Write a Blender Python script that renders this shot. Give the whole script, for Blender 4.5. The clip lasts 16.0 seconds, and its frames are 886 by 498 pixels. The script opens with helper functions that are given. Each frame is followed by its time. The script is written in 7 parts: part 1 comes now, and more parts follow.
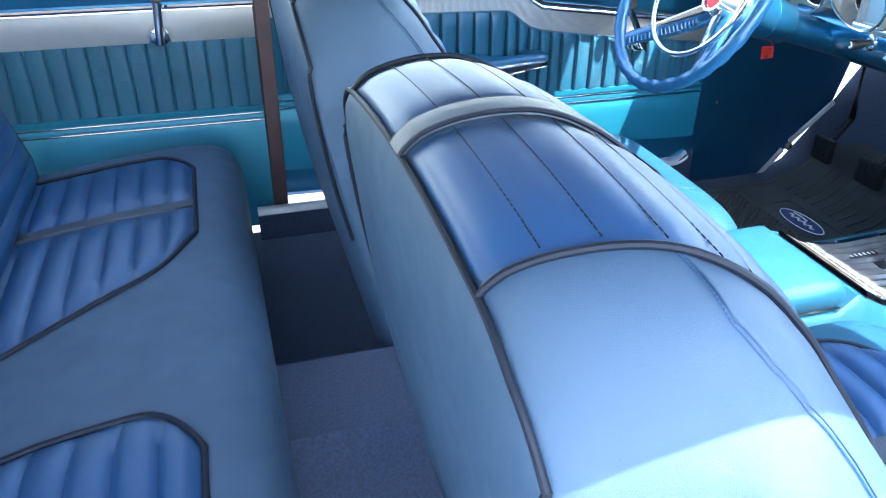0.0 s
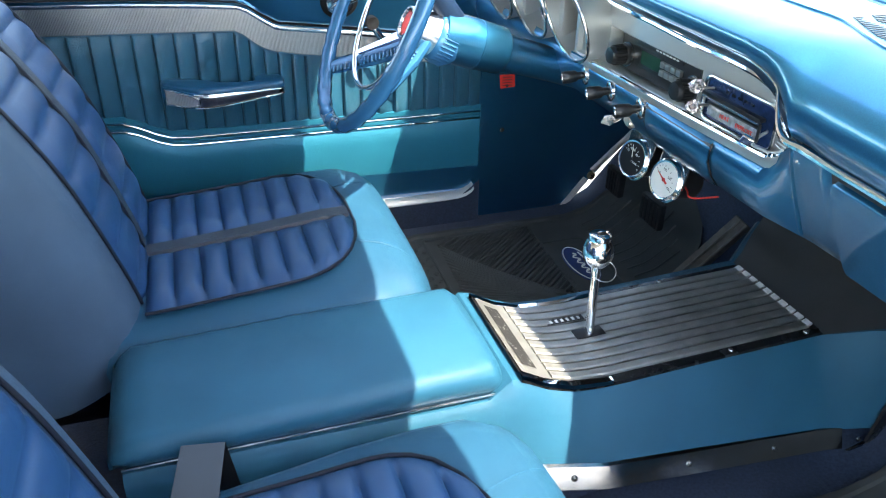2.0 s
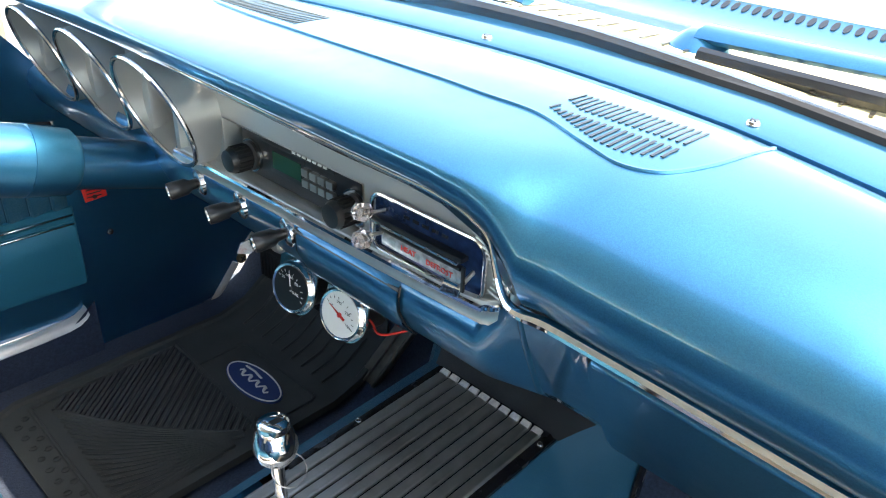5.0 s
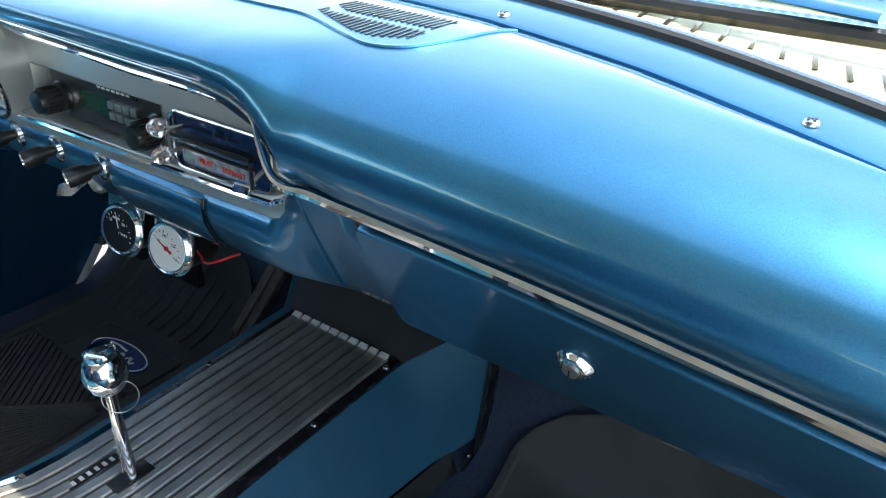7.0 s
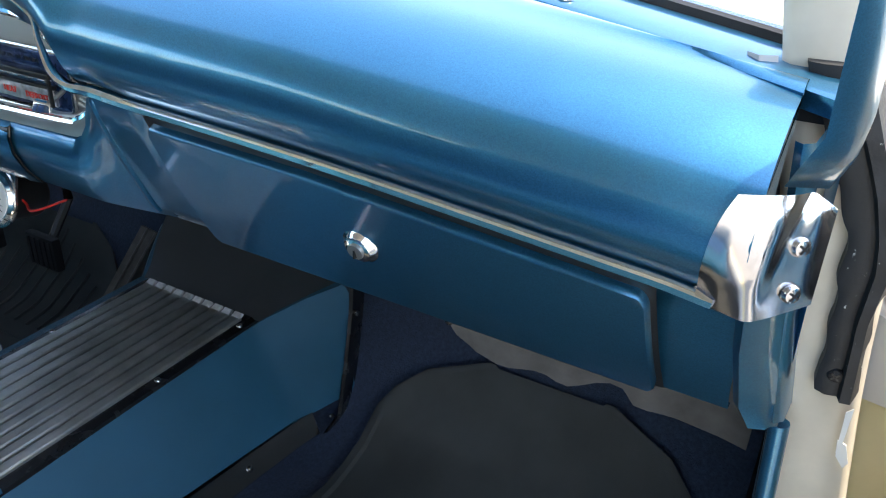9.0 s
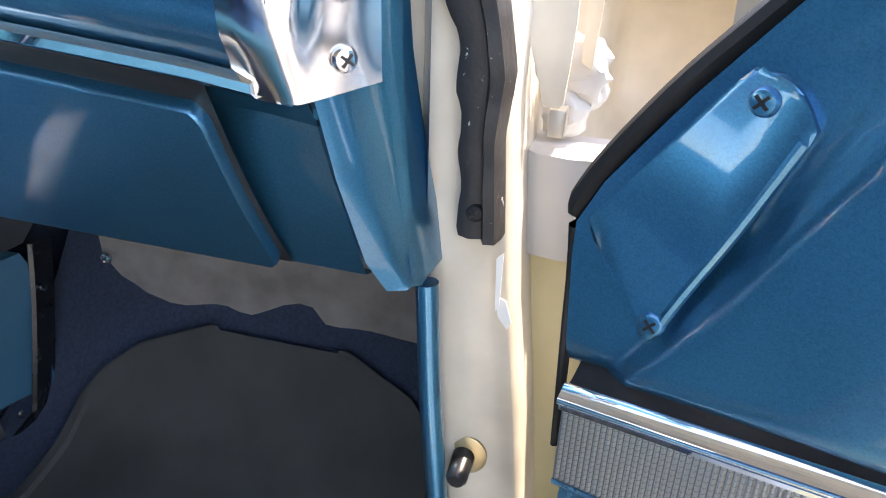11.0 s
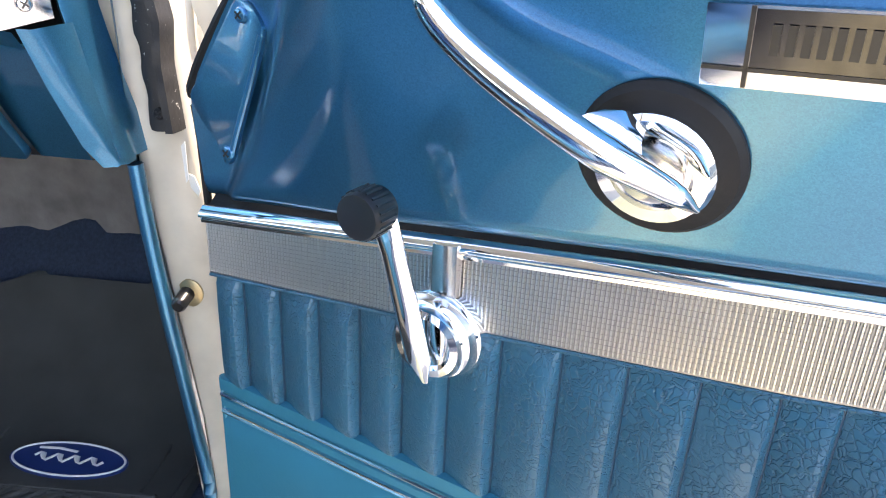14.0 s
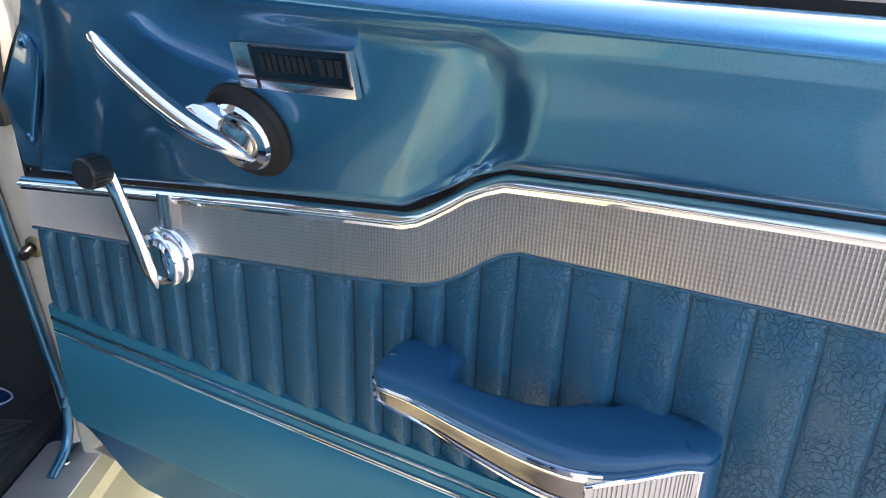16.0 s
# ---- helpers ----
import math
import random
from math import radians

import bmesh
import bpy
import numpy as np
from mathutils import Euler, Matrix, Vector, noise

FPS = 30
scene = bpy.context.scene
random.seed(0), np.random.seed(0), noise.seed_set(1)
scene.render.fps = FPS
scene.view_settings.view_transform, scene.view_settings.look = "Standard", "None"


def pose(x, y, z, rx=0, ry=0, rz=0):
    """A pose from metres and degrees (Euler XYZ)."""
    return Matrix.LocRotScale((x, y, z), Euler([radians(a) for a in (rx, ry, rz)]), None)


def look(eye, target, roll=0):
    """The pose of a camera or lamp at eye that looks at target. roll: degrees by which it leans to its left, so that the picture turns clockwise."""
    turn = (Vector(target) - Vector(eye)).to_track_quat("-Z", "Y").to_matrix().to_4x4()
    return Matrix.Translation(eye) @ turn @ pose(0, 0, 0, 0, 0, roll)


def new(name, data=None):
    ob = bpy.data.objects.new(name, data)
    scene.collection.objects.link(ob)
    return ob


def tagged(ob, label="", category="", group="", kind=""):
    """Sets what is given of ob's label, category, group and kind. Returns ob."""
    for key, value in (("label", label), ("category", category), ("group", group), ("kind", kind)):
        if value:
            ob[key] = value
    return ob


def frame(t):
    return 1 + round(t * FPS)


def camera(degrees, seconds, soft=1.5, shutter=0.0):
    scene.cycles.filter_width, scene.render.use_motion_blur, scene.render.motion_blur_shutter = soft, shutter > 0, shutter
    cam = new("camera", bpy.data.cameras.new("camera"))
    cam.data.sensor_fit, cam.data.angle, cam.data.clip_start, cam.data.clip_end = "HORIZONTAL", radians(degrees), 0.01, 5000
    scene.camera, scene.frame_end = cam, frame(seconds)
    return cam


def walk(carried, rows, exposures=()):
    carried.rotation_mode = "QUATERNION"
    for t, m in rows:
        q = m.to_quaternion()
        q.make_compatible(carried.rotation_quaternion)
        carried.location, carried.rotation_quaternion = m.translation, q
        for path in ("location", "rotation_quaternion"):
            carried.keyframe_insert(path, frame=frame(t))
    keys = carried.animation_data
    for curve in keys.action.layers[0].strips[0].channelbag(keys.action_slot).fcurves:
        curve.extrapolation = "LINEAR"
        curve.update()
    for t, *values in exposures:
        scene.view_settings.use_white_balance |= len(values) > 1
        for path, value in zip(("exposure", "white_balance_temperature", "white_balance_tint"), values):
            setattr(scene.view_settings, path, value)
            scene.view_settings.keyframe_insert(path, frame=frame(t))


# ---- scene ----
cam = camera(60.7, 16.0, soft=1.1)
PATH = [
    (0, (-0.046, -0.066, 1.264), (0.464, 1.589, 0.262), 0.8),
    (0.5, (0.044, -0.094, 1.286), (0.553, 1.561, 0.285), 0.8),
    (0.8, (0.141, -0.146, 1.3), (0.641, 1.502, 0.284), 0.7),
    (1, (0.184, -0.186, 1.3), (0.697, 1.466, 0.294), 0.6),
    (1.5, (0.323, -0.14, 1.324), (0.861, 1.502, 0.317), 1.2),
    (2, (0.498, -0.019, 1.27), (1.061, 1.616, 0.265), 1.5),
    (2.5, (0.619, 0.079, 1.18), (1.237, 1.694, 0.175), 1.7),
    (3, (0.689, 0.199, 1.149), (1.406, 1.773, 0.146), 1.8),
    (3.1, (0.704, 0.215, 1.163), (1.423, 1.785, 0.154), 1.1),
    (3.5, (0.694, 0.267, 1.234), (1.569, 1.761, 0.233), 2.1),
    (4, (0.704, 0.29, 1.262), (1.743, 1.682, 0.271), 2.4),
    (4.5, (0.696, 0.303, 1.27), (1.878, 1.585, 0.29), 2.5),
    (5, (0.7, 0.287, 1.273), (1.985, 1.471, 0.301), 2.7),
    (5.2, (0.698, 0.275, 1.267), (2.013, 1.427, 0.294), 2.7),
    (7.3, (0.71, 0.118, 1.192), (2.152, 1.131, 0.246), 1.4),
    (7.5, (0.722, 0.1, 1.174), (2.174, 1.108, 0.238), 1.4),
    (8, (0.709, 0.099, 1.164), (2.197, 1.074, 0.249), 1.4),
    (8.2, (0.696, 0.091, 1.163), (2.197, 1.05, 0.255), 1.5),
    (10.3, (0.779, -0.018, 1.064), (2.481, 0.592, 0.21), 3.3),
    (10.5, (0.787, -0.026, 1.054), (2.51, 0.525, 0.201), 3.3),
    (11, (0.808, -0.044, 1.027), (2.569, 0.389, 0.183), 3.2),
    (11.5, (0.8, -0.061, 0.994), (2.582, 0.302, 0.162), 2.8),
    (12, (0.781, -0.059, 0.961), (2.574, 0.258, 0.134), 2.7),
    (12.5, (0.751, -0.078, 0.906), (2.567, 0.211, 0.12), 2.9),
    (13, (0.698, -0.139, 0.931), (2.522, 0.11, 0.149), 2.8),
    (13.5, (0.657, -0.214, 0.993), (2.468, 0.022, 0.178), 2.7),
    (14, (0.612, -0.25, 1.036), (2.429, -0.064, 0.22), 2.6),
    (14.5, (0.572, -0.284, 1.05), (2.391, -0.144, 0.232), 2.4),
    (15, (0.534, -0.337, 1.052), (2.355, -0.226, 0.231), 2.2),
    (15.5, (0.473, -0.404, 1.073), (2.296, -0.303, 0.257), 2.1),
    (16, (0.417, -0.484, 1.095), (2.234, -0.376, 0.265), 1.9),
]
walk(cam, [(t, look(eye, target, roll)) for t, eye, target, roll in PATH],
     [(0.0, 3.8, 6200, 9), (0.5, 3.5, 6700, 9), (1.0, 3.15, 7000, 10), (2.0, 3.3, 7400, 8), (3.0, 3.7, 7900, 10), (4.0, 3.6, 8400, 10), (5.0, 3.0, 8100, 10), (7.5, 2.38, 7400, 6), (8.0, 2.38, 7400, 6), (10.5, 2.95, 7800, 18), (11.0, 3.0, 7800, 18), (12.0, 3.15, 7800, 18), (13.0, 3.3, 7800, 18), (14.5, 2.75, 7600, 18), (16.0, 2.15, 7400, 17)])


# ---- light ----
SUN = Vector((0.24, -0.42, 0.88)).normalized()
world = bpy.data.worlds.new("world")
scene.world = world
world.use_nodes = True
wn = world.node_tree
sky = wn.nodes.new("ShaderNodeTexSky")
sky.sky_type, sky.sun_disc = "NISHITA", False
sky.sun_elevation = math.asin(SUN.z)
sky.sun_rotation = math.atan2(SUN.x, SUN.y)
wn.links.new(sky.outputs[0], wn.nodes["Background"].inputs[0])
wn.nodes["Background"].inputs[1].default_value = 0.15
sun_data = bpy.data.lights.new("sun", "SUN")
sun_data.energy, sun_data.angle, sun_data.color = 1.9, radians(0.5), (1.0, 0.95, 0.87)
sun_lamp = new("sun", sun_data)
sun_lamp.matrix_world = look(SUN * 10, (0, 0, 0))


# ---- materials ----
def material(name, color, rough=0.5, metal=0.0, grain=0.0, grain_scale=400.0, mottled=0.0, mottle_scale=12.0,
             coat=0.0, flake=0.0, spec=0.5, grain_kind="noise", rough_var=0.0, sheen=0.0, vary=0.0, stretch=None):
    """A surface with fine relief (grain), blotches of value (mottled) and, if asked, paint flake and a clear coat."""
    m = bpy.data.materials.new(name)
    m.use_nodes = True
    n, l = m.node_tree.nodes, m.node_tree.links
    b = n["Principled BSDF"]
    b.inputs["Base Color"].default_value = (*color, 1)
    b.inputs["Roughness"].default_value = rough
    b.inputs["Metallic"].default_value = metal
    b.inputs["Specular IOR Level"].default_value = spec
    b.inputs["Coat Weight"].default_value = coat
    b.inputs["Coat Roughness"].default_value = 0.06
    b.inputs["Sheen Weight"].default_value = sheen
    co = n.new("ShaderNodeTexCoord")
    src = co.outputs["Object"]
    if stretch:
        mp = n.new("ShaderNodeMapping")
        mp.inputs["Scale"].default_value = stretch
        l.new(src, mp.inputs[0])
        src = mp.outputs[0]
    col = None
    if mottled or vary or flake:
        mix = n.new("ShaderNodeMix")
        mix.data_type = "RGBA"
        mix.blend_type = "MULTIPLY"
        mix.inputs["Factor"].default_value = 1.0
        mix.inputs["A"].default_value = (*color, 1)
        t = n.new("ShaderNodeTexNoise")
        t.inputs["Scale"].default_value, t.inputs["Detail"].default_value = mottle_scale, 6
        l.new(src, t.inputs["Vector"])
        r = n.new("ShaderNodeMapRange")
        r.inputs["From Min"].default_value, r.inputs["From Max"].default_value = 0.3, 0.7
        r.inputs["To Min"].default_value, r.inputs["To Max"].default_value = 1 - mottled, 1 + mottled * 0.6
        l.new(t.outputs["Fac"], r.inputs["Value"])
        val = r.outputs[0]
        if flake:
            v = n.new("ShaderNodeTexVoronoi")
            v.inputs["Scale"].default_value = 1600
            l.new(co.outputs["Object"], v.inputs["Vector"])
            r2 = n.new("ShaderNodeMapRange")
            r2.inputs["To Min"].default_value, r2.inputs["To Max"].default_value = 1 - flake, 1 + flake
            l.new(v.outputs["Color"], r2.inputs["Value"])
            mu = n.new("ShaderNodeMath")
            mu.operation = "MULTIPLY"
            l.new(val, mu.inputs[0]), l.new(r2.outputs[0], mu.inputs[1])
            val = mu.outputs[0]
        if vary:
            oi = n.new("ShaderNodeObjectInfo")
            r3 = n.new("ShaderNodeMapRange")
            r3.inputs["To Min"].default_value, r3.inputs["To Max"].default_value = 1 - vary, 1 + vary
            l.new(oi.outputs["Random"], r3.inputs["Value"])
            mu = n.new("ShaderNodeMath")
            mu.operation = "MULTIPLY"
            l.new(val, mu.inputs[0]), l.new(r3.outputs[0], mu.inputs[1])
            val = mu.outputs[0]
        l.new(val, mix.inputs["B"])
        l.new(mix.outputs["Result"], b.inputs["Base Color"])
    if rough_var:
        t2 = n.new("ShaderNodeTexNoise")
        t2.inputs["Scale"].default_value, t2.inputs["Detail"].default_value = 35, 8
        l.new(src, t2.inputs["Vector"])
        r4 = n.new("ShaderNodeMapRange")
        r4.inputs["From Min"].default_value, r4.inputs["From Max"].default_value = 0.3, 0.7
        r4.inputs["To Min"].default_value, r4.inputs["To Max"].default_value = max(0.02, rough - rough_var), rough + rough_var
        l.new(t2.outputs["Fac"], r4.inputs["Value"])
        l.new(r4.outputs[0], b.inputs["Roughness"])
    if grain:
        bp = n.new("ShaderNodeBump")
        bp.inputs["Strength"].default_value = grain
        bp.inputs["Distance"].default_value = 0.001
        if grain_kind == "leather":
            g = n.new("ShaderNodeTexVoronoi")
            g.feature = "DISTANCE_TO_EDGE"
            g.inputs["Scale"].default_value = grain_scale
            wob = n.new("ShaderNodeTexNoise")
            wob.inputs["Scale"].default_value = grain_scale * 0.35
            l.new(src, wob.inputs["Vector"])
            ad = n.new("ShaderNodeMixRGB")
            ad.inputs[0].default_value = 0.04
            l.new(src, ad.inputs[1]), l.new(wob.outputs["Color"], ad.inputs[2])
            l.new(ad.outputs[0], g.inputs["Vector"])
            mr = n.new("ShaderNodeMapRange")
            mr.inputs["From Max"].default_value = 0.12
            l.new(g.outputs["Distance"], mr.inputs["Value"])
            l.new(mr.outputs[0], bp.inputs["Height"])
        elif grain_kind == "creased":
            g, wob, ad = n.new("ShaderNodeTexVoronoi"), n.new("ShaderNodeTexNoise"), n.new("ShaderNodeMixRGB")
            g.feature = "DISTANCE_TO_EDGE"
            g.inputs["Scale"].default_value, wob.inputs["Scale"].default_value, wob.inputs["Detail"].default_value = grain_scale, grain_scale * 0.30, 4
            ad.inputs[0].default_value = 0.018
            l.new(src, wob.inputs["Vector"]), l.new(src, ad.inputs[1]), l.new(wob.outputs["Color"], ad.inputs[2]), l.new(ad.outputs[0], g.inputs["Vector"])
            patch, mr, mk, mx = n.new("ShaderNodeTexNoise"), n.new("ShaderNodeMapRange"), n.new("ShaderNodeMapRange"), n.new("ShaderNodeMath")
            patch.inputs["Scale"].default_value, patch.inputs["Detail"].default_value = grain_scale * 0.10, 5
            mr.inputs["From Max"].default_value = 0.10
            mk.inputs["From Min"].default_value, mk.inputs["From Max"].default_value = 0.50, 0.68
            mx.operation = "MAXIMUM"
            l.new(src, patch.inputs["Vector"]), l.new(patch.outputs["Fac"], mk.inputs["Value"]), l.new(g.outputs["Distance"], mr.inputs["Value"])
            l.new(mr.outputs[0], mx.inputs[0]), l.new(mk.outputs[0], mx.inputs[1]), l.new(mx.outputs[0], bp.inputs["Height"])
        else:
            g = n.new("ShaderNodeTexNoise")
            g.inputs["Scale"].default_value, g.inputs["Detail"].default_value = grain_scale, 4
            l.new(src, g.inputs["Vector"])
            l.new(g.outputs["Fac"], bp.inputs["Height"])
        l.new(bp.outputs[0], b.inputs["Normal"])
    return m


PAINT = material("metallic_blue_paint", (0.024, 0.182, 0.335), 0.33, 0.85, coat=1.0, flake=0.16, mottled=0.06, rough_var=0.04)
TURQ = material("turquoise_vinyl", (0.014, 0.175, 0.265), 0.42, 0.25, grain=0.25, grain_scale=260, mottled=0.06)
BOLSTER = material("blue_vinyl", (0.045, 0.085, 0.138), 0.52, 0.0, grain=0.35, grain_scale=420, grain_kind="leather", mottled=0.10, rough_var=0.06)
INSERT = material("navy_vinyl", (0.013, 0.056, 0.145), 0.36, 0.0, grain=0.18, grain_scale=500, grain_kind="leather", mottled=0.10, mottle_scale=5)
CONSOLE = material("console_blue_vinyl", (0.018, 0.100, 0.168), 0.38, 0.0, spec=0.3, grain=0.3, grain_scale=450, grain_kind="leather", mottled=0.08, rough_var=0.05)
DOORVINYL = material("door_blue_vinyl", (0.015, 0.104, 0.172), 0.36, 0.0, spec=0.6, grain=0.8, grain_scale=215, grain_kind="creased", mottled=0.05, rough_var=0.05)
WELT = material("navy_welt", (0.008, 0.040, 0.075), 0.45, grain=0.2, grain_scale=500)
ARMPAD = material("armrest_blue_vinyl", (0.006, 0.080, 0.165), 0.36, 0.0, grain=0.12, grain_scale=600, mottled=0.06)
GILT = material("worn_gilt_metal", (0.55, 0.36, 0.14), 0.3, 1.0, mottled=0.3, mottle_scale=60)
PIPING = material("dark_piping", (0.010, 0.013, 0.022), 0.5, spec=0.2, grain=0.2, grain_scale=500)
BAND = material("grey_band_vinyl", (0.03, 0.04, 0.055), 0.33, grain=0.3, grain_scale=420, grain_kind="leather", mottled=0.15)
CHROME = material("chrome", (0.88, 0.88, 0.88), 0.05, 1.0, rough_var=0.03)
# Chrome darkened: the dark reflection in the armrest side is in its colour.
DIMCHROME = material("chrome_dark_reflection", (0.20, 0.19, 0.19), 0.16, 1.0, mottled=0.3, mottle_scale=40)
CHROMEWORN = material("worn_chrome", (0.66, 0.65, 0.65), 0.16, 1.0, mottled=0.12, rough_var=0.08)
BRUSHED = material("brushed_aluminium", (0.52, 0.53, 0.52), 0.36, 0.55, mottled=0.12, mottle_scale=6, grain=0.12, grain_scale=900, stretch=(1, 0.05, 1))
BEZELLIP = material("satin_bezel_lip", (0.62, 0.61, 0.58), 0.28, 0.8, mottled=0.12, mottle_scale=20)
# Pale base stands for a bright reflection; the mottling is worn print.
LEGEND = material("pale_worn_legend", (0.62, 0.62, 0.62), 0.22, 0.55, mottled=0.45, mottle_scale=140)
BROWNPEDAL = material("worn_brown_rubber", (0.115, 0.098, 0.082), 0.5, grain=0.4, grain_scale=300, mottled=0.35, mottle_scale=60)
MESHMETAL = material("engine_turned_metal", (0.66, 0.66, 0.66), 0.30, 1.0, mottled=0.06)
BANDBASE = material("band_backing_metal", (0.34, 0.34, 0.35), 0.38, 1.0, mottled=0.08)
BLACK = material("black_plastic", (0.012, 0.012, 0.013), 0.3, grain=0.1, grain_scale=600)
RUBBER = material("black_rubber", (0.014, 0.014, 0.015), 0.6, spec=0.25, grain=0.3, grain_scale=300, mottled=0.25, rough_var=0.1)
MATRUB = material("floor_mat_rubber", (0.060, 0.062, 0.060), 0.6, spec=0.2, grain=0.25, grain_scale=700, mottled=0.2)
CARPET = material("navy_loop_carpet", (0.030, 0.045, 0.082), 0.95, grain=1.0, grain_scale=420, mottled=0.3, mottle_scale=220, sheen=0.1)
CREAM = material("cream_body_paint", (0.60, 0.54, 0.44), 0.45, mottled=0.24, mottle_scale=16, coat=0.2, rough_var=0.12)
CREAM2 = material("cream_sill_paint", (0.66, 0.58, 0.35), 0.5, mottled=0.08, mottle_scale=18, rough_var=0.1)
GREYPRIME = material("grey_hinge_cover", (0.52, 0.51, 0.49), 0.55, mottled=0.08)
SEATBLUE = material("seat_blue_vinyl", (0.017, 0.084, 0.150), 0.42, 0.0, spec=0.25, grain=0.35, grain_scale=420, grain_kind="leather", mottled=0.10, rough_var=0.06)
NAMEPLATE = material("smoked_metal_field", (0.06, 0.06, 0.065), 0.14, 1.0, mottled=0.25, mottle_scale=80)
FELT = material("grey_felt_pad", (0.12, 0.11, 0.105), 0.95, grain=0.8, grain_scale=160, mottled=0.35, mottle_scale=30)
GLASSM = bpy.data.materials.new("window_glass")
GLASSM.use_nodes = True
gb = GLASSM.node_tree.nodes["Principled BSDF"]
gb.inputs["Base Color"].default_value = (0.95, 1.0, 0.98, 1)
gb.inputs["Roughness"].default_value, gb.inputs["Transmission Weight"].default_value, gb.inputs["IOR"].default_value = 0.0, 1.0, 1.02
ASPHALT = material("pale_asphalt", (0.29, 0.28, 0.265), 0.9, mottled=0.2, mottle_scale=1.5, grain=0.4, grain_scale=60)
RED = material("red_tag", (0.55, 0.02, 0.015), 0.5)
WHITE = material("white_print", (0.75, 0.75, 0.72), 0.5)
LOGOBLUE = material("logo_blue", (0.01, 0.035, 0.16), 0.45)
DARKMETAL = material("dark_plate", (0.03, 0.032, 0.036), 0.25, 0.6, mottled=0.2, rough_var=0.08)
RIBPLATE = material("black_ribbed_plate", (0.46, 0.46, 0.44), 0.40, 0.8, mottled=0.22, mottle_scale=30, grain=0.1, grain_scale=300, rough_var=0.08)
# Pale base puts the sky's reflection in the metal rib ends into colour.
RIBEND = material("pale_rib_end", (0.70, 0.66, 0.64), 0.4, 0.2, mottled=0.2, mottle_scale=200)
HEATBLUE = material("heater_panel_blue", (0.020, 0.050, 0.14), 0.22, 0.6, mottled=0.4, mottle_scale=150)
LCD = material("lcd_green", (0.015, 0.06, 0.038), 0.2)
STEEL = material("bare_steel", (0.45, 0.43, 0.40), 0.35, 0.9, mottled=0.25)
BRONZE = material("aged_brass", (0.38, 0.30, 0.18), 0.35, 0.9, mottled=0.3)
AMBER = material("clear_lever_plastic", (0.95, 0.84, 0.82), 0.03)
AMBER.node_tree.nodes["Principled BSDF"].inputs["Transmission Weight"].default_value = 0.85

FLAKED = material("flaked_black_paint", (0.015, 0.015, 0.016), 0.6, grain=0.4, grain_scale=250)
fn, fl = FLAKED.node_tree.nodes, FLAKED.node_tree.links
ft, fr_, fm = fn.new("ShaderNodeTexNoise"), fn.new("ShaderNodeMapRange"), fn.new("ShaderNodeMix")
ft.inputs["Scale"].default_value, ft.inputs["Detail"].default_value, ft.inputs["Roughness"].default_value = 130, 6, 0.75
fr_.inputs["From Min"].default_value, fr_.inputs["From Max"].default_value = 0.61, 0.63
fm.data_type = "RGBA"
fm.inputs["A"].default_value, fm.inputs["B"].default_value = (0.014, 0.014, 0.015, 1), (0.6, 0.6, 0.57, 1)
fl.new(fn["Texture Coordinate"].outputs["Object"], ft.inputs["Vector"])
fl.new(ft.outputs["Fac"], fr_.inputs["Value"])
fl.new(fr_.outputs[0], fm.inputs["Factor"])
fl.new(fm.outputs["Result"], fn["Principled BSDF"].inputs["Base Color"])

SEALRUB = FLAKED.copy()
SEALRUB.name = "chipped_seal_rubber"
SEALRUB.node_tree.nodes["Map Range"].inputs["From Min"].default_value = 0.655
SEALRUB.node_tree.nodes["Map Range"].inputs["From Max"].default_value = 0.67


# ---- mesh helpers ----
def finish(name, bm, mat, angle=38):
    bmesh.ops.remove_doubles(bm, verts=bm.verts, dist=1e-5)
    bmesh.ops.recalc_face_normals(bm, faces=bm.faces)
    me = bpy.data.meshes.new(name)
    for fc in bm.faces:
        fc.smooth = True
    bm.to_mesh(me)
    bm.free()
    me.set_sharp_from_angle(angle=radians(angle))
    me.materials.append(mat)
    return me


def thing(name, at, label, category, group="", kind=""):
    ob = new(name)
    ob.empty_display_size = 0.02
    ob.matrix_world = at if isinstance(at, Matrix) else Matrix.Translation(at)
    return tagged(ob, label, category, group, kind)


def world_of(ob):
    return world_of(ob.parent) @ ob.matrix_parent_inverse @ ob.matrix_basis if ob.parent else ob.matrix_basis.copy()


def part(name, bm, mat, parent=None, label="", angle=38):
    """Links a bmesh, given in world coordinates, as one mesh object under a thing or part."""
    ob = new(name, finish(name, bm, mat, angle))
    if parent:
        ob.parent = parent
        ob.matrix_parent_inverse = world_of(parent).inverted()
    if label:
        tagged(ob, label)
    return ob


def solo(name, bm, mat, label, category, group="", kind="", angle=38):
    return tagged(part(name, bm, mat, None, "", angle), label, category, group, kind)


def ident(p):
    return p


def box(bm, x0, x1, y0, y1, z0, z1, bevel=0.0, seg=2, f=ident):
    vs = [bm.verts.new(f((x, y, z))) for x in (x0, x1) for y in (y0, y1) for z in (z0, z1)]
    q = [(0, 1, 3, 2), (4, 6, 7, 5), (0, 4, 5, 1), (2, 3, 7, 6), (0, 2, 6, 4), (1, 5, 7, 3)]
    fs = [bm.faces.new([vs[i] for i in k]) for k in q]
    if bevel:
        es = {e for fc in fs for e in fc.edges}
        bmesh.ops.bevel(bm, geom=list(es), offset=bevel, segments=seg, profile=0.6, affect="EDGES")
    return bm


def B(*a, **k):
    return box(bmesh.new(), *a, **k)


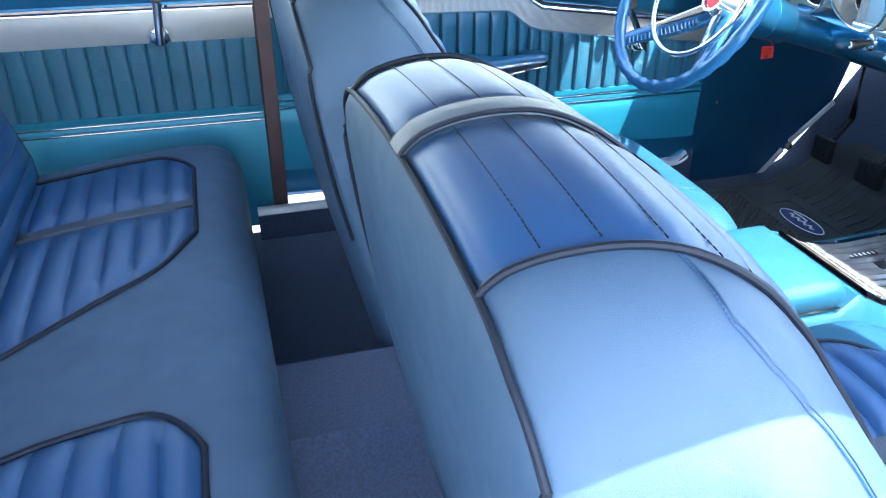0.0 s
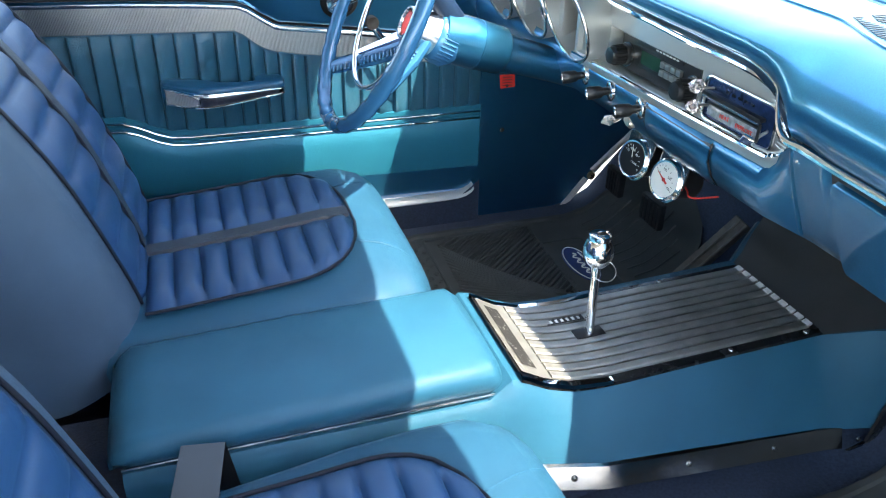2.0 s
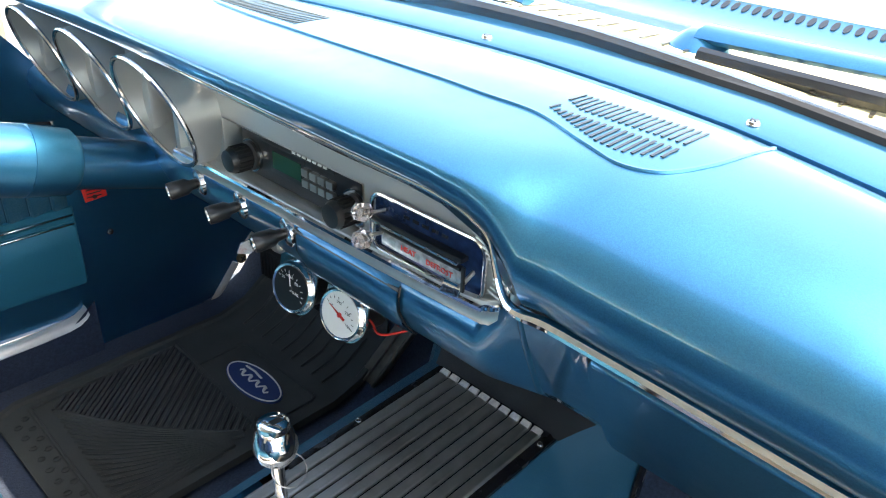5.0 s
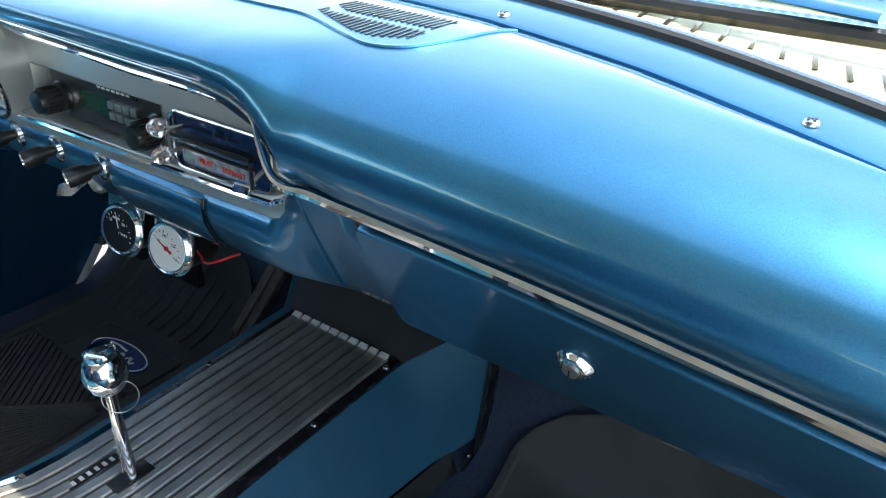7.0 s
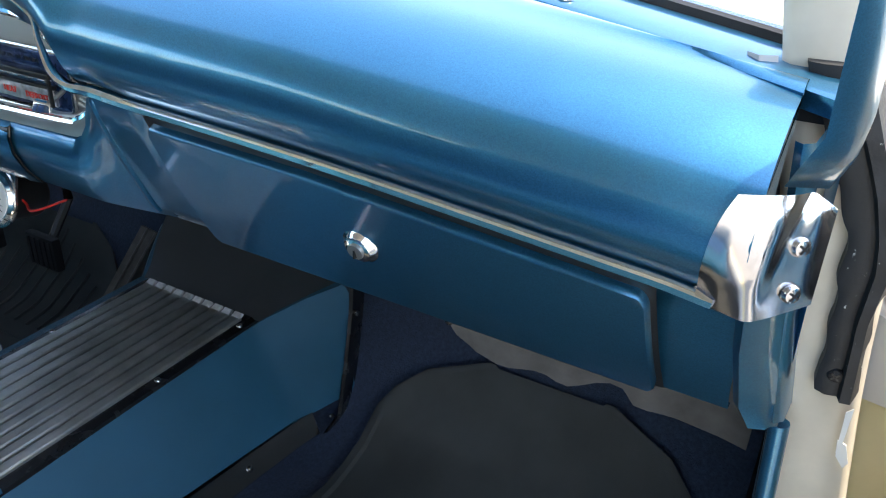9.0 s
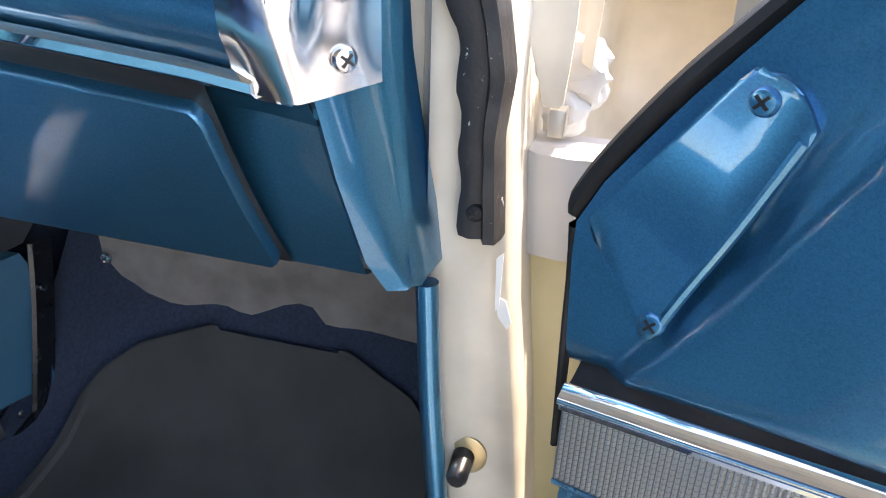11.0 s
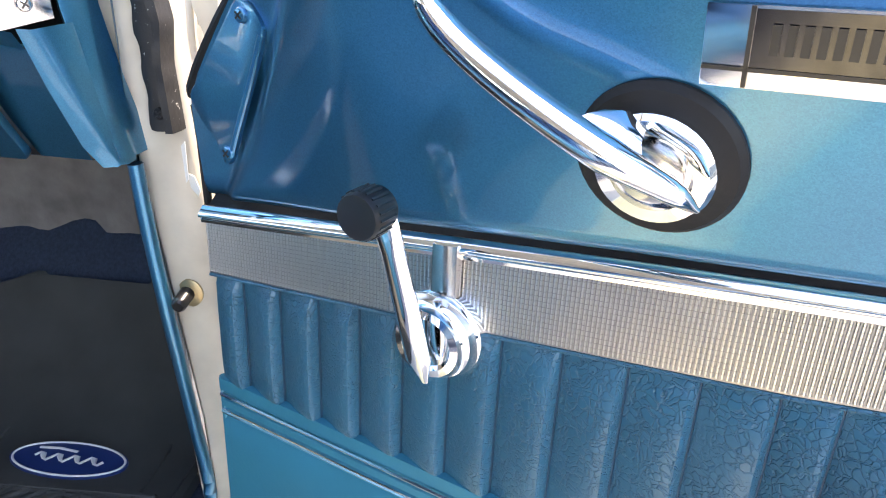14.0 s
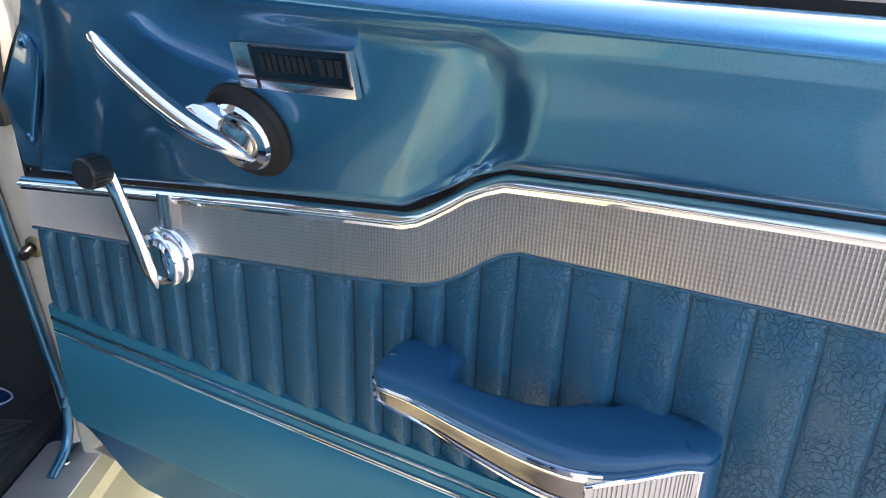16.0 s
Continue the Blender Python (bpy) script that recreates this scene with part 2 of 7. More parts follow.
def loft(bm, rings, close=False, cap=False, f=ident):
    """Skins rows of points; close joins the last point of a row to its first."""
    rows = [[bm.verts.new(f(p)) for p in r] for r in rings]
    for a, b in zip(rows, rows[1:]):
        m = len(a)
        for i in range(m if close else m - 1):
            j = (i + 1) % m
            bm.faces.new((a[i], a[j], b[j], b[i]))
    if cap:
        bm.faces.new(rows[0][::-1])
        bm.faces.new(rows[-1])
    return bm


def smooth_path(pts, n=8, closed=False):
    """A Catmull-Rom line through the points."""
    pts = [Vector(p) for p in pts]
    m, out = len(pts), []
    for i in range(m if closed else m - 1):
        if closed:
            a, b, c, d = (pts[(i + k) % m] for k in (-1, 0, 1, 2))
        else:
            b, c = pts[i], pts[i + 1]
            a = pts[i - 1] if i else b * 2 - c
            d = pts[i + 2] if i + 2 < m else c * 2 - b
        for k in range(n):
            t = k / n
            out.append(0.5 * (2 * b + (c - a) * t + (2 * a - 5 * b + 4 * c - d) * t * t + (3 * b - a - 3 * c + d) * t ** 3))
    if not closed:
        out.append(pts[-1])
    return out


def tube(bm, path, r, n=10, closed=False, flat=1.0, up=(0, 0, 1), f=ident, cap=True):
    """A round or flattened bar along a line of points; r may be a list."""
    path = [Vector(p) for p in path]
    m = len(path)
    rings = []
    for i, p in enumerate(path):
        a = path[(i - 1) % m] if closed or i else path[0]
        b = path[(i + 1) % m] if closed or i < m - 1 else path[-1]
        d = (b - a).normalized()
        s = d.cross(Vector(up))
        s = s.normalized() if s.length > 1e-6 else d.orthogonal().normalized()
        w = s.cross(d).normalized()
        rr = r[i] if isinstance(r, (list, tuple)) else r
        rings.append([p + s * (rr * math.cos(t)) + w * (rr * flat * math.sin(t)) for t in (2 * math.pi * k / n for k in range(n))])
    if closed:
        rings.append(rings[0])
    return loft(bm, rings, True, cap and not closed, f)


def lathe(bm, profile, origin, axis, n=24, f=ident, squash=1.0, up=None):
    """Turns (radius, along) pairs about an axis."""
    o, a = Vector(origin), Vector(axis).normalized()
    s = Vector(up).cross(a).normalized() if up else a.orthogonal().normalized()
    w = a.cross(s)
    rings = [[o + a * h + s * (r * math.cos(t)) + w * (r * squash * math.sin(t)) for t in (2 * math.pi * k / n for k in range(n))] for r, h in profile]
    return loft(bm, rings, True, True, f)


def slab(bm, outline, d, f=ident, bevel=0.0):
    """A plate: outline of 3D points, thickened by the vector d."""
    d = Vector(d)
    a = [bm.verts.new(f(Vector(p))) for p in outline]
    b = [bm.verts.new(f(Vector(p) + d)) for p in outline]
    m = len(a)
    fs = [bm.faces.new(a[::-1]), bm.faces.new(b)]
    for i in range(m):
        fs.append(bm.faces.new((a[i], a[(i + 1) % m], b[(i + 1) % m], b[i])))
    if bevel:
        bmesh.ops.bevel(bm, geom=list({e for fc in fs[:2] for e in fc.edges}), offset=bevel, segments=2, profile=0.6, affect="EDGES")
    return bm


def rrect(w, h, r, n=5):
    """A rounded rectangle about the origin."""
    out = []
    for cx, cy, a0 in ((w / 2 - r, h / 2 - r, 0), (-w / 2 + r, h / 2 - r, 90), (-w / 2 + r, -h / 2 + r, 180), (w / 2 - r, -h / 2 + r, 270)):
        for k in range(n + 1):
            a = radians(a0 + 90 * k / n)
            out.append((cx + r * math.cos(a), cy + r * math.sin(a)))
    return out


def lerp(a, b, t):
    return a + (b - a) * t


def table(x, pts):
    """Straight-line reading of a table of (x, value)."""
    if x <= pts[0][0]:
        return pts[0][1]
    for (a, va), (b, vb) in zip(pts, pts[1:]):
        if x <= b:
            t = (x - a) / (b - a)
            return va + (vb - va) * t
    return pts[-1][1]


def screw(name, at, axis, r, parent, mat=None):
    """A pan-head screw with a cross recess."""
    a = Vector(axis).normalized()
    bm = lathe(bmesh.new(), [(r, 0), (r, r * 0.25), (r * 0.8, r * 0.55), (r * 0.35, r * 0.7)], at, a, 16)
    head = part(name, bm, mat or CHROMEWORN, parent)
    s = a.orthogonal().normalized()
    w = a.cross(s)
    bm = bmesh.new()
    for d, e in ((s, w), (w, s)):
        o = Vector(at) + a * r * 0.66
        slab(bm, [o + d * r * 0.6 + e * r * 0.12, o - d * r * 0.6 + e * r * 0.12, o - d * r * 0.6 - e * r * 0.12, o + d * r * 0.6 - e * r * 0.12], a * r * 0.09)
    part("cross_recess", bm, BLACK, head)
    return head


def text_mesh(words, size, m, depth=0.0004):
    """Raised lettering in the built-in font, laid in the xy plane of m."""
    cu = bpy.data.curves.new("lettering", "FONT")
    cu.body, cu.size, cu.extrude, cu.align_x, cu.align_y = words, size, depth, "CENTER", "CENTER"
    cu.resolution_u = 2
    ob = bpy.data.objects.new("lettering", cu)
    me = bpy.data.meshes.new_from_object(ob)
    bpy.data.objects.remove(ob)
    bm = bmesh.new()
    bm.from_mesh(me)
    bm.transform(m)
    return bm


def facing(at, right, up):
    """A frame whose x is right and y is up, for lettering and dials."""
    r = Vector(right).normalized()
    u = Vector(up)
    u = (u - r * u.dot(r)).normalized()
    m = Matrix((r, u, r.cross(u))).transposed().to_4x4()
    m.translation = at
    return m


# ---- ground and body shell ----
solo("ground", B(-60, 60, -60, 60, -0.2, 0.05), ASPHALT, "pale grey sunlit asphalt ground round the car", "ground", kind="structure")
YC = 0.768
solo("floor", B(-0.75, 1.75, 0.02, 1.52, 0.36, 0.418), CARPET, "dark navy loop carpet on the car floor", "floor", kind="structure")
# toe board, rising ahead of the foot wells
bm = bmesh.new()
for y0, y1 in ((0.055, 0.62), (0.92, 1.50)):
    loft(bm, [[(1.28, y, 0.414), (1.34, y, 0.424), (1.40, y, 0.455), (1.50, y, 0.575), (1.60, y, 0.72), (1.63, y, 1.0)] for y in (y0, y1)])
solo("toe_board", bm, CARPET, "dark carpeted toe board below the dashboard", "floor", kind="structure")
solo("firewall", B(1.63, 1.66, 0.0, 1.54, 0.36, 1.025), BLACK, "black firewall ahead of the foot wells", "wall", kind="structure")
# transmission tunnel under the console
bm = bmesh.new()
loft(bm, [[(x, YC - 0.15, 0.41), (x, YC - 0.12, 0.50), (x, YC - 0.08, 0.55), (x, YC + 0.08, 0.55), (x, YC + 0.12, 0.50), (x, YC + 0.15, 0.41)] for x in (-0.3, 0.5, 0.8)]
     + [[(x, YC - 0.13, 0.41), (x, YC - 0.12, 0.50), (x, YC - 0.08, 0.56 + k), (x, YC + 0.08, 0.56 + k), (x, YC + 0.12, 0.50), (x, YC + 0.13, 0.41)] for x, k in ((0.95, 0.0), (1.38, 0.02), (1.64, 0.12))])
solo("transmission_tunnel", bm, CARPET, "dark carpeted transmission tunnel", "floor", kind="structure")
# roof on its rails, with the windscreen header
bm = bmesh.new()
loft(bm, [[(x, y, z) for y, z in ((-0.013, zr), (0.06, zr + 0.05), (0.42, zr + 0.075), (1.12, zr + 0.075), (1.38, zr + 0.05), (1.46, zr))] for x, zr in
          ((-1.25, 1.10), (-0.9, 1.27), (-0.5, 1.33), (0.2, 1.36), (0.75, 1.36), (0.90, 1.33))])
loft(bm, [[(x, y, z - 0.02) for y, z in ((-0.013, zr), (0.06, zr + 0.045), (0.42, zr + 0.065), (1.12, zr + 0.065), (1.38, zr + 0.045), (1.46, zr))] for x, zr in
          ((-1.25, 1.10), (-0.9, 1.27), (-0.5, 1.33), (0.2, 1.36), (0.75, 1.36), (0.90, 1.33))])
solo("roof", bm, CREAM, "cream painted hardtop roof", "roof", kind="structure")
for nm, y in (("pillar_2", 1.44),):
    s = 1 if y < YC else -1
    solo(nm, tube(bmesh.new(), [(1.30, y - 0.02 * s, 1.06), (1.1, y + 0.02 * s, 1.21), (0.90, y + 0.08 * s, 1.34)], 0.024, 10), CREAM,
         "cream windscreen pillar", "pillar", kind="structure")
bm = bmesh.new()
loft(bm, [[(1.34, y, 1.085), (0.90, lerp(y, YC, 0.06), 1.37)] for y in (0.12, 0.4, YC, 1.14, 1.42)])
wind = solo("windscreen", bm, GLASSM, "clear curved windscreen glass", "windscreen", kind="structure")
wind.visible_shadow = False
# Unseen slab added to keep stray sun out below the cowl.
solo("cowl_sun_block", B(1.15, 1.63, 0.05, 1.50, 1.028, 1.036), BLACK, "unseen black slab added under the cowl to block sun", "cowl", kind="structure")
# rear of the cabin
solo("rear_bulkhead", B(-0.80, -0.76, 0.0, 1.54, 0.36, 1.0), BOLSTER, "blue panel behind the rear seat", "wall", kind="structure")


def top_z(y):
    return table(y, ((0.05, 1.050), (0.2, 1.066), (0.35, 1.080), (0.5, 1.088), (0.7, 1.092), (1.1, 1.092), (1.47, 1.075)))


def seam_x(y):
    return 1.262 - 0.16 * ((y - YC) / 0.72) ** 2 * (1.0 if y < YC else 0.8)


# ---- bonnet, cowl and wipers beyond the glass ----
bonnet = thing("bonnet", (2.0, YC, 1.0), "cream painted car bonnet in full sun", "bonnet")
bm = bmesh.new()
loft(bm, [[(1.695, y, z - 0.012), (1.70, y, z), (1.9, y, z + 0.012), (2.6, y, z - 0.03), (2.95, y, z - 0.12), (3.0, y, z - 0.3)] for y, z in ((-0.12, 0.96), (0.05, 1.03), (0.3, 1.06), (YC, 1.07), (1.23, 1.06), (1.49, 1.03), (1.66, 0.96))])
part("bonnet_panel", bm, CREAM2, bonnet)
cowl = thing("cowl", (1.45, YC, 1.05), "cream cowl panel with air slots under the windscreen", "cowl", kind="structure")


def cowl_z(x, y):
    return lerp(top_z(y) + 0.006, 1.064, min(1, max(0, (x - seam_x(y) - 0.084) / (1.50 - seam_x(y) - 0.084))))


CYS = (0.1, 0.2, 0.3, 0.4, 0.55, YC, 0.98, 1.14, 1.3, 1.44)
part("cowl_panel", loft(bmesh.new(), [[(x, y, cowl_z(x, y)) for x in (seam_x(y) + 0.084, lerp(seam_x(y) + 0.084, 1.50, 0.5), 1.50)] for y in CYS]), CREAM2, cowl)
# PAINT's blue stands in for the tint of the glass over this recess.
part("rear_panel", loft(bmesh.new(), [[(1.50, y, 1.063), (1.515, y, 1.052), (1.60, y, 1.048), (1.66, y, 1.050), (1.70, y, 1.062)] for y in CYS]), PAINT, cowl, "recess below the bonnet edge, coloured blue for the tint of the glass")
for k in range(44):
    y = 0.20 + k * 0.026
    part("cowl_slot", slab(bmesh.new(), [(x, y + dy, cowl_z(x, y) + 0.0004) for x, dy in ((seam_x(y) + 0.125, 0.0), (seam_x(y) + 0.185, 0.012), (seam_x(y) + 0.185, 0.016), (seam_x(y) + 0.125, 0.004))], (0, 0, 0.0006)), BLACK, cowl)
for k in range(80):
    y = 0.2 + k * 0.0142
    part("air_hole", slab(bmesh.new(), [(1.682 + 0.0100 * math.cos(a), y + 0.0042 * math.sin(a), 1.0570 + 0.30 * 0.0100 * math.cos(a)) for a in (2 * math.pi * i / 12 for i in range(12))], (0, 0, 0.0008)), BLACK, cowl)
for k, (y, tip) in enumerate(((0.62, 0.16), (1.18, 0.74))):
    wiper = thing("wiper", (1.40, y, 1.08), "silver windscreen wiper resting on the cowl", "wiper", "windscreen wipers")
    part("pivot", lathe(bmesh.new(), [(0.03, 0), (0.03, 0.02), (0.015, 0.03)], (1.42, y, 1.068), (-0.2, 0, 1), 18), PAINT, wiper)
    part("arm", tube(bmesh.new(), [(1.42, y, 1.095), (1.40, lerp(y, tip, 0.5), 1.105), (1.375, lerp(y, tip, 0.85), 1.10)], [0.020, 0.016, 0.010], 8, flat=0.4, up=(0, 0, 1)), PAINT, wiper)
    part("blade", tube(bmesh.new(), [(1.372, tip, 1.086), (1.373, lerp(y, tip, 0.5), 1.088), (1.375, y - 0.02, 1.09)], 0.007, 8), BLACK, wiper)

# ---- dashboard ----
dash = thing("dashboard", (1.2, YC, 0.85), "metallic blue painted dashboard with a padded look top and chrome trim", "dashboard")


def trim_z(y):
    return table(y, ((0.05, 0.958), (0.111, 0.966), (0.236, 0.976), (0.344, 0.984), (0.485, 0.990), (0.54, 0.997)))


def brow(y):
    """Lower edge (x, z) of the dash top: the chrome strip beside, the hood over the dials."""
    if y < 0.53:
        return 1.050 + 0.0 * y, trim_z(y) + 0.004
    return table(y, ((0.53, 1.046), (0.60, 1.038), (1.45, 1.035))), table(y, ((0.53, 1.0), (0.545, 1.022), (0.56, 1.040), (0.58, 1.052), (0.61, 1.058), (0.70, 1.060), (0.95, 1.066), (1.2, 1.068), (1.47, 1.06)))


def top_profile(y):
    bx, bz = brow(y)
    tz = top_z(y)
    sx = seam_x(y)
    h = tz - bz
    deep = min(1.0, max(0.25, h / 0.09))
    pts = [(bx + 0.020, bz - 0.004), (bx, bz), (bx - 0.012 * deep, bz + 0.18 * h), (bx - 0.016 * deep, bz + 0.40 * h), (bx - 0.008 * deep, bz + 0.62 * h),
           (bx + 0.014, bz + 0.82 * h), (bx + 0.042, bz + 0.94 * h), (bx + 0.08, tz), (lerp(bx + 0.08, sx, 0.55), tz + 0.003), (sx - 0.004, tz - 0.001), (sx, tz - 0.006)]
    return [(p.x, y, p.z) for p in smooth_path([(a, 0, c) for a, c in pts], 3)]


ys = [0.074 + 0.012 * k for k in range(38)] + [0.53 + 0.006 * k for k in range(16)] + [0.64 + 0.03 * k for k in range(29)]
part("dash_top", loft(bmesh.new(), [top_profile(y) for y in ys]), PAINT, dash)
bm = bmesh.new()
bm.faces.new([bm.verts.new(p) for p in top_profile(0.0742)])
part("dash_end", bm, PAINT, dash)
# cowl strip between the seam and the glass
ys2 = [0.06 + 0.04 * k for k in range(36)]
part("cowl_strip", loft(bmesh.new(), [[(seam_x(y) + 0.003, y, top_z(y) - 0.010), (seam_x(y) + 0.004, y, top_z(y) - 0.001), (seam_x(y) + 0.008, y, top_z(y) + 0.001), (seam_x(y) + 0.07, y, top_z(y) + 0.004), (seam_x(y) + 0.075, y, top_z(y) - 0.01)] for y in ys2]), PAINT, dash)
part("windscreen_seal", loft(bmesh.new(), [[(seam_x(y) + 0.068, y, top_z(y) + 0.002), (seam_x(y) + 0.070, y, top_z(y) + 0.009), (seam_x(y) + 0.080, y, top_z(y) + 0.010), (seam_x(y) + 0.090, y, top_z(y) - 0.01)] for y in ys2]), RUBBER, dash)
part("seal_trim", tube(bmesh.new(), [(seam_x(y) + 0.081, y, top_z(y) + 0.010) for y in ys2], 0.002, 6), CHROMEWORN, dash)
for y in (0.229, 0.489, 0.774, 1.05):
    screw("cowl_screw", (seam_x(y) + 0.016, y, top_z(y) + 0.0015), (0, 0, 1), 0.0055, dash)


# lower faces
def lower_profile(y):
    if y < 0.50:
        z0 = trim_z(y) - 0.006
        pts = [(1.064, z0), (1.074, z0 - 0.012), (1.082, 0.945), (1.096, 0.915), (1.118, 0.875 - 0.012 * (0.5 - y)), (1.130, 0.858 - 0.015 * (0.5 - y)), (1.142, 0.855 - 0.015 * (0.5 - y))]
    else:
        t = min(1, max(0, (y - 0.548) / 0.05))
        z0 = lerp(0.984, 0.940, t)
        pts = [(lerp(1.064, 1.090, t), z0), (lerp(1.070, 1.081, t), lerp(0.965, 0.934, t)), (lerp(1.080, 1.0775, t), lerp(0.945, 0.924, t)), (lerp(1.096, 1.0785, t), lerp(0.915, 0.908, t)), (lerp(1.118, 1.088, t), lerp(0.875, 0.886, t)), (lerp(1.130, 1.100, t), lerp(0.860, 0.872, t)), (lerp(1.145, 1.13, t), lerp(0.855, 0.868, t))]
    return [(a, y, c) for a, c in pts]


part("lower_panel", loft(bmesh.new(), [lower_profile(y) for y in [0.074 + 0.024 * k for k in range(18)] + [0.49 + 0.007 * k for k in range(16)] + [0.6 + 0.06 * k for k in range(16)]]), PAINT, dash)


# glove box lid
def face_pt(y, s, out):
    """A point on the sloping lower face beside the passenger; s from top 0 to bottom 1."""
    a, b = Vector((1.068, y, trim_z(y) - 0.016)), Vector((1.128, y, 0.858 - 0.012 * (0.5 - y)))
    p = a.lerp(b, s)
    bow = -0.006 * math.sin(math.pi * s)
    return p + Vector((-0.87, 0, -0.49)) * (out - bow * 0.5)


def lid_row(s, grow, out):
    """A row across the lid at s, its ends drawn in near the rounded corners."""
    r = 0.10
    e = 0.010 * (1 - math.sqrt(max(0.0, 1 - max(0.0, (r - s) / r, (s - 1 + r) / r) ** 2)))
    ya, yb = 0.489 + grow - e, 0.1195 - 0.003 * s - grow + e
    return [face_pt(lerp(ya, yb, j / 28), s, out) for j in range(29)]


LS = [0.0, 0.012, 0.03, 0.06, 0.10] + [0.15 + 0.05 * k for k in range(15)] + [0.90, 0.94, 0.97, 0.988, 1.0]
front = [lid_row(0.022 + 0.958 * q, -0.0012, 0.0075) for q in LS]
side = [lid_row(0.012 + 0.978 * q, 0.0, 0.0060) for q in LS]
foot = [lid_row(0.012 + 0.978 * q, 0.0, 0.0) for q in LS]
edge_of = lambda rows: rows[0] + [r[-1] for r in rows[1:-1]] + rows[-1][::-1] + [r[0] for r in rows[-2:0:-1]]
bm = loft(bmesh.new(), front)
loft(bm, [edge_of(foot), edge_of(side), edge_of(front)], True)
glove = part("glove_box_lid", bm, PAINT, dash, "", 50)
bm = loft(bmesh.new(), [[face_pt(lerp(0.4925, 0.1160 - 0.0035 * s, j / 24), s, 0.0012) for j in range(25)] for s in (-0.085, -0.04, 0.0, 0.25, 0.5, 0.75, 0.99)])
part("shut_line", bm, BLACK, dash)
ka = face_pt(0.314, 0.41, 0.0065)
kd = Vector((-0.87, 0, -0.30)).normalized()
lock = part("glove_box_lock", lathe(bmesh.new(), [(0.0140, -0.002), (0.0140, 0.002), (0.0118, 0.0035), (0.0105, 0.0060), (0.0085, 0.0070)], ka, kd, 24), CHROME, glove, "chrome push lock")
part("key_barrel", lathe(bmesh.new(), [(0.0065, 0.006), (0.006, 0.0090), (0.002, 0.0092)], ka, kd, 16), STEEL, lock)
part("key_slot", B(ka.x - 0.0100, ka.x - 0.0070, ka.y - 0.0006, ka.y + 0.0006, ka.z - 0.007, ka.z - 0.001), BLACK, lock)
# soft crease between the bezel and the lid
for ya, yb in ((0.547, 0.558),):
    line = []
    for q in (0.02, 0.2, 0.4, 0.6, 0.8, 0.95):
        row = lower_profile(lerp(ya, yb, q))
        k = q * (len(row) - 2)
        line.append(Vector(row[int(k)]).lerp(Vector(row[int(k) + 1]), k % 1) + Vector((0.0016, 0, 0.001)))
    part("face_crease", tube(bmesh.new(), smooth_path(line, 4), [0.0008] + [0.0034] * 19 + [0.0008], 10), PAINT, dash)
# chrome strip
strip = [(brow(y)[0] - 0.001, y, brow(y)[1] - 0.001) for y in (1.3, 1.1, 0.9, 0.75, 0.66, 0.61, 0.58, 0.562)] + [(1.036, 0.551, 1.028), (1.034, 0.540, 1.008), (1.038, 0.530, 0.998), (1.046, 0.512, 0.994)] + [(1.050, y, trim_z(y)) for y in (0.485, 0.40, 0.3, 0.2, 0.14, 0.111, 0.095, 0.086)]
part("chrome_strip", tube(bmesh.new(), smooth_path(strip, 5), [table(i, ((0, 0.0012), (40, 0.0016), (48, 0.0030), (54, 0.0046), (110, 0.0046))) for i in range(5 * (len(strip) - 1) + 1)], 8, flat=1.5, up=(-1, 0, 0.3)), CHROME, dash, "polished chrome strip")
# end cap and end flange at the door
cap_rings = [[(1.050, 0.095, 0.960), (1.045, 0.094, 0.972), (1.037, 0.093, 0.984), (1.033, 0.091, 1.000), (1.033, 0.088, 1.012), (1.036, 0.084, 1.022)],
                        [(1.047, 0.083, 0.960), (1.041, 0.083, 0.972), (1.035, 0.082, 0.985), (1.033, 0.080, 1.000), (1.036, 0.076, 1.012), (1.043, 0.072, 1.022)],
                        [(1.046, 0.0715, 0.9585), (1.041, 0.071, 0.972), (1.037, 0.070, 0.985), (1.038, 0.068, 1.000), (1.044, 0.065, 1.012), (1.054, 0.062, 1.021)],
                        [(1.050, 0.064, 0.960), (1.048, 0.0635, 0.972), (1.047, 0.0625, 0.985), (1.0485, 0.061, 1.000), (1.054, 0.059, 1.012), (1.064, 0.057, 1.020)],
                        [(1.060, 0.0535, 0.963), (1.0585, 0.053, 0.972), (1.057, 0.053, 0.985), (1.057, 0.0525, 1.000), (1.059, 0.052, 1.012), (1.064, 0.052, 1.018)],
                        [(1.068, 0.046, 0.965), (1.067, 0.046, 0.972), (1.066, 0.046, 0.985), (1.065, 0.046, 1.000), (1.066, 0.046, 1.010), (1.066, 0.046, 1.014)]]
cap_rings = [smooth_path(r, 4) for r in cap_rings]
cap_cols = [smooth_path([r[k] for r in cap_rings], 4) for k in range(len(cap_rings[0]))]
bm = loft(bmesh.new(), cap_cols)
cap = part("end_cap", bm, CHROMEWORN, dash, "chrome corner cap with two screws", 70)
screw("cap_screw", (1.0535, 0.0565, 0.998), (-0.72, -0.69, 0.05), 0.0048, cap)
screw("cap_screw", (1.0545, 0.0555, 0.9745), (-0.72, -0.69, 0), 0.0048, cap)
bm = loft(bmesh.new(), [[(1.050, 0.112, 0.9665), (1.056, 0.112, 0.960)], [(1.048, 0.098, 0.967), (1.057, 0.098, 0.957)], [(1.046, 0.088, 0.974), (1.055, 0.086, 0.956)], [(1.043, 0.079, 0.980), (1.050, 0.077, 0.957)], [(1.046, 0.0725, 0.962), (1.049, 0.0725, 0.957)]])
part("cap_tail", bm, CHROME, dash, "", 60)
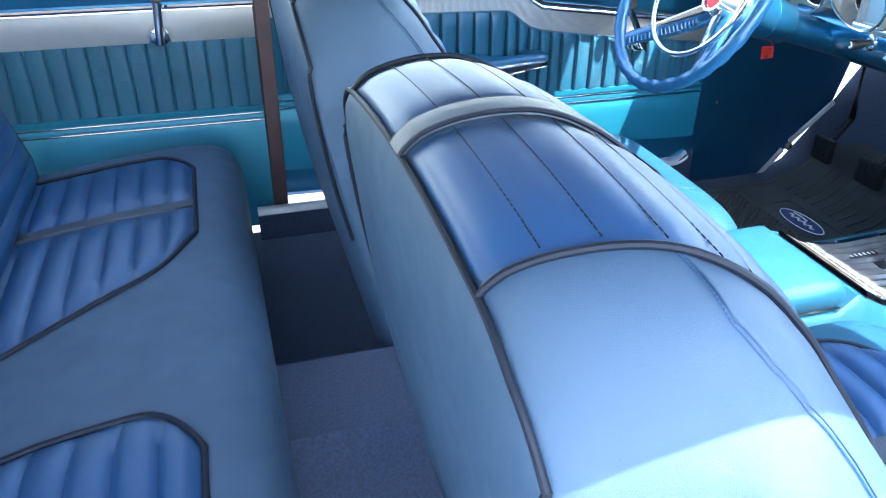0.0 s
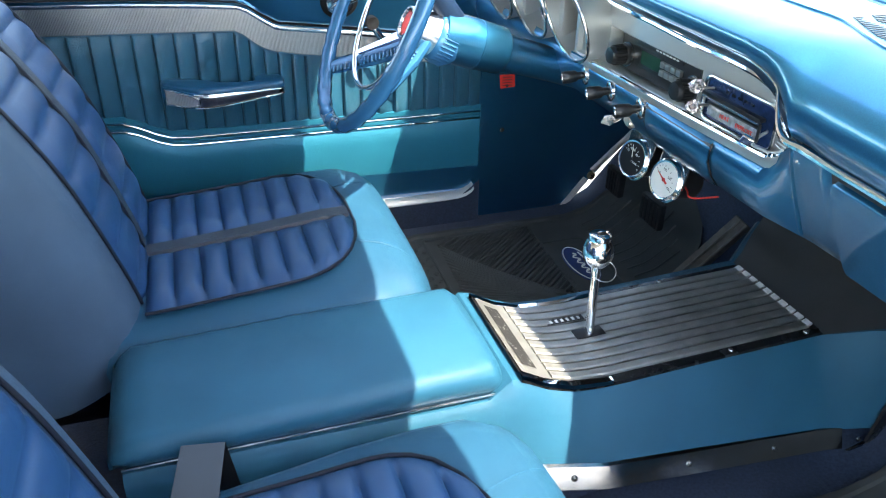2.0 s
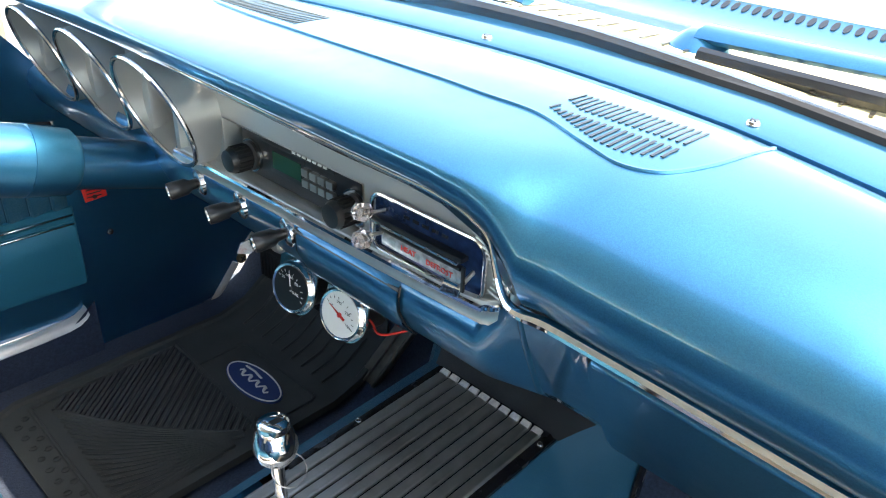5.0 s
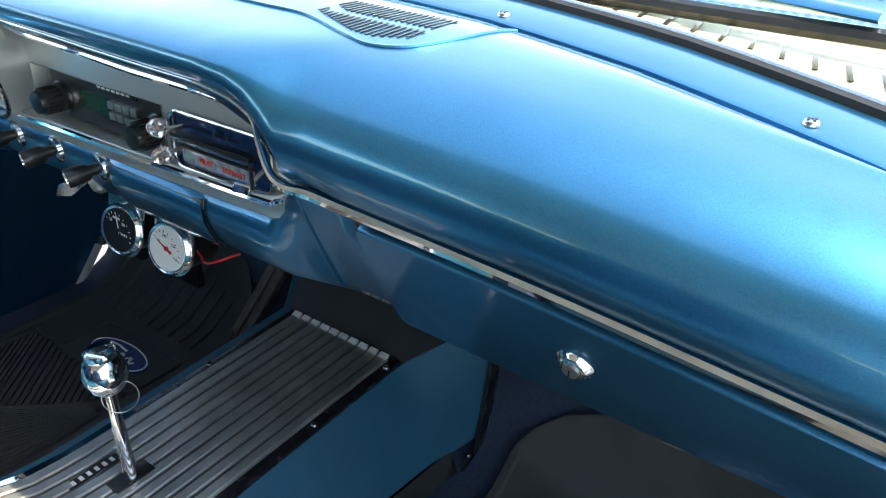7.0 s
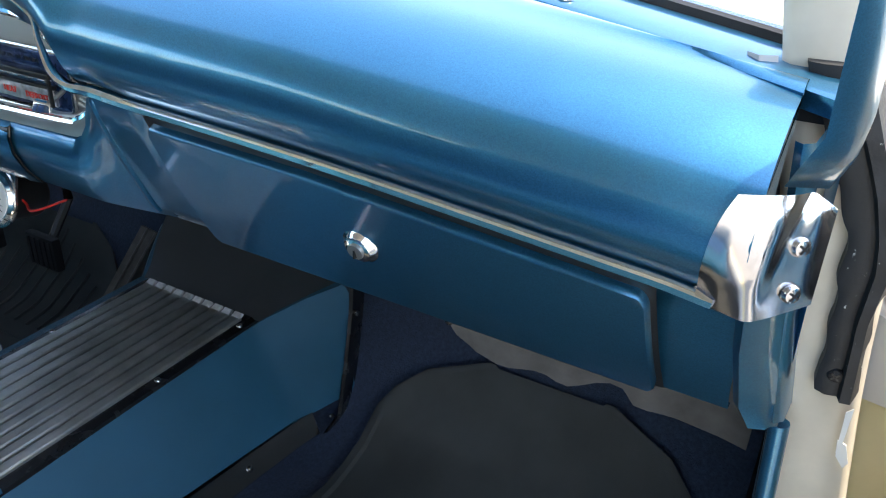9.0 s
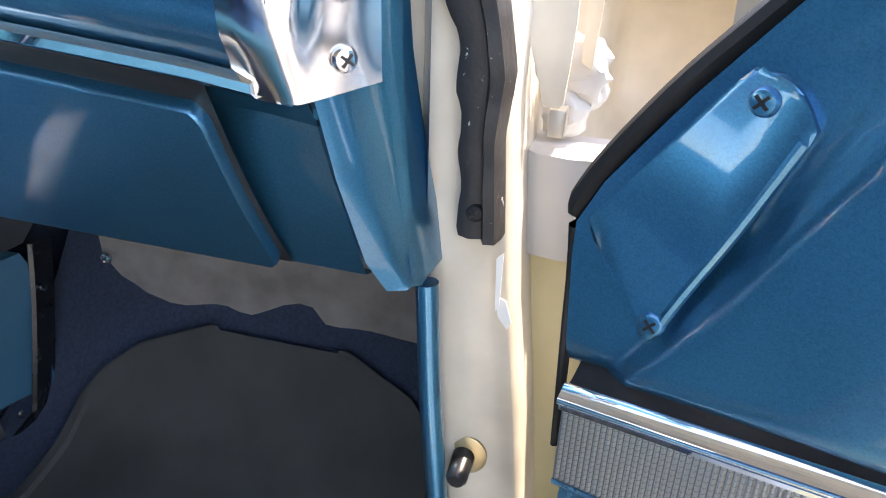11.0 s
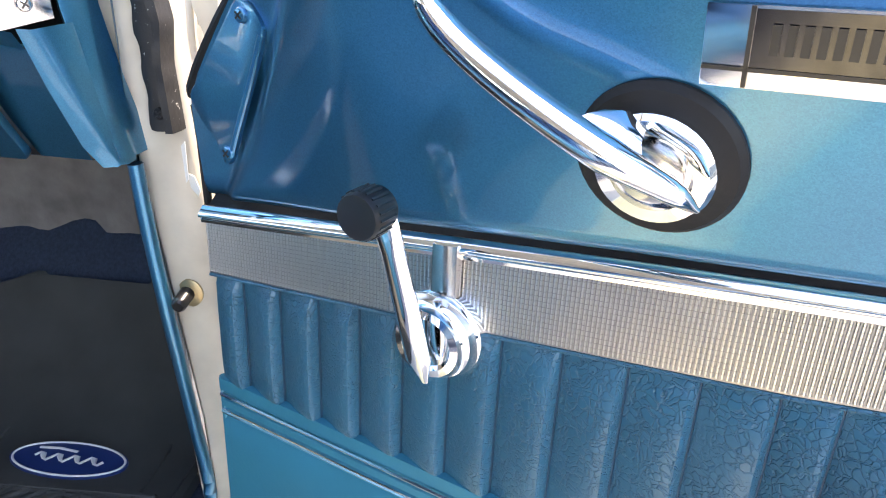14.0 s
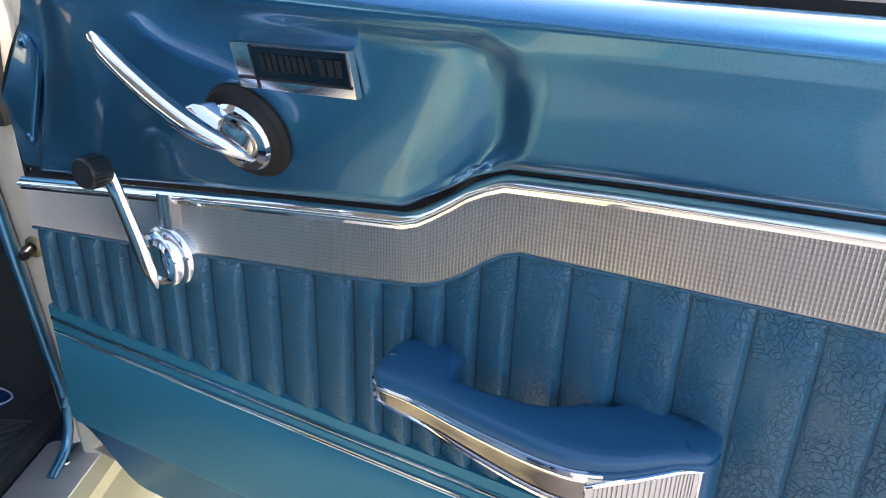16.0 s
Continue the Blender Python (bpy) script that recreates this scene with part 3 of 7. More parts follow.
bm = loft(bmesh.new(), [[(1.072, 0.078, 0.958), (1.092, 0.0765, 0.917), (1.113, 0.071, 0.870), (1.124, 0.063, 0.851), (1.130, 0.052, 0.850)],
                        [(1.067, 0.073, 0.957), (1.087, 0.072, 0.916), (1.109, 0.067, 0.869), (1.120, 0.060, 0.850), (1.124, 0.051, 0.850)],
                        [(1.074, 0.067, 0.956), (1.094, 0.064, 0.917), (1.115, 0.058, 0.869), (1.123, 0.053, 0.852), (1.127, 0.049, 0.851)],
                        [(1.092, 0.061, 0.957), (1.106, 0.056, 0.918), (1.122, 0.049, 0.870), (1.128, 0.046, 0.853), (1.130, 0.045, 0.851)],
                        [(1.112, 0.058, 0.957), (1.124, 0.053, 0.918), (1.138, 0.047, 0.870), (1.142, 0.045, 0.853), (1.142, 0.045, 0.851)]])
part("end_flange", bm, PAINT, dash, "pale blue end flange", 60)
solo("pillar_trim", loft(bmesh.new(), [[(1.098 + dx, y + 0.004, z), (1.094 + dx, y, z), (1.100 + dx, y - 0.005, z), (1.13 + dx, y - 0.007, z)] for z, y, dx in ((0.856, 0.0475, 0.03), (0.92, 0.0575, 0.016), (0.965, 0.063, 0.008), (1.0, 0.0655, 0.005), (1.03, 0.068, 0.006))]), PAINT, "blue painted trim edge of the windscreen pillar", "trim", kind="structure")
solo("pillar_cover", loft(bmesh.new(), [[(1.075, 0.070, z0), (1.062, 0.066, z0 + 0.012), (1.058, 0.058, z0 + 0.03), (1.03, 0.058, z0 + 0.09)] for z0 in (1.016,)] + [[(1.085, 0.052, 1.016), (1.072, 0.049, 1.03), (1.066, 0.048, 1.046), (1.04, 0.050, 1.11)], [(1.11, 0.046, 1.02), (1.10, 0.044, 1.03), (1.095, 0.042, 1.05), (1.07, 0.044, 1.11)]]), PAINT, "blue painted pillar cover above the dashboard end", "trim", kind="structure", angle=60)


# demister panel on the dash top
def dash_z(x, y):
    """Height of the dash top at a place, read off its outline."""
    row = top_profile(y)
    for a, b in zip(row[12:], row[13:]):
        if a[0] <= x <= b[0] and b[0] > a[0]:
            return lerp(a[2], b[2], (x - a[0]) / (b[0] - a[0]))
    return row[-3][2]


rim_line = [(seam_x(1.10) - 0.012, 1.10), (1.165, 1.09), (1.150, 1.02), (1.146, 0.90), (1.144, 0.76), (1.142, 0.66), (1.141, 0.605), (1.122, 0.550), (1.113, 0.515), (1.122, 0.490), (1.150, 0.474), (1.180, 0.466), (seam_x(0.460) - 0.006, 0.460)]
part("demister_edge", tube(bmesh.new(), [(p.x, p.y, dash_z(p.x, p.y) + 0.0003) for p in smooth_path([(a, b, 0) for a, b in rim_line], 6)], 0.0018, 6), PAINT, dash)
for k in range(19):
    y = 0.604 - k * 0.0058
    lo = table(y, ((0.499, 1.141), (0.505, 1.137), (0.525, 1.128), (0.547, 1.131), (0.585, 1.148), (0.604, 1.157)))
    for x0, x1 in ((lo, 1.160 if k else 1.168), (1.170 + 0.012 * max(0, (y - 0.585) / 0.02), 1.203)):
        part("demister_slot", slab(bmesh.new(), [(x, y + dy, dash_z(x, y) + 0.0004) for x, dy in ((x0, 0.0), (x1, -0.0012), (x1, 0.0012), (x0, 0.0024))], (0, 0, 0.0006)), BLACK, dash)
for k in range(22):
    y = 0.93 + k * 0.0065
    part("demister_slot", slab(bmesh.new(), [(1.160, y, dash_z(1.160, y) + 0.0004), (1.205, y - 0.003, dash_z(1.205, y) + 0.0004), (1.205, y - 0.0008, dash_z(1.205, y) + 0.0004), (1.160, y + 0.0022, dash_z(1.160, y) + 0.0004)], (0, 0, 0.0006)), BLACK, dash)


# bezel with its chrome surround
def bezel_outline(x, k=0.0):
    """The bezel's edge; k draws it in towards the middle."""
    low = [(1.06, 0.938), (0.985, 0.940), (0.80, 0.943), (0.615, 0.948), (0.590, 0.952), (0.574, 0.960)]
    high = [(0.566, 0.972), (0.569, 0.983), (0.583, 0.997), (0.602, 1.0176), (0.636, 1.0275), (0.692, 1.030), (0.763, 1.030), (0.844, 1.033), (0.917, 1.035), (1.06, 1.040)]
    return [Vector((x, lerp(y, 0.86, k * 0.4), lerp(z, 0.99, k))) for y, z in low + high]


bezel = part("instrument_bezel", loft(bmesh.new(), [bezel_outline(1.083), bezel_outline(1.085, 0.06), bezel_outline(1.093, 0.10)], True), BRUSHED, dash, "brushed aluminium instrument bezel")


def clip(poly, axis, at, keep):
    """The part of a flat polygon on one side of a coordinate."""
    out = []
    for p, q in zip(poly, poly[1:] + poly[:1]):
        a, b = (p[axis] - at) * keep, (q[axis] - at) * keep
        if a >= 0:
            out.append(p)
        if a * b < 0:
            out.append(p.lerp(q, a / (a - b)))
    return out


RY0, RY1, RZ0, RZ1 = 0.745, 0.968, 0.9465, 1.0005
face = bezel_outline(1.0925, 0.09)
bm = bmesh.new()
mid = clip(clip(face, 2, RZ0, 1), 2, RZ1, -1)
for poly in (clip(face, 2, RZ1, 1), clip(face, 2, RZ0, -1), clip(mid, 1, RY0, -1), clip(mid, 1, RY1, 1)):
    bm.faces.new([bm.verts.new(p) for p in poly])
part("bezel_plate", bm, BRUSHED, bezel)
hole = [(RY0, RZ0), (RY1, RZ0), (RY1, RZ1), (RY0, RZ1)]
part("radio_opening", loft(bmesh.new(), [[(x, lerp(y, 0.856, k), lerp(z, 0.9735, k)) for y, z in hole] for x, k in ((1.0905, 0.0), (1.0925, 0.01), (1.122, 0.03))], True, False), BRUSHED, bezel)
part("opening_back", B(1.120, 1.124, RY0, RY1, RZ0, RZ1), BLACK, bezel)
part("bezel_edge", tube(bmesh.new(), smooth_path(bezel_outline(1.081), 4), 0.0036, 8, up=(1, 0, 0)), CHROME, bezel, "bright chrome edge")
# broad lip below and beside the bezel
lip_pts = bezel_outline(1.0775)[:10]
lip_dirs = ((0, -1), (0, -1), (0, -1), (0, -1), (-0.2, -1), (-0.6, -0.8), (-1, -0.25), (-1, 0.2), (-0.8, 0.6), (-0.4, 0.9))
lip_w = (0.010, 0.010, 0.010, 0.0105, 0.012, 0.015, 0.015, 0.011, 0.007, 0.005)
rows = []
for p, (a, b), w in zip(lip_pts, lip_dirs, lip_w):
    e = Vector((0, a, b)).normalized()
    rows.append([p - e * 0.001 + Vector((0.006, 0, 0)), p, p + e * w * 0.45 + Vector((-0.0012, 0, 0)), p + e * w + Vector((0.0004, 0, 0)), p + e * (w + 0.001) + Vector((0.006, 0, 0))])
cols = [smooth_path([r[k] for r in rows], 4) for k in range(5)]
part("bezel_lip", loft(bmesh.new(), [[c[i] for c in cols] for i in range(len(cols[0]))]), BEZELLIP, bezel, "satin bright metal lip", 50)
# blue underside of the hood, from its lip to the chrome edge
rows = []
for k in range(27):
    y = lerp(0.541, 1.46, k / 26)
    bx, bz = brow(y)
    ye = max(0.566, min(y, 1.46))
    ze = table(y, ((0.541, 0.972), (0.556, 0.985), (0.572, 0.999), (0.592, 1.0176), (0.625, 1.0290), (0.692, 1.032), (0.763, 1.032), (0.844, 1.035), (0.917, 1.037), (1.06, 1.042), (1.46, 1.04)))
    rows.append([(bx + 0.001, y, bz - 0.001), (bx + 0.012, lerp(y, ye, 0.4), lerp(bz, ze, 0.45)), (1.084, ye, ze + 0.001), (1.095, ye, ze)])
part("hood_underside", loft(bmesh.new(), rows), PAINT, dash)
# ribbed right end of the bezel
for k in range(12):
    z = 0.963 + 0.0040 * k
    y0 = table(z, ((0.96, 0.577), (0.972, 0.571), (0.985, 0.574), (0.998, 0.587), (1.012, 0.600)))
    part("bezel_rib", tube(bmesh.new(), [(1.0835, y0, z), (1.089, y0 + 0.020, z)], 0.0012, 6), BRUSHED, bezel)
# three deep dial tunnels
for y in (1.046, 1.194, 1.342):
    pod = part("dial_tunnel", bmesh.new(), BRUSHED, dash, "brushed metal dial tunnel")
    cz = 0.992

    def ring(r, x, lean, yy=y, cz=cz):
        return [Vector((x - lean * math.sin(t), yy + r * 1.10 * math.cos(t), cz + r * math.sin(t))) for t in (2 * math.pi * k / 36 for k in range(36))]
    bm = loft(bmesh.new(), [ring(0.070, 1.125, 0.0), ring(0.067, 1.085, 0.014), ring(0.0640, 1.057, 0.022), ring(0.061, 1.057, 0.022), ring(0.052, 1.112, 0.0)], True)
    pod.data = finish("dial_tunnel", bm, BRUSHED)
    part("rim", tube(bmesh.new(), ring(0.0625, 1.055, 0.022), 0.0028, 8, True, up=(1, 0, 0)), CHROMEWORN, pod)
    part("dial_ring", tube(bmesh.new(), ring(0.051, 1.106, 0.0), 0.0025, 8, True, up=(1, 0, 0)), CHROMEWORN, pod)
    bm = bmesh.new()
    bm.faces.new([bm.verts.new(p) for p in ring(0.052, 1.112, 0.0)])
    dial = part("dial_face", bm, BLACK, pod, "black dial face")
    for k in range(9):
        a = radians(210 - 30 * k)
        part("dial_mark", B(1.1095, 1.111, y + 0.037 * math.cos(a) - 0.001, y + 0.037 * math.cos(a) + 0.001, cz + 0.036 * math.sin(a) - 0.004, cz + 0.036 * math.sin(a) + 0.004), WHITE, dial)
    part("needle", tube(bmesh.new(), [(1.108, y, cz), (1.108, y - 0.026, cz - 0.02)], 0.0012, 6), WHITE, dial)
    part("tunnel_bridge", B(1.075, 1.11, y + 0.050, y + 0.098, 0.95, 1.042, 0.006), BRUSHED, dash)

# ---- radio ----
radio = thing("car_radio", (1.09, 0.84, 0.97), "black car radio with green display set in the dashboard", "radio")
body = part("body", B(1.074, 1.12, 0.742, 0.945, 0.946, 0.9985, 0.003), BLACK, radio)
part("display", B(1.0725, 1.0745, 0.842, 0.888, 0.965, 0.983), LCD, radio, "green display window")
part("display_frame", B(1.0735, 1.076, 0.836, 0.894, 0.959, 0.989, 0.001), BLACK, radio)
part("cassette_door", B(1.072, 1.075, 0.790, 0.905, 0.989, 0.9965, 0.001), BLACK, radio)
for k in range(2):
    for j in range(4):
        y = 0.832 - j * 0.0125
        part("button", B(1.069, 1.075, y - 0.005, y + 0.005, 0.963 + k * 0.011, 0.971 + k * 0.011, 0.0012), STEEL, radio)
for k in range(7):
    part("lettering", B(1.0712, 1.0722, 0.800 + k * 0.008, 0.805 + k * 0.008, 0.9917, 0.9937), WHITE, radio)
for y in (0.924, 0.761):
    kn = part("tuning_knob", lathe(bmesh.new(), [(0.0155, 0), (0.0155, 0.004), (0.0132, 0.006), (0.0132, 0.024), (0.0112, 0.029), (0.005, 0.030)], (1.072, y, 0.968), (-1, 0, 0), 28), BLACK, radio, "black plastic tuning knob")
    part("knob_ring", lathe(bmesh.new(), [(0.0175, 0), (0.0175, 0.003)], (1.0735, y, 0.968), (-1, 0, 0), 28), CHROMEWORN, kn)
    for k in range(18):
        a = 2 * math.pi * k / 18
        part("grip", tube(bmesh.new(), [(1.065, y + 0.0132 * math.cos(a), 0.968 + 0.0132 * math.sin(a)), (1.049, y + 0.0132 * math.cos(a), 0.968 + 0.0132 * math.sin(a))], 0.0011, 5), BLACK, kn)

radio.location += Vector((0.024, 0.001, 0.003))

# ---- heater control ----
heater = thing("heater_control", (1.09, 0.66, 0.975), "navy heater control panel with clear levers and chrome surround", "heater control")
part("panel", B(1.0890, 1.10, 0.603, 0.727, 0.951, 0.999, 0.002), HEATBLUE, heater)
fr = [(1.088, 0.665 + a, 0.975 + b) for a, b in rrect(0.130, 0.053, 0.013)]
part("surround", tube(bmesh.new(), fr, 0.0021, 8, True, up=(1, 0, 0)), CHROMEWORN, heater)
part("upper_rail", B(1.0800, 1.0895, 0.618, 0.722, 0.9795, 0.9840, 0.001), BLACK, heater)
part("rail_edge", B(1.0795, 1.0890, 0.622, 0.722, 0.9770, 0.9795, 0.0006), CHROMEWORN, heater)
part("lower_rail", B(1.0835, 1.0895, 0.622, 0.716, 0.9700, 0.9728, 0.0008), BLACK, heater)
part("legend_strip", B(1.0862, 1.0895, 0.622, 0.716, 0.9555, 0.9690, 0.001), LEGEND, heater, "legend strip with worn print, its bright reflection painted pale")
for w, y, z in (("HEAT", 0.682, 0.9622), ("DEFROST", 0.646, 0.9612)):
    part("lettering", text_mesh(w, 0.0072, facing((1.0859, y, z), (0, -1, 0), (0, 0, 1))), RED, heater)
part("lettering", text_mesh("OFF", 0.007, facing((1.0885, 0.7195, 0.9645), (0, -1, 0), (0, 0, 1))), BLACK, heater)
for k in range(6):
    part("rail_mark", B(1.0790, 1.0797, 0.640 + k * 0.014, 0.6425 + k * 0.014, 0.9778, 0.9788), BLACK, heater)
for k in range(5):
    part("worn_print", B(1.0883, 1.0889, 0.640 + k * 0.011, 0.647 + k * 0.011, 0.9895, 0.9925), DARKMETAL, heater)
for z, dz in ((0.9885, 0.0105), (0.9675, -0.0105)):
    lev = part("lever_knob", lathe(bmesh.new(), [(0.0035, -0.006), (0.0095, 0.0), (0.0080, 0.008), (0.0030, 0.012)], (1.071, 0.719, z + dz * 0.15), (-0.9, 0.35, dz * 22), 6, squash=1.15), AMBER, heater, "clear faceted lever knob", 5)
    part("lever_arm", tube(bmesh.new(), [(1.072, 0.718, z), (1.089, 0.714, z)], 0.0018, 6), STEEL, lev)
part("slide_lever", slab(bmesh.new(), [(1.0680, 0.6290, 0.9555), (1.0720, 0.6130, 0.9550), (1.0740, 0.6110, 0.9625), (1.0700, 0.6270, 0.9640)], (0.004, 0, 0.002), bevel=0.001), CHROME, heater)
part("slide_stem", B(1.0740, 1.0765, 0.6090, 0.6120, 0.9600, 0.9820, 0.0006), BLACK, heater)
part("lever_arm", tube(bmesh.new(), [(1.074, 0.614, 0.962), (1.090, 0.612, 0.972)], 0.0020, 6), STEEL, heater)

# ---- pull knobs under the bezel ----
for y, z in ((1.010, 0.916), (0.929, 0.917), (0.846, 0.918)):
    kb = thing("pull_knob", (1.08, y, z), "black pull knob on a chrome collar of the dashboard", "knob", "dashboard pull knobs")
    ax = Vector((-1, 0.30, -0.16)).normalized()
    part("collar", lathe(bmesh.new(), [(0.0155, -0.006), (0.0155, 0.002), (0.0125, 0.0045), (0.007, 0.006)], (1.080, y, z), ax, 28), CHROMEWORN, kb)
    part("knob", lathe(bmesh.new(), [(0.0058, 0.004), (0.0062, 0.012), (0.0092, 0.016), (0.0100, 0.031), (0.0094, 0.036)], (1.080, y, z), ax, 20), BLACK, kb)
    part("knob_tip", lathe(bmesh.new(), [(0.0068, 0.0355), (0.0062, 0.0375), (0.003, 0.038)], (1.080, y, z), ax, 20), CHROME, kb)
# ignition lock with key
ign = thing("ignition_lock", (1.10, 0.905, 0.885), "chrome ignition lock with a hanging key ring", "lock")
part("barrel", lathe(bmesh.new(), [(0.014, 0), (0.014, 0.008), (0.010, 0.012)], (1.098, 0.885, 0.888), (-1, 0.1, -0.1), 20), STEEL, ign)
part("key", slab(bmesh.new(), [(1.09, 0.904, 0.890), (1.06, 0.904, 0.888), (1.055, 0.904, 0.878), (1.07, 0.904, 0.872), (1.09, 0.904, 0.880)], (0, 0.002, 0)), CHROMEWORN, ign)
# ash tray front
bm = bmesh.new()
rows = []
for s, (x, z) in enumerate(((1.0845, 0.936), (1.0775, 0.930), (1.0745, 0.922), (1.0755, 0.906), (1.0835, 0.887), (1.095, 0.873), (1.11, 0.868))):
    rows.append([(x - 0.002 * min(1, j, 12 - j), lerp(0.826, 0.684, j / 12), z) for j in range(13)])
tray = solo("ash_tray", loft(bm, rows), PAINT, "blue painted ash tray front below the bezel", "ash tray")
bm = bmesh.new()
for y in (0.828, 0.682):
    tube(bm, [(x - 0.0008, y, z) for x, z in ((1.0785, 0.931), (1.0765, 0.922), (1.0775, 0.906), (1.0865, 0.887), (1.098, 0.873))], 0.0010, 6)
tube(bm, [(1.0765, y, 0.9275) for y in (0.828, 0.75, 0.682)], 0.0022, 6)
part("shut_line", bm, BLACK, tray)

# ---- extra gauges on a bracket ----
for nm, (x, y, z), face, words in (("oil_gauge", (1.110, 0.887, 0.822), BLACK, "OIL PRESSURE"), ("temperature_gauge", (1.118, 0.812, 0.820), WHITE, "")):
    g = thing(nm, (x, y, z), "chrome ringed %s under the dashboard" % ("black oil pressure gauge" if face is BLACK else "white temperature gauge"), "gauge", "gauges under the dashboard")
    ax = Vector((-0.95, -0.14, 0.22)).normalized()
    part("housing", lathe(bmesh.new(), [(0.024, -0.05), (0.0265, -0.045), (0.0265, -0.004)], (x, y, z), ax, 28), BLACK, g)
    part("chrome_ring", lathe(bmesh.new(), [(0.0275, -0.006), (0.0305, -0.004), (0.0305, 0.002), (0.028, 0.005), (0.0255, 0.004)], (x, y, z), ax, 32), CHROME, g)
    dial = part("dial_face", lathe(bmesh.new(), [(0.0252, 0.0030), (0.0252, 0.0046)], (x, y, z), ax, 28), face, g)
    m = facing(Vector((x, y, z)) + ax * 0.0051, Vector((0, -1, 0)), Vector((0, 0, 1)))
    ink = WHITE if face is BLACK else BLACK

    def on_dial(a, r, m=m):
        return m @ Vector((r * math.cos(radians(a)), r * math.sin(radians(a)), 0))
    for k in range(13):
        a = 210 - 20 * k
        part("scale_mark", tube(bmesh.new(), [on_dial(a, 0.0195), on_dial(a, 0.0225)], 0.0004, 4), ink, dial)
    nums = (("20", 140), ("40", 105), ("60", 75), ("80", 40)) if face is BLACK else (("100", 215), ("160", 155), ("190", 90), ("220", 30), ("250", -35))
    for w, a in nums:
        c = on_dial(a, 0.0155)
        mm = m.copy()
        mm.translation = c
        part("numeral", text_mesh(w, 0.0058, mm, 0.0001), ink, dial)
    if words:
        mm = m.copy()
        mm.translation = m @ Vector((0, -0.004, 0))
        part("lettering", text_mesh(words, 0.0048, mm, 0.0001), ink, dial)
        part("needle", tube(bmesh.new(), [on_dial(-90, 0.014), on_dial(90, 0.018)], 0.0006, 5), WHITE, dial)
    else:
        part("needle", tube(bmesh.new(), [on_dial(-25, 0.008), on_dial(155, 0.018)], [0.0016, 0.0004], 5), RED, dial)
    part("needle_hub", lathe(bmesh.new(), [(0.0028, 0.004), (0.0026, 0.0062)], (x, y, z), ax, 14), BLACK if face is BLACK else RED, dial)
for gy, gx, gz in ((0.887, 1.110, 0.822), (0.812, 1.118, 0.820)):
    e = 0.033
    arc = [(gy + e * math.cos(a), gz + e * math.sin(a)) for a in (math.pi * (1 + k / 14) for k in range(15))]
    outline = [(gx + 0.004 + 0.20 * (c - gz), b, c) for b, c in arc + [(gy + e, 0.884), (gy - e, 0.884)]]
    solo("gauge_bracket", slab(bmesh.new(), outline, (0.0025, 0, 0)), CHROMEWORN, "polished metal tab holding a gauge under the dashboard", "bracket", "gauge brackets")
bm = tube(bmesh.new(), smooth_path([(1.13, 0.805, 0.83), (1.135, 0.785, 0.815), (1.13, 0.765, 0.812), (1.15, 0.735, 0.825)], 5), 0.0014, 6)
solo("gauge_wire", bm, RED, "red wire hanging behind the gauges", "wire")

# ---- steering ----
wheel = thing("steering_wheel", (0.777, 1.131, 1.0), "blue two-spoke steering wheel with a chrome horn ring", "steering wheel")
WC = Vector((0.777, 1.131, 1.005))
WA = Vector((-math.cos(0.453), 0, math.sin(0.453)))
WS = Vector((0, -1, 0))
WU = WS.cross(WA).normalized() * -1 if WS.cross(WA).z < 0 else WS.cross(WA).normalized()
WHEELBLUE = material("wheel_blue_plastic", (0.028, 0.14, 0.28), 0.22, 0.15, coat=0.4, mottled=0.05)
rim = [WC + WS * (0.186 * math.cos(a)) + WU * (0.186 * math.sin(a)) for a in (2 * math.pi * k / 96 for k in range(96))]
part("rim", tube(bmesh.new(), rim, [0.0115 + (0.0012 if k % 3 else -0.0006) * (1 if 50 < k < 94 else 0) for k in range(96)], 12, True, up=WA), WHEELBLUE, wheel)


def on_wheel(a, r, d=0.0):
    return WC + WS * (r * math.cos(radians(a))) + WU * (r * math.sin(radians(a))) + WA * d


for a in (-48, 228):
    sp = part("spoke", tube(bmesh.new(), [on_wheel(a, 0.028, -0.088), on_wheel(a, 0.07, -0.070), on_wheel(a, 0.12, -0.042), on_wheel(a, 0.165, -0.014), on_wheel(a, 0.184, -0.003)], [0.020, 0.021, 0.019, 0.016, 0.012], 12, flat=0.45, up=WA), WHEELBLUE, wheel, "blue spoke with a ridged edge")
    e = (on_wheel(a + 90, 1, 0) - WC).normalized()
    for k in range(18):
        r = 0.055 + 0.0065 * k
        p = on_wheel(a, r, table(r, ((0.028, -0.080), (0.07, -0.062), (0.12, -0.034), (0.165, -0.006), (0.184, 0.004))))
        part("spoke_ridge", tube(bmesh.new(), [p + e * 0.004, p + e * 0.018], 0.0022, 5), WHEELBLUE, sp)
horn = [on_wheel(a, 0.118, -0.022) for a in range(-200, 21, 6)]
part("horn_ring", tube(bmesh.new(), horn, 0.0048, 10, up=WA), CHROME, wheel, "chrome horn ring")
for a in (-48, 228):
    part("horn_bar", tube(bmesh.new(), [on_wheel(a, 0.030, -0.062), on_wheel(a, 0.075, -0.042), on_wheel(a, 0.118, -0.022)], [0.011, 0.0075, 0.005], 8, flat=0.5, up=WA), CHROME, wheel)
part("hub", lathe(bmesh.new(), [(0.036, -0.140), (0.040, -0.132), (0.040, -0.104), (0.036, -0.098)], WC, WA, 36), WHEELBLUE, wheel)
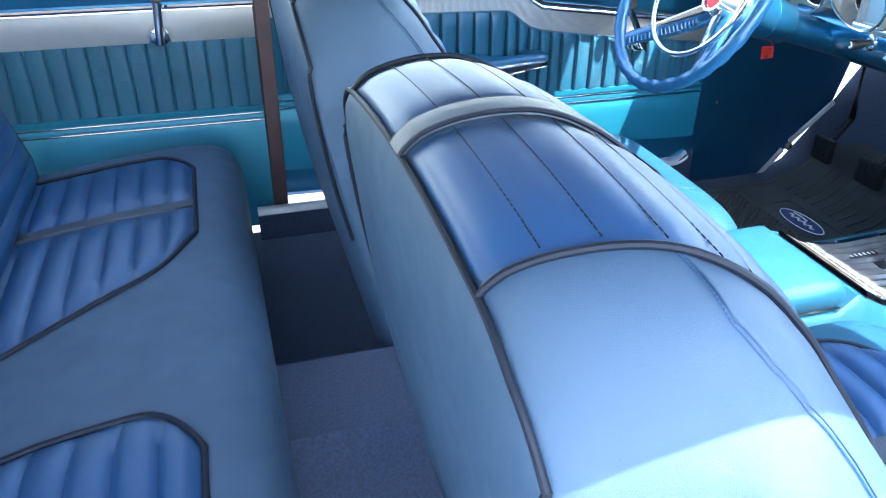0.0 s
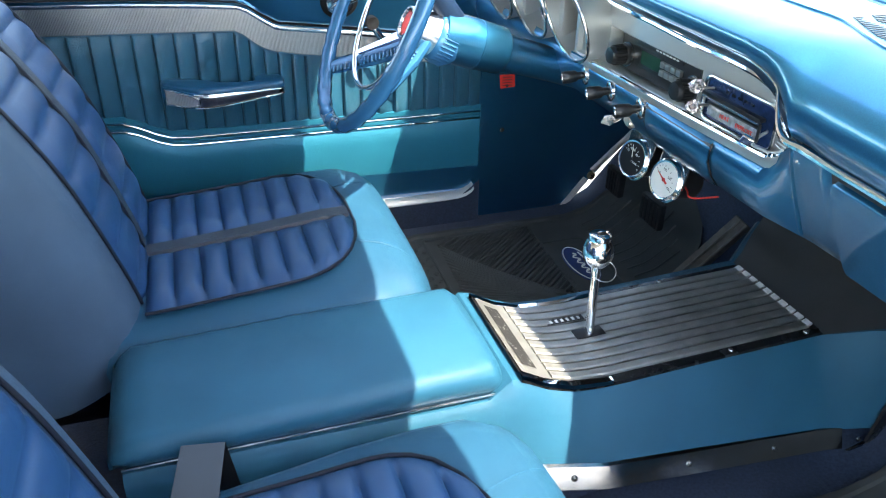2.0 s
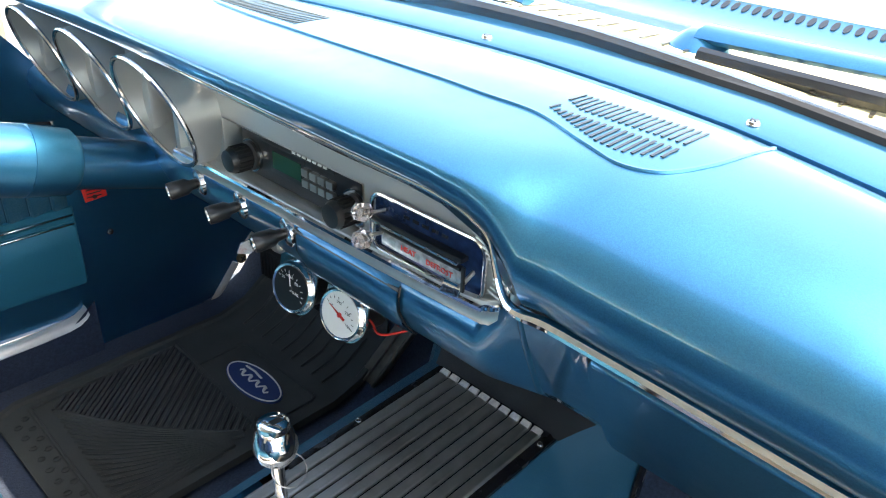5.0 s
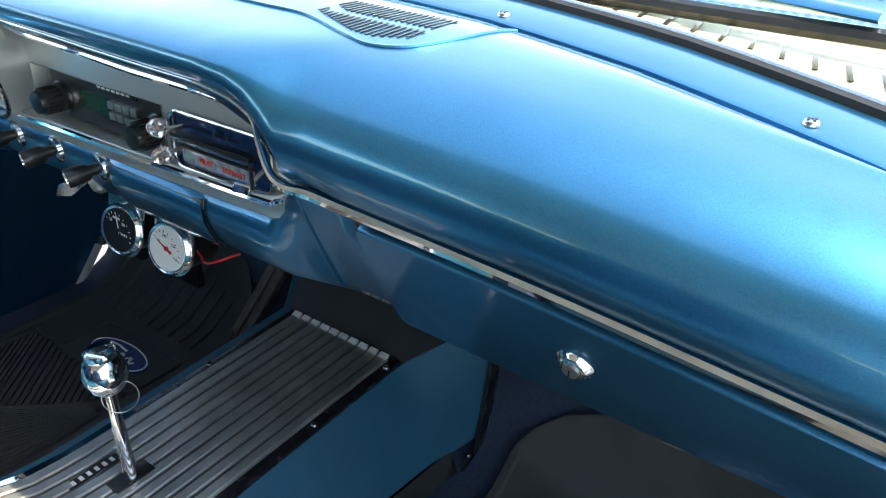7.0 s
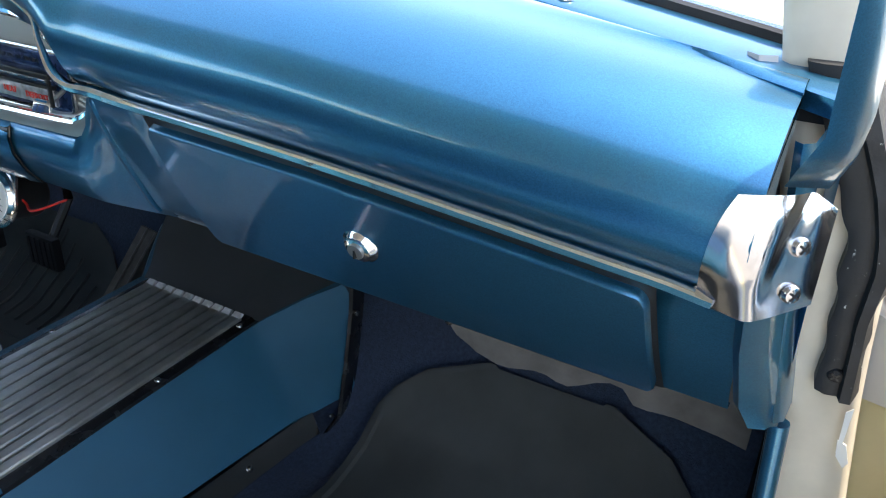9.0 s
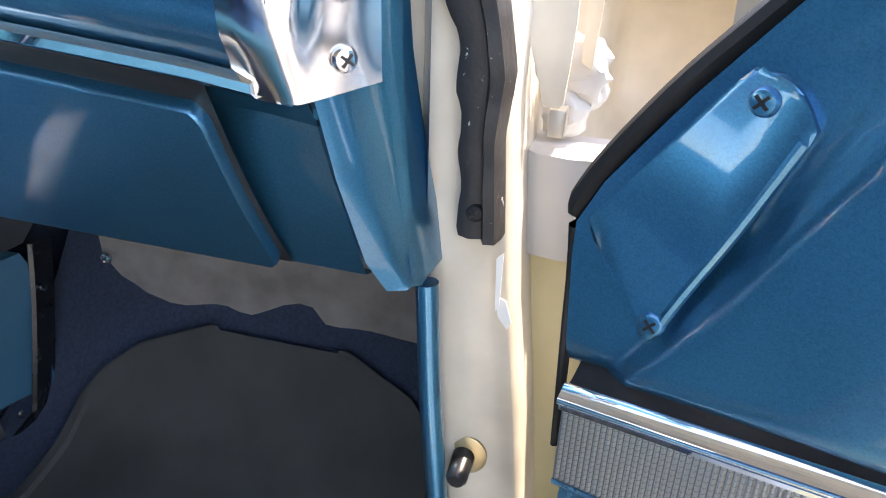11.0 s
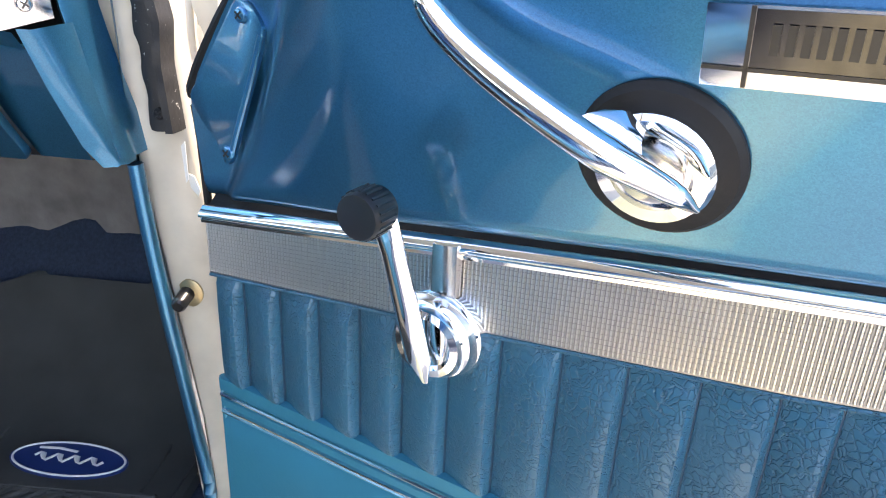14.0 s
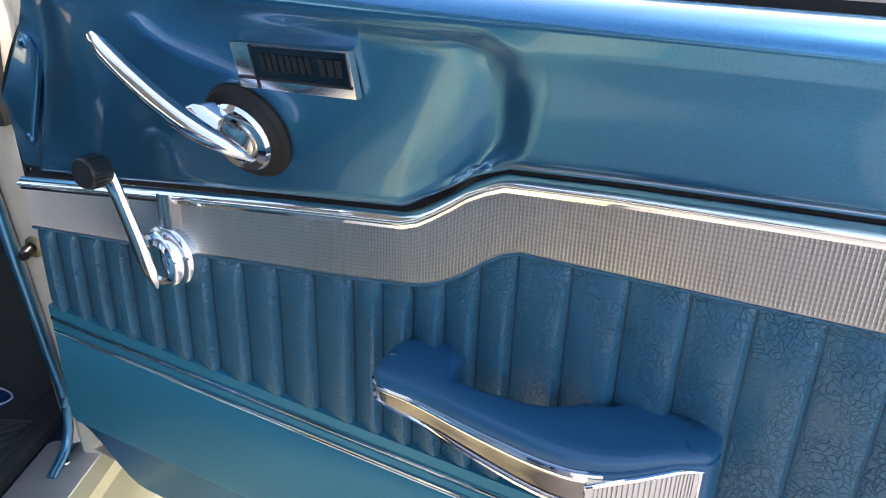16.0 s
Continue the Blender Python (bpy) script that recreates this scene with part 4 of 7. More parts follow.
for k in range(36):
    a = 10.0 * k
    part("collar_rib", tube(bmesh.new(), [on_wheel(a, 0.0402, -0.130), on_wheel(a, 0.0402, -0.106)], 0.0014, 4), WHEELBLUE, wheel)
part("hub_cap", lathe(bmesh.new(), [(0.036, -0.098), (0.034, -0.085), (0.028, -0.058), (0.026, -0.050), (0.022, -0.050), (0.020, -0.056), (0.010, -0.058)], WC, WA, 36), CHROMEWORN, wheel, "chrome hub cap")
part("hub_badge", lathe(bmesh.new(), [(0.019, -0.056), (0.017, -0.053), (0.008, -0.052)], WC, WA, 24), RED, wheel, "small round badge")
CP = Vector((0.888, 1.131, 0.957))
CA = Vector((0.955, 0, -0.297)).normalized()
col = thing("steering_column", (1.0, 1.131, 0.9), "blue painted steering column under the dashboard", "steering column")
part("upper_sleeve", lathe(bmesh.new(), [(0.034, -0.016), (0.040, -0.010), (0.0405, 0.052), (0.0395, 0.0525), (0.0395, 0.0545), (0.0405, 0.055), (0.038, 0.100), (0.031, 0.108)], CP, CA, 36), PAINT, col)
part("jacket", lathe(bmesh.new(), [(0.031, 0.10), (0.029, 0.20), (0.027, 0.62)], CP, CA, 28), PAINT, col)
part("shift_arm", tube(bmesh.new(), [(0.905, 1.128, 0.975), (0.880, 1.124, 1.010), (0.845, 1.118, 1.055), (0.80, 1.11, 1.11)], [0.020, 0.018, 0.016, 0.014], 10, flat=0.75, up=(0, 1, 0)), material("dark_navy_plastic", (0.008, 0.022, 0.05), 0.35, mottled=0.1), col, "dark navy shift arm")
part("signal_lever", tube(bmesh.new(), [CP + Vector((0.0, 0.03, 0.01)), CP + Vector((-0.01, 0.11, 0.03)), CP + Vector((-0.02, 0.17, 0.045))], [0.006, 0.0055, 0.007], 10), CHROME, col)


# ---- front seats ----
BACK = [(0.402, 0.60), (0.387, 0.68), (0.361, 0.77), (0.330, 0.86), (0.290, 0.94), (0.255, 0.998), (0.229, 1.040), (0.200, 1.070), (0.158, 1.088),
        (0.110, 1.083), (0.074, 1.062), (0.067, 1.02), (0.078, 0.90), (0.092, 0.80), (0.112, 0.70), (0.135, 0.60), (0.160, 0.50)]
BACKP = [(p.x, p.z) for p in smooth_path([(a, 0, c) for a, c in BACK], 4)]


LEAN = [0.0, 0.0]
HB = 0.268


def lean(x):
    """Sideways set of the backrest, growing from its rear face to its front."""
    return LEAN[0] + LEAN[1] * (min(0.28, max(0.066, x)) - 0.066)


def crown(d, z):
    """Drop of the rounded top edge away from the middle line."""
    return 0.012 * min(1.6, (d / 0.173) ** 2) * min(1, max(0, (z - 0.95) / 0.1))


def back_section(cy, d, x_off):
    """The side outline of the backrest at a distance d from its middle line, thinned towards the edge."""
    w = abs(d) / HB
    k = 0.0 if w < 0.66 else (1 - math.sqrt(max(0, 1 - ((w - 0.66) / 0.34) ** 2))) * 0.92
    n = len(BACKP)
    out = []
    for i, (x, z) in enumerate(BACKP):
        ox, oz = BACKP[n - 1 - i]
        mx, mz = (x + ox) / 2, (z + oz) / 2
        zz = lerp(z, mz, k * 0.9) - 0.13 * k * max(0, (z - 0.7) / 0.36)
        if z > 1.02:
            zz = min(zz, z - 0.05 * k)
        out.append((lerp(x, mx, k * (1.0 if x > mx else 0.22)) + x_off, cy + d + lean(x), zz - crown(d, zz)))
    return out


def back_point(cy, d, s, x_off, out=0.0):
    """A point on the backrest skin, s running along the outline from the front foot over the top."""
    i = s * (len(BACKP) - 1)
    j = min(int(i), len(BACKP) - 2)
    a, b = Vector((BACKP[j][0], 0, BACKP[j][1])), Vector((BACKP[j + 1][0], 0, BACKP[j + 1][1]))
    p = a.lerp(b, i - j)
    t = (b - a).normalized()
    nrm = Vector((t.z, 0, -t.x))
    w = abs(d) / HB
    k = 0.0 if w < 0.66 else (1 - math.sqrt(max(0, 1 - ((w - 0.66) / 0.34) ** 2))) * 0.92
    return Vector((p.x + x_off, cy + d + lean(p.x), p.z - 0.13 * k * max(0, (p.z - 0.7) / 0.36) - crown(d, p.z))) + nrm * (out - 0.006 * k)


def back_skin(cy, d, s, x_off, out=0.0):
    """A point on the rounded shoulder of the backrest, lifted off it by out."""
    sec = back_section(cy, d, x_off)
    i = s * (len(sec) - 1)
    j = min(int(i), len(sec) - 2)
    a, b = Vector(sec[j]), Vector(sec[j + 1])
    c = Vector(back_section(cy, d * 0.985, x_off)[j])
    nrm = (b - a).cross(c - a).normalized()
    return a.lerp(b, i - j) + nrm * (out if nrm.y * d > 0 else -out)


def seat(cy, x_off, words, leaning, cushion_y):
    """A bucket seat; leaning sets its backrest sideways, cushion_y its cushion."""
    LEAN[:] = leaning
    st = thing("bucket_seat", (0.5 + x_off, cy, 0.42), words, "car seat", "front bucket seats")
    ds = [q * HB / 0.255 for q in (-0.255, -0.252, -0.245, -0.232, -0.215, -0.195, -0.17, -0.10, -0.05, 0, 0.05, 0.10, 0.17, 0.195, 0.215, 0.232, 0.245, 0.252, 0.255)]
    back = part("backrest", loft(bmesh.new(), [back_section(cy, d, x_off) for d in ds], False, True), BOLSTER, st, "blue vinyl backrest", 60)
    # channelled insert over front and top
    n = 124
    s0, s1, pitch = 0.02, 0.637, 0.0397
    for side in (-1, 1):
        rows = []
        for i in range(n + 1):
            s = lerp(s0, s1, i / n)
            ch = abs(math.sin(math.pi * (s - s0) / pitch)) ** 0.45
            e = min(1, i / 3, (n - i) / 3)
            row = []
            for j in range(9):
                q = j / 8
                d = side * lerp(0.011, 0.170, q)
                r = min(1, (1 - q) * 5, q * 6) ** 0.5
                row.append(back_point(cy, d, s, x_off, -0.001 + (0.003 + lerp(0.0100, 0.0020, min(1, max(0, (s - 0.37) / 0.09))) * ch) * r * e))
            rows.append(row)
        part("insert", loft(bmesh.new(), rows), INSERT, back, "navy channelled vinyl insert", 70)
    part("centre_band", loft(bmesh.new(), [[back_point(cy, d, lerp(s0, s1, i / 60), x_off, o) for d, o in ((-0.0125, 0.002), (-0.011, 0.0068), (0.0, 0.0074), (0.011, 0.0068), (0.0125, 0.002))] for i in range(61)]), BAND, back, "dark grey centre band")
    for side in (-1, 1):
        part("piping", tube(bmesh.new(), [back_point(cy, side * 0.173, lerp(s0, s1, i / 60), x_off, 0.0025) for i in range(61)], 0.0026, 8), PIPING, back)
        part("band_edge", tube(bmesh.new(), [back_point(cy, side * 0.0122, lerp(s0, s1, i / 60), x_off, 0.005) for i in range(61)], 0.0017, 6), PIPING, back)
    ds_rear = [HB * 0.955 * math.sin(math.pi * i / 40) for i in range(-20, 21)]
    rim_z = [i for i, (x, z) in enumerate(BACKP) if x < 0.09 and z > 0.9]
    top_i = min(rim_z, key=lambda i: abs(BACKP[i][1] - 1.052))
    line = []
    for side in (-1, 1):
        leg = [back_section(cy, side * HB * 0.955, x_off)[i] for i in range(top_i + 2, len(BACKP) - 8, 4)]
        leg = [Vector((x - 0.002, y + side * 0.002, z)) for x, y, z in leg]
        line.append(leg[::-1] if side < 0 else leg)
    over = [Vector(back_section(cy, d, x_off)[top_i]) + Vector((-0.0015, 0, 0.002)) for d in ds_rear]
    part("rear_piping", tube(bmesh.new(), smooth_path(line[0] + over + line[1], 3), 0.0027, 8), PIPING, back)
    for side in (-1, 1):
        course = [(table(q, ((0, 0.174), (0.10, 0.188), (0.22, 0.210), (0.36, 0.223), (0.52, 0.232), (0.70, 0.2345), (1, 0.236))), table(q, ((0, 0.497), (0.10, 0.491), (0.22, 0.484), (0.36, 0.462), (0.52, 0.428), (0.70, 0.374), (1, 0.28)))) for q in (i / 90 for i in range(91))]
        part("seam", tube(bmesh.new(), [back_skin(cy, side * (d - 0.0035), e - 0.004, x_off, -0.0002) for d, e in course], 0.0011, 6), BOLSTER, back)
        bm = bmesh.new()
        line = [back_skin(cy, side * d, e, x_off, 0.0002) for d, e in course]
        for i in range(90):
            tube(bm, [line[i].lerp(line[i + 1], 0.10), line[i].lerp(line[i + 1], 0.72)], 0.0006, 4)
        part("stitching", bm, INSERT, back)
    # thread in the shallow seams over the top
    for k in range(7, 15):
        for side in (-1, 1):
            bm = bmesh.new()
            for m in range(27):
                d = 0.018 + 0.0055 * m
                tube(bm, [back_point(cy, side * e, s0 + pitch * k, x_off, 0.0026) for e in (d, d + 0.0036)], 0.0006, 4)
            part("stitching", bm, PIPING, back)
    # winged badge on the band
    pc = back_point(cy, 0, 0.322, x_off, 0.010)
    t = (back_point(cy, 0, 0.340, x_off) - back_point(cy, 0, 0.304, x_off)).normalized()
    nr = Vector((t.z, 0, -t.x))
    ring = [pc + t * (0.0085 * math.cos(a)) + Vector((0, 0.040 * math.sin(a), 0)) for a in (2 * math.pi * k / 28 for k in range(28))]
    badge = part("badge", slab(bmesh.new(), ring, nr * 0.002), INSERT, back, "oval chrome badge with gilt bars")
    part("badge_rim", tube(bmesh.new(), [p + nr * 0.003 for p in ring], 0.0022, 8, True, up=nr), CHROMEWORN, badge)
    part("badge_bar", tube(bmesh.new(), [pc + nr * 0.003 + t * 0.009, pc + nr * 0.003 - t * 0.009], 0.0018, 6), GILT, badge)
    part("badge_bar", tube(bmesh.new(), [pc + nr * 0.004 + Vector((0, 0.038, 0)), pc + nr * 0.004 - Vector((0, 0.038, 0))], 0.0022, 6), GILT, badge)

    cy = cushion_y

    # cushion
    def top(x, d):
        w = abs(d) / 0.245
        edge = 0.012 * (1 - math.sqrt(max(0, 1 - min(1, w) ** 6)))
        return table(x, ((0.34, 0.655), (0.45, 0.662), (0.55, 0.670), (0.68, 0.684), (0.74, 0.685), (0.775, 0.677), (0.80, 0.660), (0.815, 0.635), (0.822, 0.60), (0.81, 0.54))) - edge
    xs = [0.34 + 0.02 * k for k in range(21)] + [0.76, 0.775, 0.79, 0.80, 0.808, 0.815, 0.820, 0.822]
    rows = []
    for x in xs:
        hw = table(x, ((0.34, 0.225), (0.6, 0.245), (0.74, 0.243), (0.79, 0.225), (0.815, 0.195), (0.822, 0.18)))
        row = [(x + x_off, cy - hw * 0.93, 0.47), (x + x_off, cy - hw, 0.53)]
        for j in range(15):
            d = hw * math.sin(math.pi * (j - 7) / 14)
            cdrop = 0.05 * (1 - math.sqrt(max(0.0, 1 - (abs(d) / hw) ** 5)))
            row.append((x + x_off, cy + d, max(0.54, top(x, 0) - cdrop)))
        row += [(x + x_off, cy + hw, 0.53), (x + x_off, cy + hw * 0.93, 0.47)]
        rows.append(row)
    cush = part("cushion", loft(bmesh.new(), rows, False, True), SEATBLUE, st, "blue vinyl seat cushion", 60)

    def hw_in(x):
        return 0.182 if x < 0.60 else 0.182 * max(0.0, 1 - ((x - 0.60) / 0.126) ** 2.6) ** 0.4545
    for side in (-1, 1):
        rows = []
        for i in range(73):
            x = lerp(0.40, 0.720, i / 72)
            ch = abs(math.sin(math.pi * i / 72 * 8)) ** 0.45
            e = min(1, i / 2, (72 - i) / 3)
            rows.append([(x + x_off, cy + side * lerp(0.015, hw_in(x), j / 8), top(x, 0) + (0.002 + 0.0125 * ch) * min(1, (1 - j / 8) * 5, j / 8 * 6) ** 0.5 * e - 0.0005) for j in range(9)])
        part("insert", loft(bmesh.new(), rows), INSERT, cush, "navy channelled vinyl insert", 70)
    cord = [(x, hw_in(x)) for x in [0.40 + 0.02 * k for k in range(13)] + [0.66, 0.68, 0.70, 0.715, 0.724]]
    loop = [(x + x_off, cy + w, top(x, 0) + 0.0025) for x, w in cord] + [(x + x_off, cy - w, top(x, 0) + 0.003) for x, w in cord[::-1]]
    part("piping", tube(bmesh.new(), loop, 0.0025, 8), PIPING, cush)
    part("centre_band", loft(bmesh.new(), [[(x + x_off, cy + d, top(x, 0) + o) for d, o in ((-0.016, 0.0), (-0.014, 0.0050), (0.014, 0.0050), (0.016, 0.0))] for x in [0.40 + 0.02 * k for k in range(17)]]), BAND, cush, "dark grey centre band")
    for side in (-1, 1):
        part("seam", tube(bmesh.new(), smooth_path([(0.715 + x_off, cy + side * 0.10, top(0.715, 0) + 0.001), (0.755 + x_off, cy + side * 0.115, top(0.755, 0)), (0.79 + x_off, cy + side * 0.13, top(0.79, 0) - 0.003), (0.808 + x_off, cy + side * 0.14, 0.635)], 5), 0.0016, 6), SEATBLUE, cush)
    part("seat_base", B(0.38 + x_off, 0.74 + x_off, cy - 0.19, cy + 0.19, 0.418, 0.50, 0.01), BLACK, st)
    return st


seat(0.390, 0.0, "blue and navy vinyl bucket seat with a badge on its backrest", (0.027, -0.34), 0.366)
seat(1.125, -0.01, "blue and navy vinyl bucket seat facing the steering wheel", (0.0, 0.0), 1.095)
solo("seat_belt", loft(bmesh.new(), [[(x, lerp(0.632, 0.612, t), z), (x + 0.046, lerp(0.620, 0.600, t), z)] for x, z, t in
            ((0.44, 0.600, 0),)] + [[(0.430 - 0.004 * k, 0.632 - 0.03 * k, 0.672 + 0.0035 * k), (0.476 - 0.004 * k, 0.620 - 0.03 * k, 0.676 + 0.0035 * k)] for k in range(12)]), BLACK,
            "black webbing seat belt lying across the seat cushion", "seat belt")

# ---- rear seat ----
rear = thing("rear_seat", (-0.3, YC, 0.42), "blue vinyl rear bench seat with navy channelled inserts", "rear seat")
prof = [(-0.055, 0.43), (-0.035, 0.50), (-0.022, 0.58), (-0.030, 0.640), (-0.060, 0.668), (-0.12, 0.676), (-0.25, 0.665), (-0.42, 0.640), (-0.50, 0.63)]
prof = [(p.x, p.z) for p in smooth_path([(a, 0, c) for a, c in prof], 4)]
rows = []
for y, k in ((0.06, 1), (0.064, 0.5), (0.08, 0.15), (0.11, 0.0), (0.4, 0), (YC, 0), (1.12, 0), (1.42, 0.0), (1.45, 0.15), (1.466, 0.5), (1.47, 1)):
    rows.append([(x - 0.03 * k, y, z - 0.03 * k if z > 0.6 else z) for x, z in prof])
cush = part("cushion", loft(bmesh.new(), rows), BOLSTER, rear, "", 60)


def rear_top(x):
    return table(x, ((-0.55, 0.628), (-0.42, 0.640), (-0.25, 0.665), (-0.12, 0.676), (-0.06, 0.668)))


for mid, out, inn in ((1.17, 1.395, ((-0.48, 0.76), (-0.361, 0.83), (-0.13, 0.985))), (0.40, 0.145, ((-0.48, 0.60), (-0.29, 0.635), (-0.161, 0.645)))):
    def border(x, e=inn):
        return table(x, e)
    lps = []
    for edge in ("in", "out"):
        sg = 1 if (out > mid) == (edge == "out") else -1
        rows, ln = [], []
        for i in range(65):
            x = lerp(-0.48, -0.112, i / 64)
            ch = abs(math.sin(math.pi * i / 64 * 8)) ** 0.45
            rd = 0.075 * max(0, (x + 0.195) / 0.083) ** 2.4
            far = (border(x) if edge == "in" else out) - sg * rd
            near = mid + sg * 0.013
            rows.append([(x, lerp(near, far, j / 8), rear_top(x) + (0.002 + 0.0085 * ch) * min(1, (1 - j / 8) * 5, j / 8 * 5) ** 0.5 * min(1, (64 - i) / 3)) for j in range(9)])
            ln.append((x, far, rear_top(x) + 0.003))
        part("insert", loft(bmesh.new(), rows), INSERT, cush, "navy channelled vinyl insert", 70)
        lps.append(ln)
    part("centre_band", loft(bmesh.new(), [[(x, mid - 0.014, rear_top(x)), (x, mid - 0.012, rear_top(x) + 0.005), (x, mid + 0.012, rear_top(x) + 0.005), (x, mid + 0.014, rear_top(x))] for x in (-0.48, -0.4, -0.3, -0.2, -0.114)]), BAND, cush)
    part("piping", tube(bmesh.new(), lps[0] + lps[1][::-1], 0.0038, 8), PIPING, cush)
rb = part("backrest", loft(bmesh.new(), [[(x + 0.02 * k, y, z) for x, z in ((-0.40, 0.60), (-0.405, 0.68), (-0.44, 0.80), (-0.50, 0.95), (-0.56, 1.02), (-0.68, 1.02))] for y, k in ((0.05, -1), (0.09, 0), (YC, 0), (1.44, 0), (1.48, -1))]), BOLSTER, rear, "", 60)
for y0, y1 in ((0.95, 1.42), (0.12, 0.60)):
    rows = []
    for i in range(65):
        t = i / 64
        z = lerp(0.655, 0.96, t)
        x = table(z, ((0.60, -0.40), (0.68, -0.405), (0.80, -0.44), (0.95, -0.50), (1.02, -0.56)))
        ch = abs(math.sin(math.pi * t * 8)) ** 0.45
        rows.append([(x + 0.004 + (0.003 + 0.008 * ch) * min(1, j, 8 - j), lerp(y0, y1, j / 8), z) for j in range(9)])
    part("insert", loft(bmesh.new(), rows), INSERT, rb, "navy channelled vinyl insert", 70)

# ---- console ----
console = thing("centre_console", (0.85, YC, 0.45), "blue vinyl centre console with a hinged lid and ribbed metal plate", "console")
CY = 0.757


def plate_z(x):
    return table(x, ((0.82, 0.655), (0.85, 0.640), (0.88, 0.622), (0.92, 0.608), (0.97, 0.603), (1.15, 0.609), (1.33, 0.615), (1.38, 0.634), (1.425, 0.652)))


rows = []
for x in [0.36, 0.45, 0.6, 0.75, 0.80, 0.83, 0.85, 0.87, 0.89, 0.92, 0.96, 1.0, 1.1, 1.2, 1.3, 1.33, 1.38, 1.425]:
    z = min(plate_z(max(x, 0.82)), 0.645) - 0.002 if x > 0.8 else 0.615
    w = table(x, ((0.36, 0.095), (0.8, 0.100), (0.9, 0.102), (1.33, 0.106), (1.38, 0.138), (1.425, 0.168)))
    fw = table(x, ((0.36, 0.110), (0.80, 0.125), (0.95, 0.155), (1.3, 0.168), (1.425, 0.180)))
    zb = table(x, ((0.36, 0.50), (0.8, 0.525), (1.08, 0.505), (1.32, 0.49), (1.46, 0.47)))
    rows.append([(x, CY - fw, zb), (x, CY - lerp(w, fw, 0.45), lerp(z, zb, 0.42)), (x, CY - w - 0.004, z - 0.010), (x, CY - w + 0.004, z), (x, CY, z), (x, CY + w + 0.014, z), (x, CY + w + 0.022, z - 0.010), (x, CY + max(w + 0.024, lerp(w, fw, 0.45)), lerp(z, zb, 0.42)), (x, CY + fw, zb)])
part("body", loft(bmesh.new(), rows), CONSOLE, console)
bm = bmesh.new()
rows = []
for x in [0.345, 0.352, 0.37, 0.40, 0.6, 0.78, 0.805, 0.820, 0.826]:
    e = 0.0 if 0.36 < x < 0.81 else (0.012 if x in (0.352, 0.820) else 0.022)
    hw = 0.103 - (0.014 if x in (0.345, 0.826) else 0.004 if x in (0.352, 0.820) else 0)
    zt = table(x, ((0.345, 0.650), (0.6, 0.660), (0.826, 0.664))) - e
    rows.append([(x, CY + 0.012 - hw + 0.006, 0.618), (x, CY + 0.012 - hw, 0.628), (x, CY + 0.012 - hw, zt - 0.016), (x, CY + 0.012 - hw + 0.006, zt - 0.005), (x, CY + 0.012 - hw + 0.018, zt), (x, CY + 0.012, zt + 0.002),
                 (x, CY + 0.012 + hw - 0.018, zt), (x, CY + 0.012 + hw - 0.006, zt - 0.005), (x, CY + 0.012 + hw, zt - 0.016), (x, CY + 0.012 + hw, 0.628), (x, CY + 0.012 + hw - 0.006, 0.618)])
part("lid", loft(bm, rows, False, True), CONSOLE, console, "padded blue vinyl lid", 60)
bm = tube(bmesh.new(), [(x, CY + 0.012 - 0.104, 0.622) for x in (0.36, 0.6, 0.81)], 0.0022, 6)
part("lid_edge", bm, CHROMEWORN, console)
# plate
PX0, PX1 = 0.842, 1.330
plate = part("plate", loft(bmesh.new(), [[(x, CY - 0.100, plate_z(x) - 0.004), (x, CY - 0.100, plate_z(x) + 0.003), (x, CY - 0.092, plate_z(x) + 0.004), (x, CY + 0.092, plate_z(x) + 0.004), (x, CY + 0.100, plate_z(x) + 0.003), (x, CY + 0.100, plate_z(x) - 0.004)] for x in [lerp(PX0, PX1, k / 24) for k in range(25)]]), DARKMETAL, console, "black plate with bright ribs")
for side in (-1, 1):
    part("plate_border", loft(bmesh.new(), [[(x, CY + side * 0.101, plate_z(x) + 0.001), (x, CY + side * 0.099, plate_z(x) + 0.0058), (x, CY + side * 0.090, plate_z(x) + 0.0058), (x, CY + side * 0.088, plate_z(x) + 0.003)] for x in [lerp(PX0, 1.06 if side > 0 else 0.98, k / 16) for k in range(17)]]), CHROME, plate)
for k in range(10):
    y = CY - 0.079 + k * 0.0176
    x0 = 0.893
    xs = [lerp(x0, 1.312, j / 14) for j in range(15)]
    part("rib", loft(bmesh.new(), [[(x, y - 0.0074, plate_z(x) + 0.003), (x, y - 0.0070, plate_z(x) + 0.0070), (x, y - 0.0052, plate_z(x) + 0.0086), (x, y + 0.0052, plate_z(x) + 0.0086), (x, y + 0.0070, plate_z(x) + 0.0070), (x, y + 0.0074, plate_z(x) + 0.003)] for x in xs], False, True), RIBPLATE, plate)
    part("rib_end", slab(bmesh.new(), [(1.3150, y - 0.0062, plate_z(1.31) + 0.0125), (1.3150, y + 0.0062, plate_z(1.31) + 0.0125), (1.3070, y + 0.0070, plate_z(1.31) + 0.0082), (1.3070, y - 0.0070, plate_z(1.31) + 0.0082)], (0.003, 0, -0.0040), bevel=0.0008), RIBEND, plate)
part("rear_frame", loft(bmesh.new(), [[(x, CY - 0.088, plate_z(x) + 0.0058), (x, CY + 0.088, plate_z(x) + 0.0058)] for x in (0.846, 0.855, 0.866, 0.877, 0.892)]), RIBPLATE, plate)
